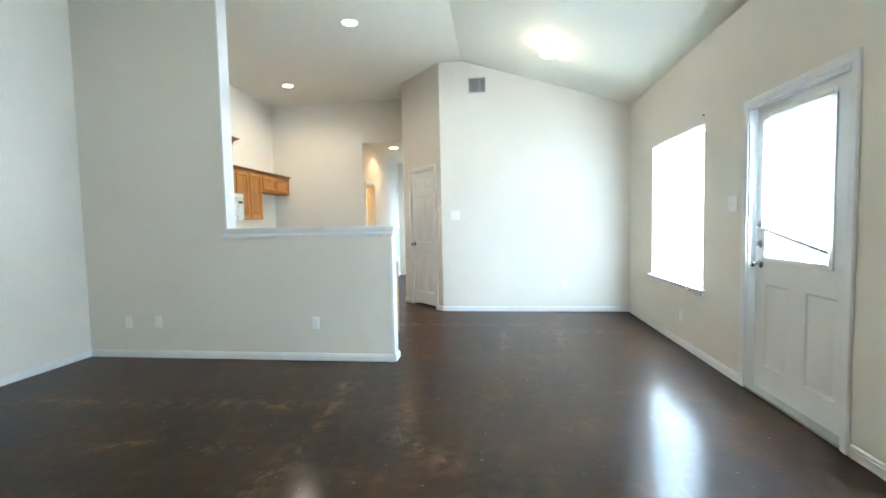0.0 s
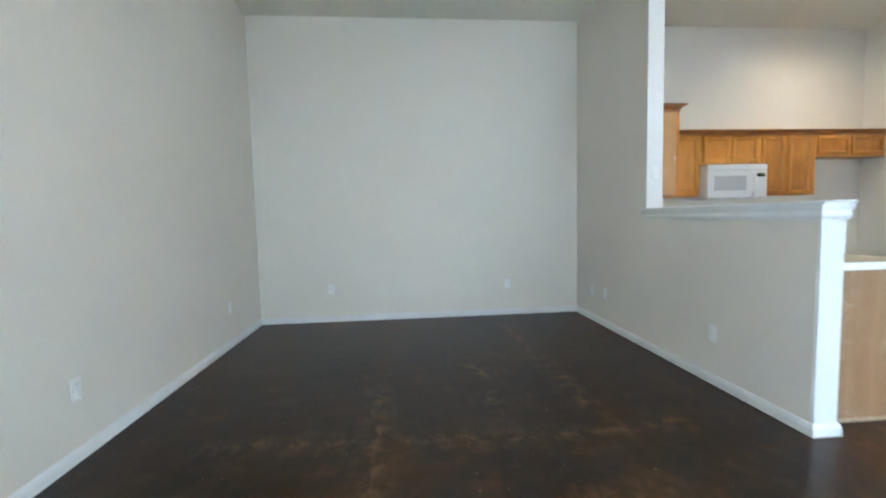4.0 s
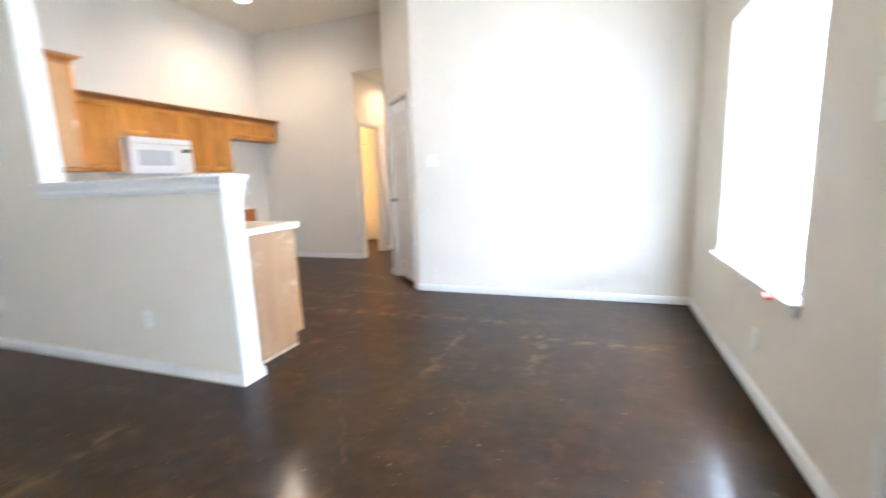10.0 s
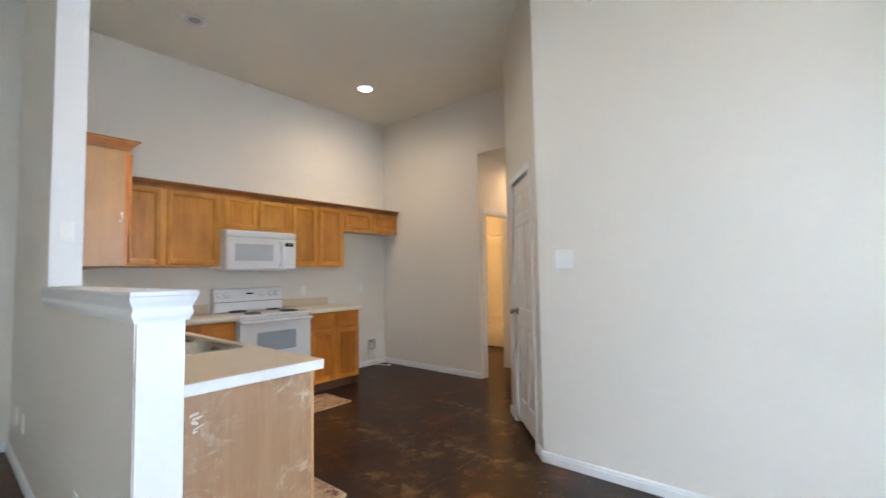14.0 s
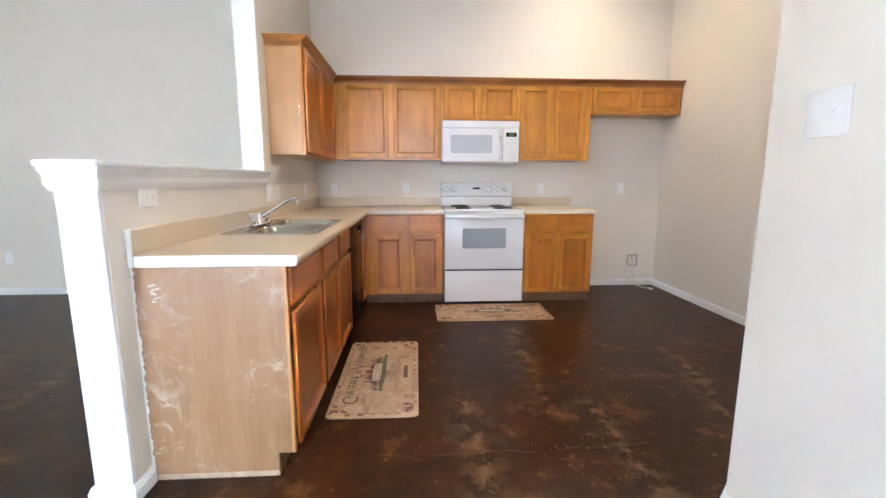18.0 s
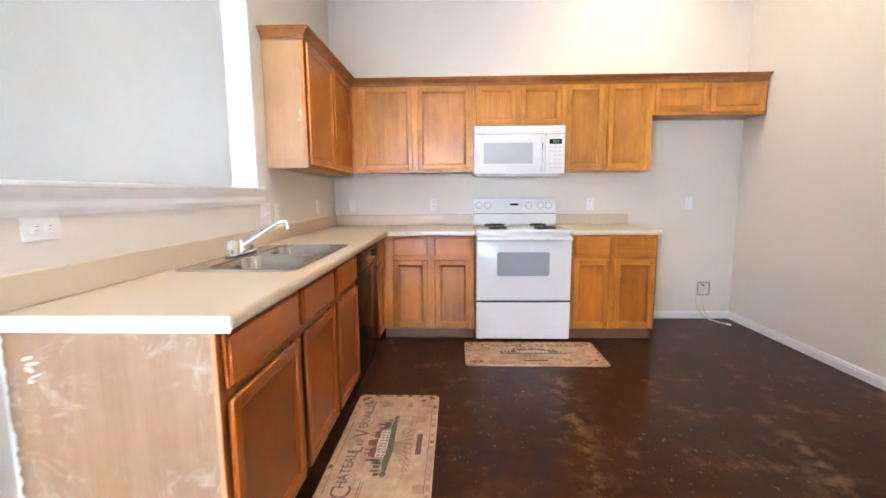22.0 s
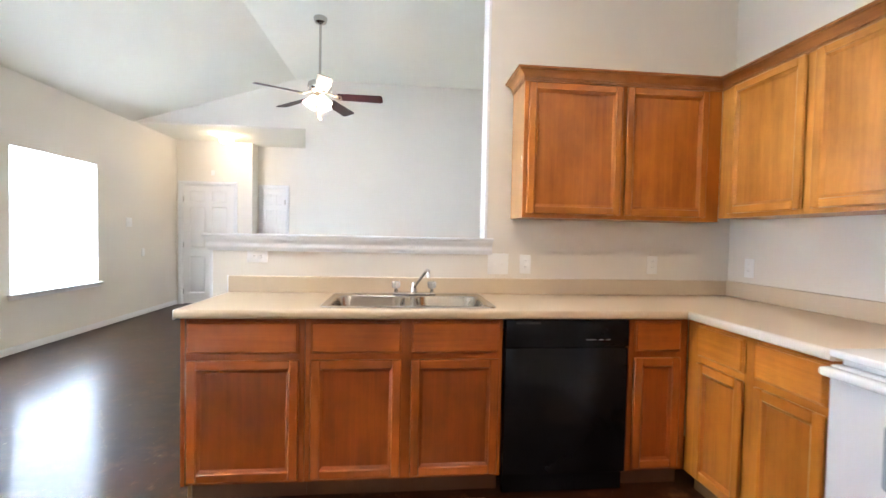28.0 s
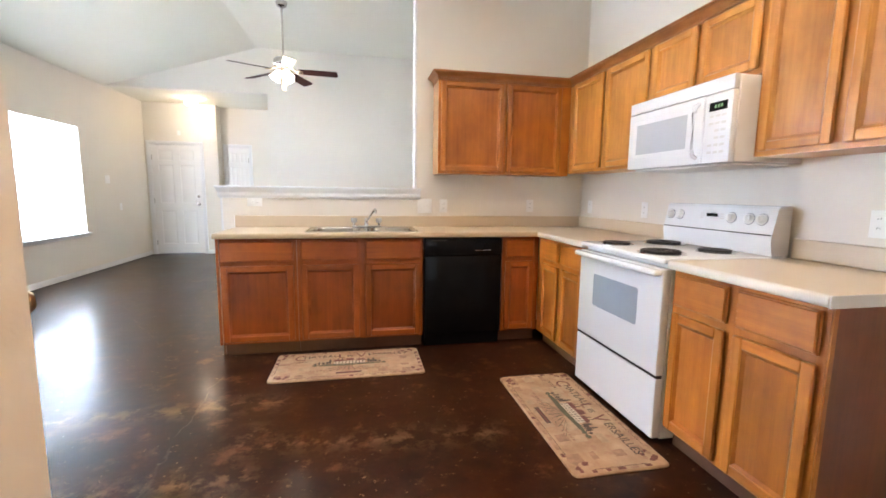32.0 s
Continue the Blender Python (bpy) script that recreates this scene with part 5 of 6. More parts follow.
box(bm, (-2.30, FY + 0.0218, 0.768), (-2.25, FY + 0.0226, 0.772))
part("marking", bm, M_NICKEL, pan, "small pale marking")
for x0, x1 in ((-2.372, -2.352), (-2.338, -2.318)):
    bm = bmesh.new()
    box(bm, (x0, FY + 0.0218, 0.768), (x1, FY + 0.0226, 0.7715))
    part("marking", bm, M_VENT, pan, "small pale marking")
bm = bmesh.new()
box(bm, (-2.470, FY - 0.010, 0.105), (-1.852, FY + 0.016, 0.728), 0.005, 2)
part("door", bm, M_BLACK, dw, "glossy black door panel")
bm = bmesh.new()
box(bm, (-2.468, FY - 0.045, 0.004), (-1.854, FY - 0.012, 0.100), 0.003)
part("kick_plate", bm, M_BLACK, dw)

# ---- range ----
rg = root("electric_range", (-3.1, 7.025, 0), "white freestanding electric range with four coil burners", "range")
Y0, Y1 = 6.645, 7.407
bm = bmesh.new()
box(bm, (-3.42, Y0 + 0.002, 0.025), (-2.785, Y1 - 0.002, 0.895), 0.004)
part("body", bm, M_WHITE, rg)
bm = bmesh.new()
box(bm, (-3.42, Y0, 0.8955), (-2.735, Y1, 0.921), 0.008, 3)
cook = part("cooktop", bm, M_WHITE, rg, "white enamel cooktop")
bm = bmesh.new()
pr = [(-3.425, 0.9215), (-3.330, 0.9215), (-3.318, 0.985), (-3.318, 1.020), (-3.322, 1.030), (-3.345, 1.150), (-3.358, 1.166), (-3.425, 1.166)]
a = [bm.verts.new((x, Y0 + 0.004, z)) for x, z in pr]
b = [bm.verts.new((x, Y1 - 0.004, z)) for x, z in pr]
bm.faces.new(a)
bm.faces.new(b[::-1])
for i in range(len(pr)):
    bm.faces.new((a[i], a[(i + 1) % len(pr)], b[(i + 1) % len(pr)], b[i]))
bg = part("backguard", bm, M_WHITE, rg, "white backguard with control panel", 20)
bm = bmesh.new()
box(bm, (-3.3185, Y0 + 0.006, 1.0215), (-3.3150, Y1 - 0.006, 1.0265))
part("seam", bm, M_DARK, bg, "dark seam")
pq = Vector((1, 0, 0.19)).normalized().to_track_quat("Z", "Y").to_matrix()
for y in (6.700, 6.778, 7.153, 7.262, 7.335):
    bm = bmesh.new()
    lathe(bm, [(0.0, 0.0), (0.027, 0.0), (0.026, 0.006), (0.021, 0.008), (0.019, 0.022), (0.0, 0.023)], (-3.331, y, 1.098), 20, pq)
    kn = part("knob", bm, M_PLAST, bg, "white control knob")
    bm = bmesh.new()
    lathe(bm, [(0.0265, 0.0), (0.0310, 0.0), (0.0310, 0.0016), (0.0265, 0.0016), (0.0265, 0.0)], (-3.3312, y, 1.098), 24, pq)
    part("dial_ring", bm, M_DIAL, kn, "grey ring round the knob")
    bm = bmesh.new()
    box(bm, (-3.312, y - 0.003, 1.088), (-3.304, y + 0.003, 1.116))
    part("grip", bm, M_PLAST, kn)
bm = bmesh.new()
box(bm, (-3.332, 6.985, 1.098), (-3.3285, 7.060, 1.116))
part("clock_display", bm, M_BLACK, bg)
for y in (6.95, 7.09):
    for k in range(3):
        bm = bmesh.new()
        box(bm, (-3.3335, y - 0.012, 1.088 + 0.012 * k), (-3.3305, y + 0.012, 1.093 + 0.012 * k))
        part("button", bm, M_VENT, bg)
for x, y, r in ((-3.185, 6.835, 0.098), (-2.865, 6.835, 0.078), (-3.185, 7.220, 0.078), (-2.865, 7.220, 0.098)):
    bm = bmesh.new()
    lathe(bm, [(r + 0.018, 0.0), (r + 0.018, 0.004), (r + 0.008, 0.005), (r * 0.5, 0.001), (0.0, 0.001)], (x, y, 0.9213), 28)
    pan = part("drip_pan", bm, M_CHROME, cook, "shiny drip pan")
    bm = bmesh.new()
    pts = []
    turns = 4.0
    for k in range(int(turns * 20) + 1):
        q = 2 * math.pi * k / 20
        rr = 0.018 + (r - 0.018) * k / (turns * 20)
        pts.append((x + rr * math.cos(q), y + rr * math.sin(q), 0.9325))
    tube(bm, pts, 0.0058, 6)
    part("coil", bm, M_COIL, cook, "black coil element")
bm = bmesh.new()
box(bm, (-2.784, Y0 + 0.004, 0.350), (-2.738, Y1 - 0.004, 0.872), 0.008, 3)
od = part("oven_door", bm, M_WHITE, rg, "white oven door")
bm = bmesh.new()
pts = []
for cy, cz, a0 in ((7.216, 0.730, 0), (6.829, 0.730, 90), (6.829, 0.567, 180), (7.216, 0.567, 270)):
    pts += [(cy + 0.014 * math.cos(radians(a0 + 22.5 * k)), cz + 0.014 * math.sin(radians(a0 + 22.5 * k))) for k in range(5)]
f = [bm.verts.new((-2.7365, y, z)) for y, z in pts]
g = [bm.verts.new((-2.7395, y, z)) for y, z in pts]
bm.faces.new(f)
bm.faces.new(g[::-1])
for i in range(len(pts)):
    bm.faces.new((f[i], g[i], g[(i + 1) % len(pts)], f[(i + 1) % len(pts)]))
bmesh.ops.recalc_face_normals(bm, faces=bm.faces)
part("oven_window", bm, M_GREYW, od, "grey dotted oven window", 0)
bm = bmesh.new()
box(bm, (-2.740, Y0 + 0.006, 0.838), (-2.690, Y1 - 0.006, 0.868), 0.012, 3)
part("door_handle", bm, M_WHITE, od, "white full-width handle")
# near-black strip stands for the shade between oven door and drawer
bm = bmesh.new()
box(bm, (-2.775, Y0 + 0.006, 0.336), (-2.745, Y1 - 0.006, 0.3495))
part("gap", bm, M_DARK, rg, "near-black strip for the shade in the gap above the drawer")
bm = bmesh.new()
box(bm, (-2.784, Y0 + 0.004, 0.030), (-2.740, Y1 - 0.004, 0.335), 0.008, 3)
part("storage_drawer", bm, M_WHITE, rg, "white storage drawer")
for y in (Y0 + 0.06, Y1 - 0.06):
    for x in (-2.83, -3.36):
        bm = bmesh.new()
        rod(bm, (x, y, 0.0), (x, y, 0.026), 0.014, 10)
        part("foot", bm, M_DARK, rg)

# ---- microwave ----
mw = root("microwave", (-3.24, 7.02, 1.356), "white over-the-range microwave under the wall cabinets", "microwave")
Y0, Y1, MZ0, MZ1 = 6.642, 7.400, 1.358, 1.766
bm = bmesh.new()
box(bm, (KWEST + 0.001, Y0, MZ0 + 0.012), (-3.062, Y1, MZ1 - 0.002), 0.004)
part("body", bm, M_WHITE, mw)
bm = bmesh.new()
box(bm, (-3.40, Y0 + 0.02, MZ0), (-3.075, Y1 - 0.02, MZ0 + 0.0115), 0.003)
part("underside", bm, M_VENT, mw)
bm = bmesh.new()
box(bm, (-3.0615, Y0, 1.700), (-3.030, Y1, MZ1), 0.006, 2)
part("vent_grille", bm, M_WHITE, mw)
bm = bmesh.new()
box(bm, (-3.0615, Y0, MZ0 + 0.012), (-3.028, 7.236, 1.697), 0.008, 3)
md = part("door", bm, M_WHITE, mw, "white microwave door")
bm = bmesh.new()
box(bm, (-3.0285, Y0 + 0.045, 1.430), (-3.0268, 7.165, 1.655), 0.0006)
wd = part("window", bm, M_WHITE, md, "pale window surround")
bm = bmesh.new()
box(bm, (-3.0270, Y0 + 0.080, 1.455), (-3.0258, 7.130, 1.628), 0.0004)
part("mesh_screen", bm, plain("mw_screen", (0.50, 0.53, 0.56), 0.12, vary=0.04), wd, "pale grey screened glass")
bm = bmesh.new()
tube(bm, [(-3.030, 7.205, 1.400), (-3.004, 7.205, 1.412), (-2.998, 7.205, 1.44), (-2.998, 7.205, 1.62), (-3.004, 7.205, 1.652), (-3.030, 7.205, 1.664)], 0.010, 10)
part("door_handle", bm, M_WHITE, md, "white bowed handle")
bm = bmesh.new()
box(bm, (-3.0615, 7.239, MZ0 + 0.012), (-3.030, Y1, 1.697), 0.006, 2)
cp = part("control_panel", bm, M_WHITE, mw)
bm = bmesh.new()
box(bm, (-3.0305, 7.268, 1.615), (-3.0285, 7.372, 1.655))
dp = part("display", bm, M_BLACK, cp, "dark display")
bm = bmesh.new()
for y in (7.300, 7.318, 7.336):
    box(bm, (-3.0287, y, 1.628), (-3.0280, y + 0.010, 1.643))
part("digits", bm, M_LCD, dp, "faint green digits", 0)
for r in range(6):
    for c in range(3):
        if r in (2, 3) and c != 1 and c != 2:
            continue
        bm = bmesh.new()
        y, z = 7.272 + 0.036 * c, 1.592 - 0.034 * r
        box(bm, (-3.0303, y, z - 0.007), (-3.0288, y + 0.026, z + 0.004))
        part("button", bm, M_VENT, cp)

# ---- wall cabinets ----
# range-wall uppers take the window-lit oak, south uppers the mid tone
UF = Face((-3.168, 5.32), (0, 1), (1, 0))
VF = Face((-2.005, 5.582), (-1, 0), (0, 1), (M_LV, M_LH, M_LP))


def wall_cabinet(face, u0, u1, z0, z1, doors, label, depth, gap=0.0):
    cab = root("wall_cabinet", face.p((u0 + u1) / 2, -depth / 2, z0), label, "cabinet", "kitchen wall cabinets")
    bm = bmesh.new()
    face.block(bm, u0 + 0.0008, u1 - 0.0008, -depth, -0.019, z0, z1)
    part("body", bm, M_WSIDE, cab)
    for a, b in [(u0 + 0.0008, doors[0][0] + 0.012)] + [(p[1] - 0.012, q[0] + 0.012) for p, q in zip(doors, doors[1:])] + [(doors[-1][1] - 0.012, u1 - 0.0008)]:
        ff = bmesh.new()
        face.block(ff, a, b, -0.0185, 0.0, z0, z1)
        part("frame_stile", ff, face.wv, cab)
    for a, b in ((z0 + 0.0005, z0 + 0.038), (z1 - 0.05, z1 - 0.0005)):
        ff = bmesh.new()
        face.block(ff, u0 + 0.002, u1 - 0.002, -0.018, -0.0006, a, b)
        part("frame_rail", ff, face.wh, cab)
    for a, b in doors:
        cab_door(face, cab, a, b, z0 + 0.022, z1 - 0.025, True, 0.043)
    return cab


D1 = 0.281
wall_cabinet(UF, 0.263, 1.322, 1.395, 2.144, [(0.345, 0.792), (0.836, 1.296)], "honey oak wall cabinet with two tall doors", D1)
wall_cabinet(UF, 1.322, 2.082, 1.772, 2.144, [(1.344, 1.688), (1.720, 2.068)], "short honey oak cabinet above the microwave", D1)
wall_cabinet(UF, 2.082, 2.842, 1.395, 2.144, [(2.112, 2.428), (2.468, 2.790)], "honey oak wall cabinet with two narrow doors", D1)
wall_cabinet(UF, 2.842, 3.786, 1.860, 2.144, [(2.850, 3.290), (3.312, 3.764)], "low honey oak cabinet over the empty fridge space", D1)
corner_cab = wall_cabinet(VF, 0.0, 1.163, 1.374, 2.140, [(0.020, 0.558), (0.582, 1.070)], "shade-toned reddish-brown oak corner wall cabinet beside the pass-through", 0.254)
for y, z, w, h in ((5.548, 1.712, 0.0045, 0.012), (5.553, 1.690, 0.0030, 0.008), (5.541, 1.664, 0.0022, 0.010)):
    bm = bmesh.new()
    lathe(bm, [(0.0, 0.0006), (0.7, 0.0005), (1.0, 0.0)], (0, 0, 0), 9)
    for v in bm.verts:
        v.co = Vector((-2.0055 + v.co.z, y + v.co.x * w + v.co.y * 0.002, z + v.co.y * h))
    bmesh.ops.recalc_face_normals(bm, faces=bm.faces)
    part("paint_chip", bm, M_LAME, corner_cab, "white chip of paint")
CR = [(0.0, 0.0), (0.007, 0.0), (0.007, 0.007), (0.004, 0.009), (0.004, 0.012), (0.010, 0.013), (0.010, 0.019), (0.006, 0.021), (0.012, 0.032), (0.024, 0.043), (0.038, 0.050), (0.038, 0.054), (0.048, 0.055), (0.052, 0.060), (0.050, 0.067), (0.0, 0.067)]
cm = root("cabinet_crown", (-2.6, 5.5, 2.11), "dark oak crown moulding along the wall cabinets", "moulding")
for p0, p1, out, e0, e1 in (((-2.005, HW_N + 0.001), (-2.005, 5.582), (1, 0), 0, -1), ((-2.005, 5.582), (-3.168, 5.582), (0, 1), -1, 1), ((-3.168, 5.582), (-3.168, KNORTH - 0.002), (1, 0), 1, 0)):
    bm = bmesh.new()
    sweep(bm, CR, (*p0, 2.122), (*p1, 2.122), out, e0, e1)
    part("crown_length", bm, wood("oak_crown" + str(len(bpy.data.materials)), (0.185, 0.060, 0.013), (0.370, 0.138, 0.032), "h"), cm, "", 25)

# ---- mats ----


def kitchen_mat(m, label):
    """A cushioned mat 1.02 by 0.48 m; its lettering stands upright along local +y."""
    ob = root("kitchen_mat", (0, 0, 0), label, "mat", "kitchen mats")
    bm = bmesh.new()
    w, h, r = 1.02, 0.475, 0.03
    poly = []
    for cx, cy, a0 in ((w / 2 - r, h / 2 - r, 0), (-w / 2 + r, h / 2 - r, 90), (-w / 2 + r, -h / 2 + r, 180), (w / 2 - r, -h / 2 + r, 270)):
        for k in range(5):
            q = radians(a0 + 22.5 * k)
            poly.append((cx + r * math.cos(q), cy + r * math.sin(q)))
    n = len(poly)
    rings = []
    for s, z in ((1.0, 0.001), (1.0, 0.006), (0.988, 0.012)):
        rings.append([bm.verts.new((x - (1 - s) * 0.55 * w * (1 if x > 0 else -1) * 0.9, y - (1 - s) * 0.5 * w * (1 if y > 0 else -1) * 0.9, z)) for x, y in poly])
    for a, b in zip(rings, rings[1:]):
        for k in range(n):
            bm.faces.new((a[k], a[(k + 1) % n], b[(k + 1) % n], b[k]))
    bm.faces.new(rings[-1])
    bm.faces.new(rings[0][::-1])
    part("cushion", bm, M_MAT, ob, "", 30)
    rg2 = random.Random(11)

    def flat(name, shapes, mt, lift, label="", joined=False):
        """Thin printed shapes, each a closed outline, a hair above the cushion."""
        bm = bmesh.new()
        for pts in shapes:
            z1 = 0.0124 + lift
            a = [bm.verts.new((x, y, z1)) for x, y in pts]
            b = [bm.verts.new((x, y, z1 - 0.0003)) for x, y in pts]
            k = len(pts)
            bm.faces.new(a)
            bm.faces.new(b[::-1])
            for i in range(k):
                bm.faces.new((a[i], b[i], b[(i + 1) % k], a[(i + 1) % k]))
            if not joined:
                part(name, bm, mt, ob, label, 0)
                bm = bmesh.new()
        if joined:
            part(name, bm, mt, ob, label, 0)

    def rect(x0, x1, y0, y1, skew=0.0):
        return [(x0, y0), (x1, y0), (x1 + skew, y1), (x0 + skew, y1)]

    def blob(x, y, rx, ry, n=10):
        return [(x + rx * math.cos(2 * math.pi * i / n) * rg2.uniform(0.7, 1.15), y + ry * math.sin(2 * math.pi * i / n) * rg2.uniform(0.7, 1.15)) for i in range(n)]

    # the collage of old papers that the print is laid on
    lite, pink = [], []
    for i in range(7):
        for j in range(4):
            x, y = -0.47 + 0.137 * i + rg2.uniform(-0.02, 0.02), -0.20 + 0.105 * j + rg2.uniform(-0.015, 0.015)
            r = rect(x, x + rg2.uniform(0.05, 0.10), y, y + rg2.uniform(0.03, 0.075), rg2.uniform(-0.006, 0.006))
            (lite if rg2.random() < 0.55 else pink).append(r)
    flat("paper_patch", lite, M_MATLITE, 0.0003, "paler parchment patch of the print")
    flat("paper_patch", pink, M_MATPINK, 0.0003, "rosy parchment patch of the print")
    edge_a, edge_b = [], []
    for sy in (-1, 1):
        for k in range(12):
            x = -0.40 + 0.068 * k + rg2.uniform(-0.01, 0.01)
            y = sy * 0.219
            (edge_a if rg2.random() < 0.82 else edge_b).append(rect(x, x + rg2.uniform(0.02, 0.045), y - 0.009, y + 0.009, rg2.uniform(-0.004, 0.004)))
    for sx in (-1, 1):
        for k in range(5):
            y = -0.15 + 0.065 * k + rg2.uniform(-0.01, 0.01)
            (edge_a if rg2.random() < 0.6 else edge_b).append(rect(sx * 0.492 - 0.009, sx * 0.492 + 0.009, y, y + rg2.uniform(0.02, 0.04)))
    flat("border_patch", edge_a, M_MATPINK, 0.0004, "brown border patch of the print")
    flat("border_patch", edge_b, M_RUST, 0.0004, "russet border patch of the print")
    T = lambda x, y: Matrix.Translation((x, y, 0.0131))
    for text, size, x, y, mt in (("C", 0.120, -0.345, 0.128, M_RUST), ("HATEAU", 0.066, -0.195, 0.142, M_INK), ("L", 0.100, -0.055, 0.135, M_RUST), ("ES", 0.045, 0.003, 0.128, M_INK), ("V", 0.120, 0.085, 0.132, M_RUST), ("ERSAILLES", 0.064, 0.275, 0.142, M_INK)):
        words("lettering", text, size, T(x, y), mt, ob, 0.0003)
    # the picture: a long house between hedges and cypresses, with rows of vines
    def scenery(name, shapes, mt, lift, label=""):
        flat(name, [[(x, y * 1.28 - 0.018) for x, y in pts] for pts in shapes], mt, lift, label)

    scenery("printed_lawn", [[(-0.24, 0.000), (-0.15, 0.012), (0.0, 0.006), (0.15, 0.012), (0.24, 0.002), (0.14, -0.010), (-0.05, -0.018), (-0.18, -0.010)]], M_GREEN, 0.0007, "olive green lawn of the print")
    scenery("printed_wall", [rect(-0.105, 0.110, 0.008, 0.046)], M_CREAM, 0.0010)
    scenery("printed_roof", [[(-0.115, 0.044), (-0.030, 0.044), (-0.040, 0.068), (-0.100, 0.068)], [(-0.028, 0.048), (0.040, 0.048), (0.026, 0.082), (-0.014, 0.082)], [(0.042, 0.044), (0.122, 0.044), (0.106, 0.066), (0.050, 0.066)]], M_RUST, 0.0012)
    scenery("printed_window", [rect(-0.098 + 0.0235 * k, -0.089 + 0.0235 * k, 0.027, 0.040) for k in range(9)] + [rect(-0.098 + 0.0235 * k, -0.089 + 0.0235 * k, 0.011, 0.022) for k in range(9)], M_INK, 0.0013)
    scenery("printed_chimney", [rect(x, x + 0.006, 0.064, 0.088) for x in (-0.082, -0.054, 0.066, 0.092)], M_INK, 0.00135)
    scenery("printed_tree", [blob(x, 0.010 + hh / 2, ww, hh / 2) for x, hh, ww in ((-0.132, 0.066, 0.009), (-0.150, 0.040, 0.013), (-0.178, 0.030, 0.012), (0.134, 0.058, 0.009), (0.152, 0.036, 0.013), (0.186, 0.034, 0.010), (0.212, 0.022, 0.010), (-0.206, 0.040, 0.008), (-0.232, 0.024, 0.012), (0.170, 0.060, 0.007))], M_INK, 0.0014)
    scenery("printed_hedge", [blob(x, -0.002, 0.020, 0.011) for x in (-0.23, -0.19, -0.15, -0.11, -0.06, -0.02, 0.03, 0.07, 0.12, 0.16, 0.20, 0.24)], M_GREEN, 0.0016)
    scenery("vine_row", [[(0.018 * k - 0.002, -0.022 - 0.002 * abs(k)), (0.018 * k + 0.001, -0.022 - 0.002 * abs(k)), (0.042 * k + 0.003, -0.082), (0.042 * k - 0.003, -0.082)] for k in range(-5, 6)], M_GREEN, 0.0007)
    small = []
    for k in range(24):
        x = -0.26 + 0.022 * k
        small.append(rect(x, x + rg2.uniform(0.008, 0.016), -0.112, -0.098))
        if k % 3:
            small.append(rect(x + 0.004, x + 0.014, -0.130, -0.122))
    flat("small_print", small, M_MATPINK, 0.0009, "faded small lettering", True)
    flat("print_bar", [rect(-0.085, 0.085, -0.172, -0.146)], M_INK, 0.0007)
    flat("print_bar", [rect(-0.075, 0.075, -0.166, -0.152)], M_RUST, 0.0010)
    for sx in (-1, 1):
        for sy in (-1, 1):
            for k in range(9):
                flat("corner_leaf", [blob(sx * (0.44 + rg2.uniform(-0.045, 0.04)), sy * (0.185 + rg2.uniform(-0.045, 0.03)), rg2.uniform(0.010, 0.018), rg2.uniform(0.010, 0.018), 8)], M_MATPINK if k % 3 == 0 else M_RUST, 0.00045 + 0.00010 * k, "faded russet grape cluster")
    flat("border_line", [rect(-0.36, 0.36, 0.2042, 0.2064), rect(-0.36, 0.36, -0.2064, -0.2042), rect(-0.4820, -0.4795, -0.13, 0.13), rect(0.4795, 0.4820, -0.13, 0.13), rect(-0.40, -0.28, 0.062, 0.065), rect(-0.40, -0.28, 0.052, 0.054)], M_INK, 0.0008)
    ob.matrix_basis = m
    return ob


kitchen_mat(pose(-1.277, 6.150, 0.0, 0, 0, 180), "tan printed cushioned mat on the floor by the sink")
kitchen_mat(pose(-2.487, 7.063, 0.0, 0, 0, 90), "tan printed cushioned mat on the floor by the range")

# ---- ceiling fan ----
FANX, FANY = -0.462, 3.245
fan = root("ceiling_fan", (FANX, FANY, TOP), "five-blade ceiling fan with dark wooden blades and lit glass shades", "ceiling fan")
bm = bmesh.new()
lathe(bm, [(0.0, 0.0), (0.068, 0.0), (0.070, -0.015), (0.060, -0.050), (0.030, -0.068), (0.0, -0.070)], (FANX, FANY, TOP - 0.0005), 28)
part("canopy", bm, M_NICKEL, fan, "brushed metal canopy")
bm = bmesh.new()
rod(bm, (FANX, FANY, 2.86), (FANX, FANY, TOP - 0.06), 0.013, 14)
part("downrod", bm, M_NICKEL, fan)
bm = bmesh.new()
lathe(bm, [(0.0, 0.145), (0.030, 0.145), (0.040, 0.130), (0.095, 0.118), (0.118, 0.100), (0.126, 0.070), (0.122, 0.045), (0.105, 0.020), (0.080, 0.008), (0.060, 0.0), (0.0, 0.0)], (FANX, FANY, 2.735), 32)
part("motor_housing", bm, M_NICKEL, fan, "antique metal motor housing")
bm = bmesh.new()
lathe(bm, [(0.0, 0.0), (0.045, 0.0), (0.052, -0.020), (0.050, -0.045), (0.030, -0.062), (0.0, -0.064)], (FANX, FANY, 2.7345), 24)
kit = part("switch_cup", bm, M_BRASS, fan, "brass light-kit fitter")
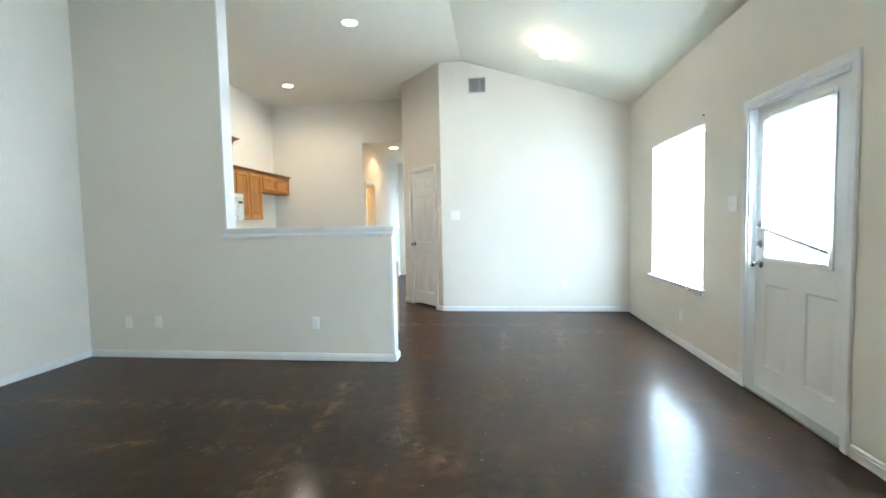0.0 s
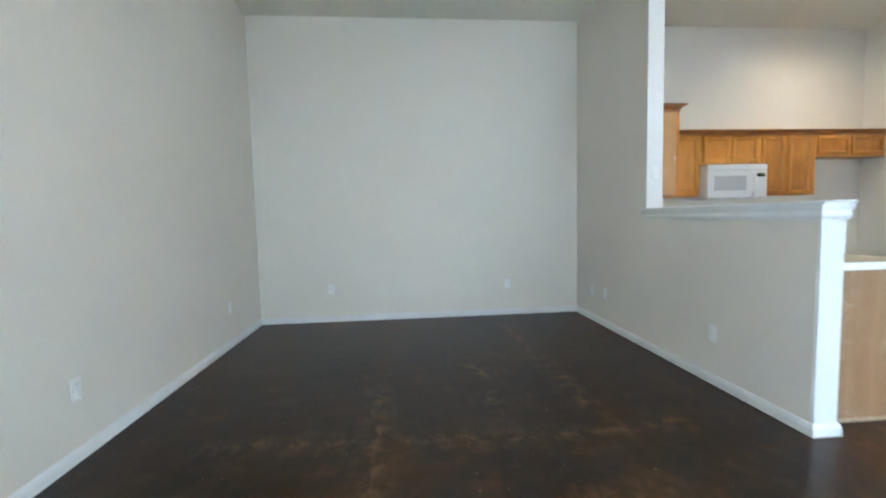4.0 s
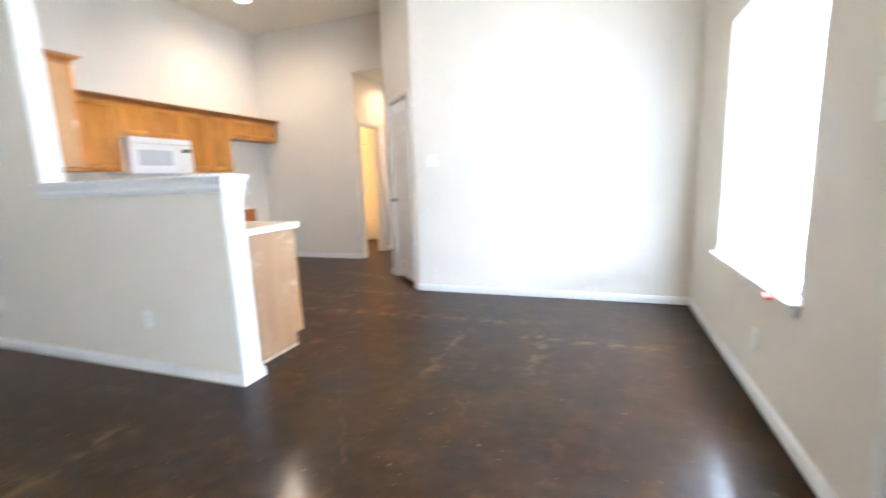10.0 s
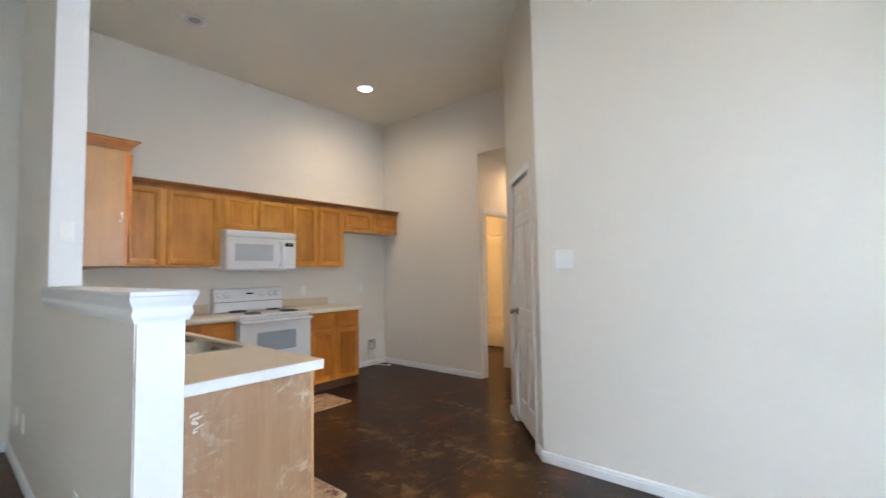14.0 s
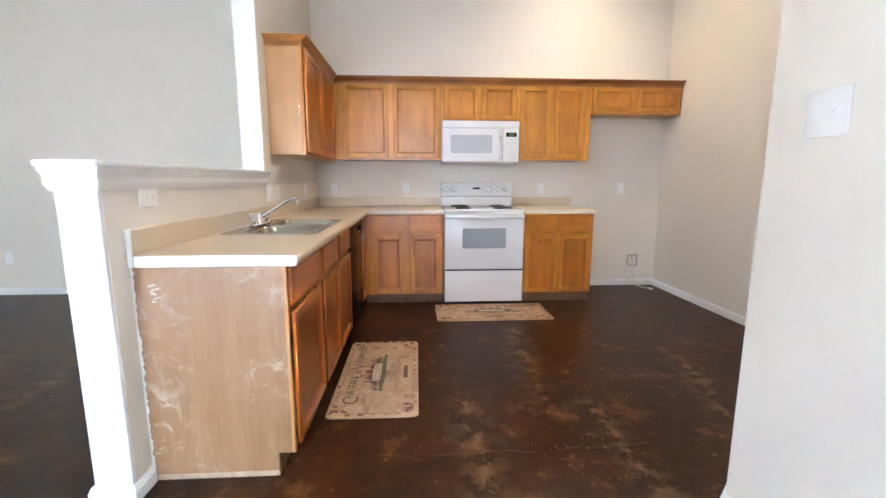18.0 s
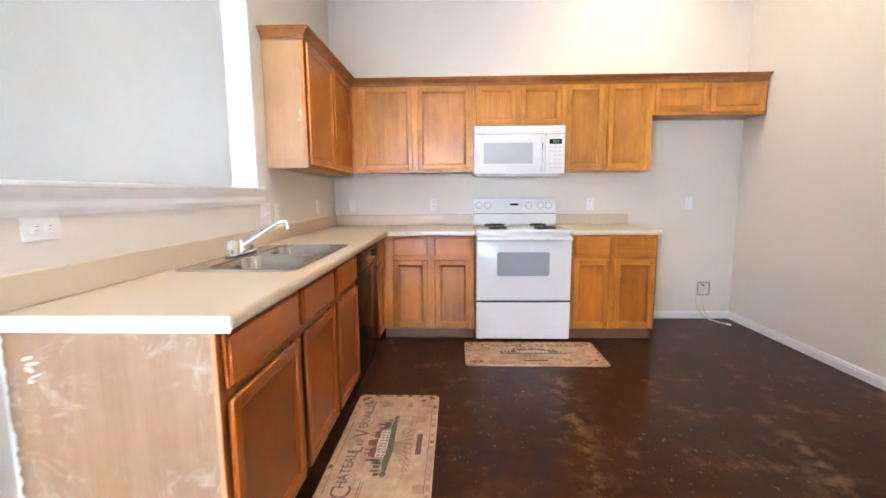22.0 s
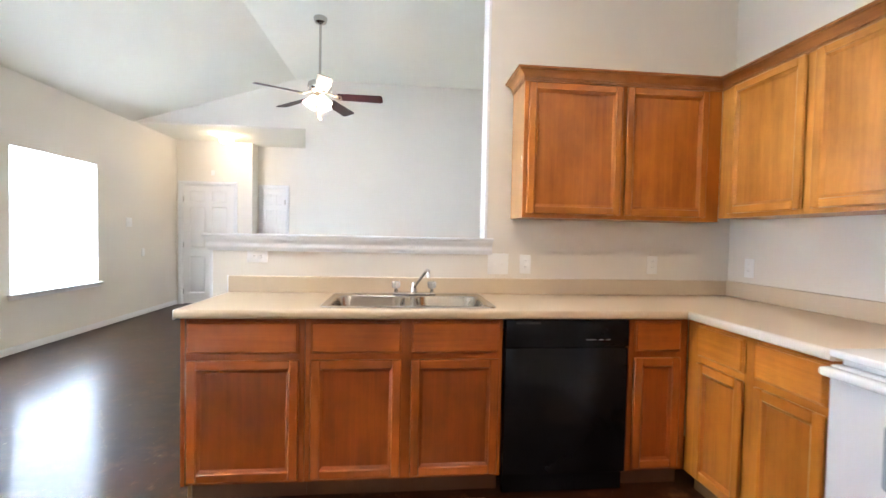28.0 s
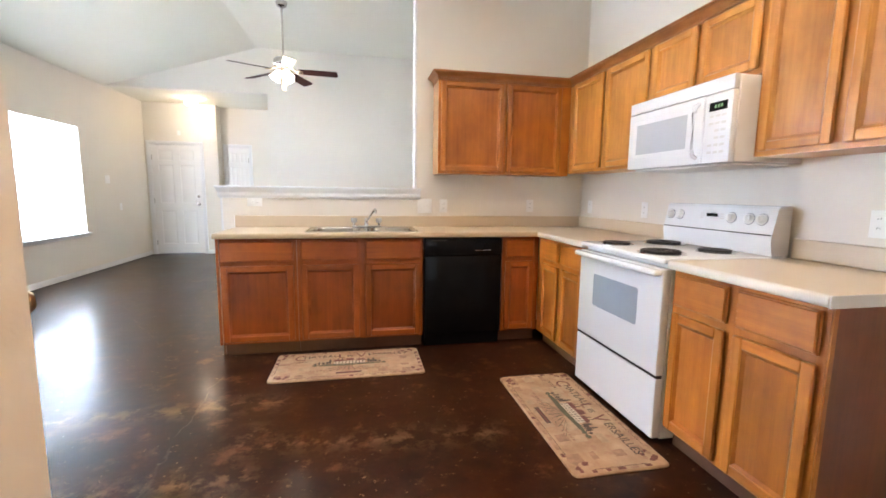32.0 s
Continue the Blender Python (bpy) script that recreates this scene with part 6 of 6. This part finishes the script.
for k in range(5):
    q = radians(33 + 72 * k)
    d, s = Vector((math.cos(q), math.sin(q), 0)), Vector((-math.sin(q), math.cos(q), 0))
    c = Vector((FANX, FANY, 0))
    up = Vector((0, 0, 1))
    bm = bmesh.new()
    outline = [(0.185, -0.050), (0.205, -0.060), (0.63, -0.070), (0.645, -0.066), (0.658, -0.050), (0.658, 0.050), (0.645, 0.066), (0.63, 0.070), (0.205, 0.060), (0.185, 0.050)]
    lo, hi = [], []
    for r, w in outline:
        z = 2.700 - 0.012 * (r - 0.2) / 0.45 - w * 0.22
        lo.append(bm.verts.new(c + d * r + s * w + up * z))
        hi.append(bm.verts.new(c + d * r + s * w + up * (z + 0.006)))
    bm.faces.new(lo[::-1])
    bm.faces.new(hi)
    for i in range(10):
        bm.faces.new((lo[i], lo[(i + 1) % 10], hi[(i + 1) % 10], hi[i]))
    blade = part("blade", bm, M_BLADE, fan, "dark mahogany blade", 30)
    bm = bmesh.new()
    tube(bm, [c + d * 0.085 + up * 2.742, c + d * 0.13 + up * 2.722, c + d * 0.17 + up * 2.700, c + d * 0.20 + up * 2.697], 0.009, 8)
    for w in (-0.030, 0.030):
        tube(bm, [c + d * 0.150 + up * 2.706, c + d * 0.172 + s * w * 0.7 + up * (2.698 - w * 0.15), c + d * 0.195 + s * w * 1.15 + up * (2.694 - w * 0.25), c + d * 0.222 + s * w * 0.9 + up * (2.693 - w * 0.2), c + d * 0.228 + s * w * 0.4 + up * (2.6935 - w * 0.1)], 0.0075, 8)
    part("blade_iron", bm, M_BRASS, blade, "ornate brass blade iron")
for k in range(3):
    q = radians(10 + 120 * k)
    d = Vector((math.cos(q), math.sin(q), 0))
    axis = (d * 0.62 + Vector((0, 0, -1))).normalized()
    qm = axis.to_track_quat("Z", "Y").to_matrix()
    at = Vector((FANX, FANY, 2.700)) + d * 0.045
    bm = bmesh.new()
    rod(bm, Vector((FANX, FANY, 2.705)) + d * 0.02, at + axis * 0.012, 0.012, 10)
    arm = part("lamp_arm", bm, M_BRASS, kit)
    bm = bmesh.new()
    lathe(bm, [(0.020, 0.0), (0.030, 0.010), (0.040, 0.035), (0.050, 0.075), (0.062, 0.105), (0.072, 0.118), (0.069, 0.119), (0.058, 0.104), (0.046, 0.073), (0.036, 0.034), (0.018, 0.004)], at, 20, qm)
    part("glass_shade", bm, M_BULB, arm, "lit frosted glass shade")
for dx, z in ((0.018, 2.475), (-0.014, 2.455)):
    bm = bmesh.new()
    rod(bm, (FANX + dx, FANY - 0.02, z + 0.03), (FANX + dx, FANY - 0.02, 2.69), 0.0018, 6)
    ch = part("pull_chain", bm, M_BRASS, kit)
    bm = bmesh.new()
    lathe(bm, [(0.0, 0.0), (0.006, 0.004), (0.007, 0.020), (0.004, 0.032), (0.0, 0.034)], (FANX + dx, FANY - 0.02, z), 10)
    part("pull_knob", bm, M_CREAM, ch)
bulb_lamp("fan_light", (FANX, FANY, 2.545), FAN_W, (1.0, 0.80, 0.55), 0.06)

# ---- ceiling lights ----


def recessed_light(x, y, z, lit, label):
    ob = root("recessed_light", (x, y, z), label, "ceiling light", "recessed lights")
    bm = bmesh.new()
    lathe(bm, [(0.098, 0.0), (0.098, -0.004), (0.090, -0.010), (0.078, -0.008), (0.074, -0.0005)], (x, y, z - 0.0003), 32)
    part("trim_ring", bm, M_TRIM, ob)
    bm = bmesh.new()
    lathe(bm, [(0.0, -0.0022), (0.0735, -0.0018)], (x, y, z), 28)
    part("lens" if lit else "baffle", bm, M_LENS if lit else M_VENT, ob, "glowing lens" if lit else "unlit grey reflector", 0)
    if not lit:
        bm = bmesh.new()
        lathe(bm, [(0.0, -0.004), (0.040, -0.0045), (0.046, -0.0022)], (x, y, z), 20)
        part("bulb", bm, M_GALV, ob)
    return ob


recessed_light(-0.90, 6.15, TOP, True, "lit white recessed ceiling light")
recessed_light(-2.585, 8.045, TOP, True, "lit white recessed ceiling light")
recessed_light(-2.595, 6.167, TOP, False, "unlit white recessed ceiling light")
recessed_light(-1.36, 5.528, TOP, False, "unlit white recessed ceiling light")
recessed_light(-1.316, 9.88, 2.80, True, "lit white recessed light in the hall ceiling")
bulb_lamp("recessed_light_lamp", (-0.90, 6.15, TOP - 0.05), CAN_W * 0.9, SOFT, 0.08, 168, 1.0)
bulb_lamp("recessed_light_lamp", (-2.585, 8.045, TOP - 0.05), CAN_W, (1.0, 0.80, 0.56), 0.08, 168, 1.0)
bulb_lamp("recessed_light_lamp", (-1.316, 9.88, 2.75), HALL_WATT, (1.0, 0.62, 0.30), 0.06, 172, 1.0)
bulb_lamp("bathroom_light", (-2.6, 10.3, 2.5), BATH_W, (1.0, 0.58, 0.22), 0.10)


def dome_light(x, y, z, normal, label):
    ob = root("dome_light", (x, y, z), label, "ceiling light", "dome lights")
    q = Vector(normal).to_track_quat("Z", "Y").to_matrix()
    bm = bmesh.new()
    lathe(bm, [(0.0, 0.0), (0.085, 0.0), (0.085, 0.018), (0.070, 0.024), (0.0, 0.024)], (x, y, z), 28, q)
    part("base", bm, M_BRASS, ob, "brass base plate")
    bm = bmesh.new()
    lathe(bm, [(0.070, 0.022), (0.095, 0.040), (0.105, 0.070), (0.092, 0.105), (0.060, 0.128), (0.0, 0.136)], (x, y, z), 28, q)
    part("glass_globe", bm, M_DOME, ob, "lit glass globe")
    return ob


dz = TOP - SL * (1.30 - RIDGE)
nrm = Vector((-SL, 0, -1)).normalized()
dome_light(1.30, 6.30, dz - 0.001, nrm, "lit flush ceiling light on the sloped ceiling")
bulb_lamp("dome_lamp", Vector((1.30, 6.30, dz)) + nrm * 0.22, DOME_W, WARM, 0.06)
dome_light(1.49, 0.66, LOW - 0.001, (0, 0, -1), "lit flush ceiling light over the entry")
bulb_lamp("entry_lamp", (1.49, 0.66, LOW - 0.22), DOME_W * 1.7, WARM, 0.06)

# ---- vent ----
vt = root("air_vent", (0.457, NORTH, 3.08), "white louvred air vent high on the wall", "vent")
bm = bmesh.new()
vx0, vx1, vz0, vz1 = 0.328, 0.585, 3.062, 3.290
for a, b in (((vx0, vz0), (vx1, vz0 + 0.02)), ((vx0, vz1 - 0.02), (vx1, vz1)), ((vx0, vz0 + 0.02), (vx0 + 0.018, vz1 - 0.02)), ((vx1 - 0.018, vz0 + 0.02), (vx1, vz1 - 0.02)), ((vx0 + 0.088, vz0 + 0.02), (vx0 + 0.096, vz1 - 0.02)), ((vx1 - 0.096, vz0 + 0.02), (vx1 - 0.088, vz1 - 0.02))):
    box(bm, (a[0], NORTH - 0.012, a[1]), (b[0], NORTH - 0.0005, b[1]), 0.002)
part("frame", bm, M_VENT, vt)
# near-black sheet stands for the shade in the duct behind the louvres
bm = bmesh.new()
box(bm, (vx0 + 0.018, NORTH - 0.003, vz0 + 0.02), (vx1 - 0.018, NORTH - 0.001, vz1 - 0.02))
part("backing", bm, M_DARK, vt, "near-black sheet for the shade inside the duct", 0)
for k in range(18):
    x = vx0 + 0.024 + 0.0125 * k
    if any(abs(x - c) < 0.008 for c in (vx0 + 0.092, vx1 - 0.092)):
        continue
    bm = bmesh.new()
    box(bm, (x - 0.003, NORTH - 0.0105, vz0 + 0.021), (x + 0.002, NORTH - 0.0035, vz1 - 0.021))
    part("louvre", bm, M_VENT, vt, "", 0)

# ---- plates ----


def plate(name, at, out, w, h, kind, label, cat):
    """A wall plate; kind: toggles 'sN', outlets 'o', sideways outlets 'oh', blank 'b'."""
    at, out = Vector(at), Vector(out).normalized()
    up = Vector((0, 0, 1))
    r = up.cross(out)
    ob = root(name, at, label, cat, "wall plates")

    def blk(bm, u0, u1, v0, v1, d0, d1, bev=0.0):
        c = [at + r * u + up * v + out * d for u in (u0, u1) for v in (v0, v1) for d in (d0, d1)]
        vs = [bm.verts.new(p) for p in c]
        fs = [bm.faces.new([vs[i] for i in f]) for f in ((0, 1, 3, 2), (4, 6, 7, 5), (0, 4, 5, 1), (2, 3, 7, 6), (0, 2, 6, 4), (1, 5, 7, 3))]
        if bev:
            bmesh.ops.bevel(bm, geom=list({e for f in fs for e in f.edges}), offset=bev, segments=2, affect="EDGES", profile=0.5)

    bm = bmesh.new()
    blk(bm, -w / 2, w / 2, -h / 2, h / 2, 0.0004, 0.006, 0.0025)
    part("cover", bm, M_PLAST, ob)
    if kind[0] == "s":
        n = int(kind[1])
        for k in range(n):
            u = (k - (n - 1) / 2) * 0.046
            bm = bmesh.new()
            blk(bm, u - 0.005, u + 0.005, -0.012, 0.012, 0.0055, 0.008)
            blk(bm, u - 0.004, u + 0.004, 0.0 if k % 2 else -0.010, 0.010 if k % 2 else 0.0, 0.008, 0.017, 0.0015)
            part("toggle", bm, M_PLAST, ob)
    elif kind[0] == "o":
        for v in (-0.02, 0.02):
            bm = bmesh.new()
            u0, v0 = (v, 0) if kind == "oh" else (0, v)
            blk(bm, u0 - 0.014, u0 + 0.014, v0 - 0.014, v0 + 0.014, 0.0055, 0.0075, 0.001)
            rec = part("receptacle", bm, M_PLAST, ob)
            bm = bmesh.new()
            for q in (-0.005, 0.005):
                if kind == "oh":
                    blk(bm, u0 - 0.001, u0 + 0.006, v0 + q - 0.001, v0 + q + 0.001, 0.0074, 0.0079)
                else:
                    blk(bm, u0 + q - 0.001, u0 + q + 0.001, v0 - 0.001, v0 + 0.006, 0.0074, 0.0079)
            part("slots", bm, M_DARK, rec, "", 0)
    return ob


SWL, OUL = "white plastic light switch plate on the wall", "white plastic electrical outlet on the wall"
plate("light_switch", (EAST, 4.958, 1.363), (-1, 0, 0), 0.128, 0.128, "s2", SWL, "switch")
plate("light_switch", (0.115, NORTH, 1.372), (0, -1, 0), 0.128, 0.128, "s2", SWL, "switch")
plate("outlet", (1.625, NORTH, 0.378), (0, -1, 0), 0.07, 0.115, "o", OUL, "outlet")
plate("outlet", (EAST, 5.86, 0.30), (-1, 0, 0), 0.07, 0.115, "b", "blank white wall plate below the window", "outlet")
plate("light_switch", (JAMB, 5.255, 1.566), (1, 0, 0), 0.07, 0.115, "s1", "white switch plate on the pass-through jamb", "switch")
plate("light_switch", (EAST, 1.437, 1.369), (-1, 0, 0), 0.128, 0.128, "s2", SWL, "switch")
plate("outlet", (EAST, 1.104, 0.93), (-1, 0, 0), 0.07, 0.115, "b", "blank wall plate painted over", "outlet")
plate("outlet", (-0.540, SOUTH, 0.376), (0, 1, 0), 0.07, 0.115, "o", OUL, "outlet")
plate("outlet", (-2.508, SOUTH, 0.387), (0, 1, 0), 0.07, 0.115, "o", OUL, "outlet")
plate("outlet", (WEST, 2.173, 0.388), (1, 0, 0), 0.07, 0.115, "o", OUL, "outlet")
plate("outlet", (WEST, 4.302, 0.389), (1, 0, 0), 0.07, 0.115, "o", OUL, "outlet")
plate("outlet", (-0.999, HW_S, 0.358), (0, -1, 0), 0.07, 0.115, "o", OUL, "outlet")
plate("outlet", (-2.612, HW_S, 0.358), (0, -1, 0), 0.07, 0.115, "b", "small white cable plate on the half wall", "outlet")
plate("outlet", (-2.935, HW_S, 0.346), (0, -1, 0), 0.07, 0.115, "o", OUL, "outlet")
plate("outlet", (-0.515, HW_N, 1.122), (0, 1, 0), 0.115, 0.07, "oh", "white outlet lying sideways on the half wall", "outlet")
plate("light_switch", (-1.935, HW_N, 1.098), (0, 1, 0), 0.128, 0.128, "s2", "white double switch plate above the counter", "switch")
plate("outlet", (-2.105, HW_N, 1.098), (0, 1, 0), 0.07, 0.115, "o", OUL, "outlet")
plate("outlet", (-2.929, HW_N, 1.105), (0, 1, 0), 0.07, 0.115, "o", OUL, "outlet")
plate("outlet", (KWEST, 5.502, 1.104), (1, 0, 0), 0.07, 0.115, "o", OUL, "outlet")
plate("outlet", (KWEST, 6.272, 1.105), (1, 0, 0), 0.07, 0.115, "o", OUL, "outlet")
plate("outlet", (KWEST, 7.75, 1.105), (1, 0, 0), 0.07, 0.115, "o", OUL, "outlet")
plate("outlet", (KWEST, 8.659, 1.107), (1, 0, 0), 0.07, 0.115, "o", OUL, "outlet")
plate("door_sensor", (1.906, 0.139, 2.27), (0, 1, 0), 0.06, 0.085, "b", "small white alarm sensor above the front door", "sensor")

# plug left in the outlet of the living room
pg = root("plug", (-0.510, SOUTH, 0.36), "small white plug in the wall outlet", "plug")
bm = bmesh.new()
box(bm, (-0.535, SOUTH + 0.008, 0.338), (-0.505, SOUTH + 0.035, 0.366), 0.006, 2)
rod(bm, (-0.520, SOUTH + 0.034, 0.350), (-0.490, SOUTH + 0.055, 0.346), 0.007, 8)
part("plug_body", bm, M_PLAST, pg)

# water box and tube of the fridge space
wb = root("water_box", (KWEST, 8.85, 0.25), "grey recessed water outlet box with a dangling tube", "water box")
bm = bmesh.new()
for a, b in (((8.790, 0.225), (8.912, 0.240)), ((8.790, 0.345), (8.912, 0.360)), ((8.790, 0.240), (8.803, 0.345)), ((8.899, 0.240), (8.912, 0.345))):
    box(bm, (KWEST + 0.0005, a[0], a[1]), (KWEST + 0.012, b[0], b[1]), 0.002)
part("frame", bm, M_GALV, wb)
bm = bmesh.new()
box(bm, (KWEST + 0.0006, 8.803, 0.240), (KWEST + 0.003, 8.899, 0.345))
part("back_plate", bm, M_VENT, wb, "", 0)
bm = bmesh.new()
rod(bm, (KWEST + 0.003, 8.835, 0.330), (KWEST + 0.035, 8.835, 0.330), 0.010, 10)
box(bm, (KWEST + 0.028, 8.820, 0.326), (KWEST + 0.034, 8.850, 0.334), 0.002)
part("valve", bm, M_BRASS, wb)
bm = bmesh.new()
tube(bm, [(KWEST + 0.03, 8.85, 0.30), (KWEST + 0.035, 8.80, 0.27), (KWEST + 0.03, 8.770, 0.20), (KWEST + 0.03, 8.785, 0.12), (KWEST + 0.05, 8.83, 0.05), (KWEST + 0.09, 8.88, 0.012), (KWEST + 0.16, 8.93, 0.008), (KWEST + 0.22, 8.955, 0.008)], 0.0055, 8)
tubep = part("tube", bm, M_TUBE, wb, "pale plastic water tube")
bm = bmesh.new()
tube(bm, [(KWEST + 0.03, 8.86, 0.27), (KWEST + 0.04, 8.83, 0.18), (KWEST + 0.05, 8.85, 0.08), (KWEST + 0.10, 8.90, 0.010), (KWEST + 0.18, 8.915, 0.008)], 0.004, 8)
part("tube", bm, M_TUBE, wb, "pale plastic water tube")
bm = bmesh.new()
rod(bm, (KWEST + 0.22, 8.955, 0.010), (KWEST + 0.255, 8.975, 0.012), 0.010, 10)
part("fitting", bm, M_PLAST, tubep)

# small things on the window sill
bm = bmesh.new()
tube(bm, [(EAST - 0.050, 5.63, 0.605), (EAST - 0.060, 5.60, 0.600), (EAST - 0.060, 5.57, 0.598), (EAST - 0.050, 5.555, 0.602)], 0.007, 8)
solid("red_clip", bm, M_RED, "small red plastic clip hanging under the window sill", "clip")
bm = bmesh.new()
rod(bm, (EAST - 0.012, 5.44, 2.155), (EAST, 5.44, 2.155), 0.006, 8)
solid("wall_hook", bm, M_DARK, "small dark hook above the window", "hook")

# ---- bathroom glimpsed through its doorway ----
tb = root("bathtub", (-2.6, 11.45, 0), "cream bathtub with a matching surround", "bathtub")
bm = bmesh.new()
box(bm, (-3.44, 11.12, 0.001), (-1.835, 11.20, 0.40), 0.012, 2)
box(bm, (-3.44, 11.20, 0.001), (-1.835, 11.845, 0.20))
part("apron", bm, M_TUB, tb)
bm = bmesh.new()
box(bm, (-3.44, 11.828, 0.41), (-1.835, 11.849, 1.85), 0.004)
part("surround", bm, M_TUB, tb)
for z in (0.62, 0.95):
    bm = bmesh.new()
    box(bm, (-2.95, 11.80, z), (-2.35, 11.828, z + 0.02), 0.004)
    part("ledge", bm, M_TUB, tb)
rod_ob = root("shower_rail", (-2.6, 11.15, 1.95), "metal shower curtain rail over the tub", "rail")
bm = bmesh.new()
rod(bm, (-3.449, 11.16, 1.93), (-1.831, 11.16, 1.93), 0.012, 10)
part("rail", bm, M_CHROME, rod_ob)
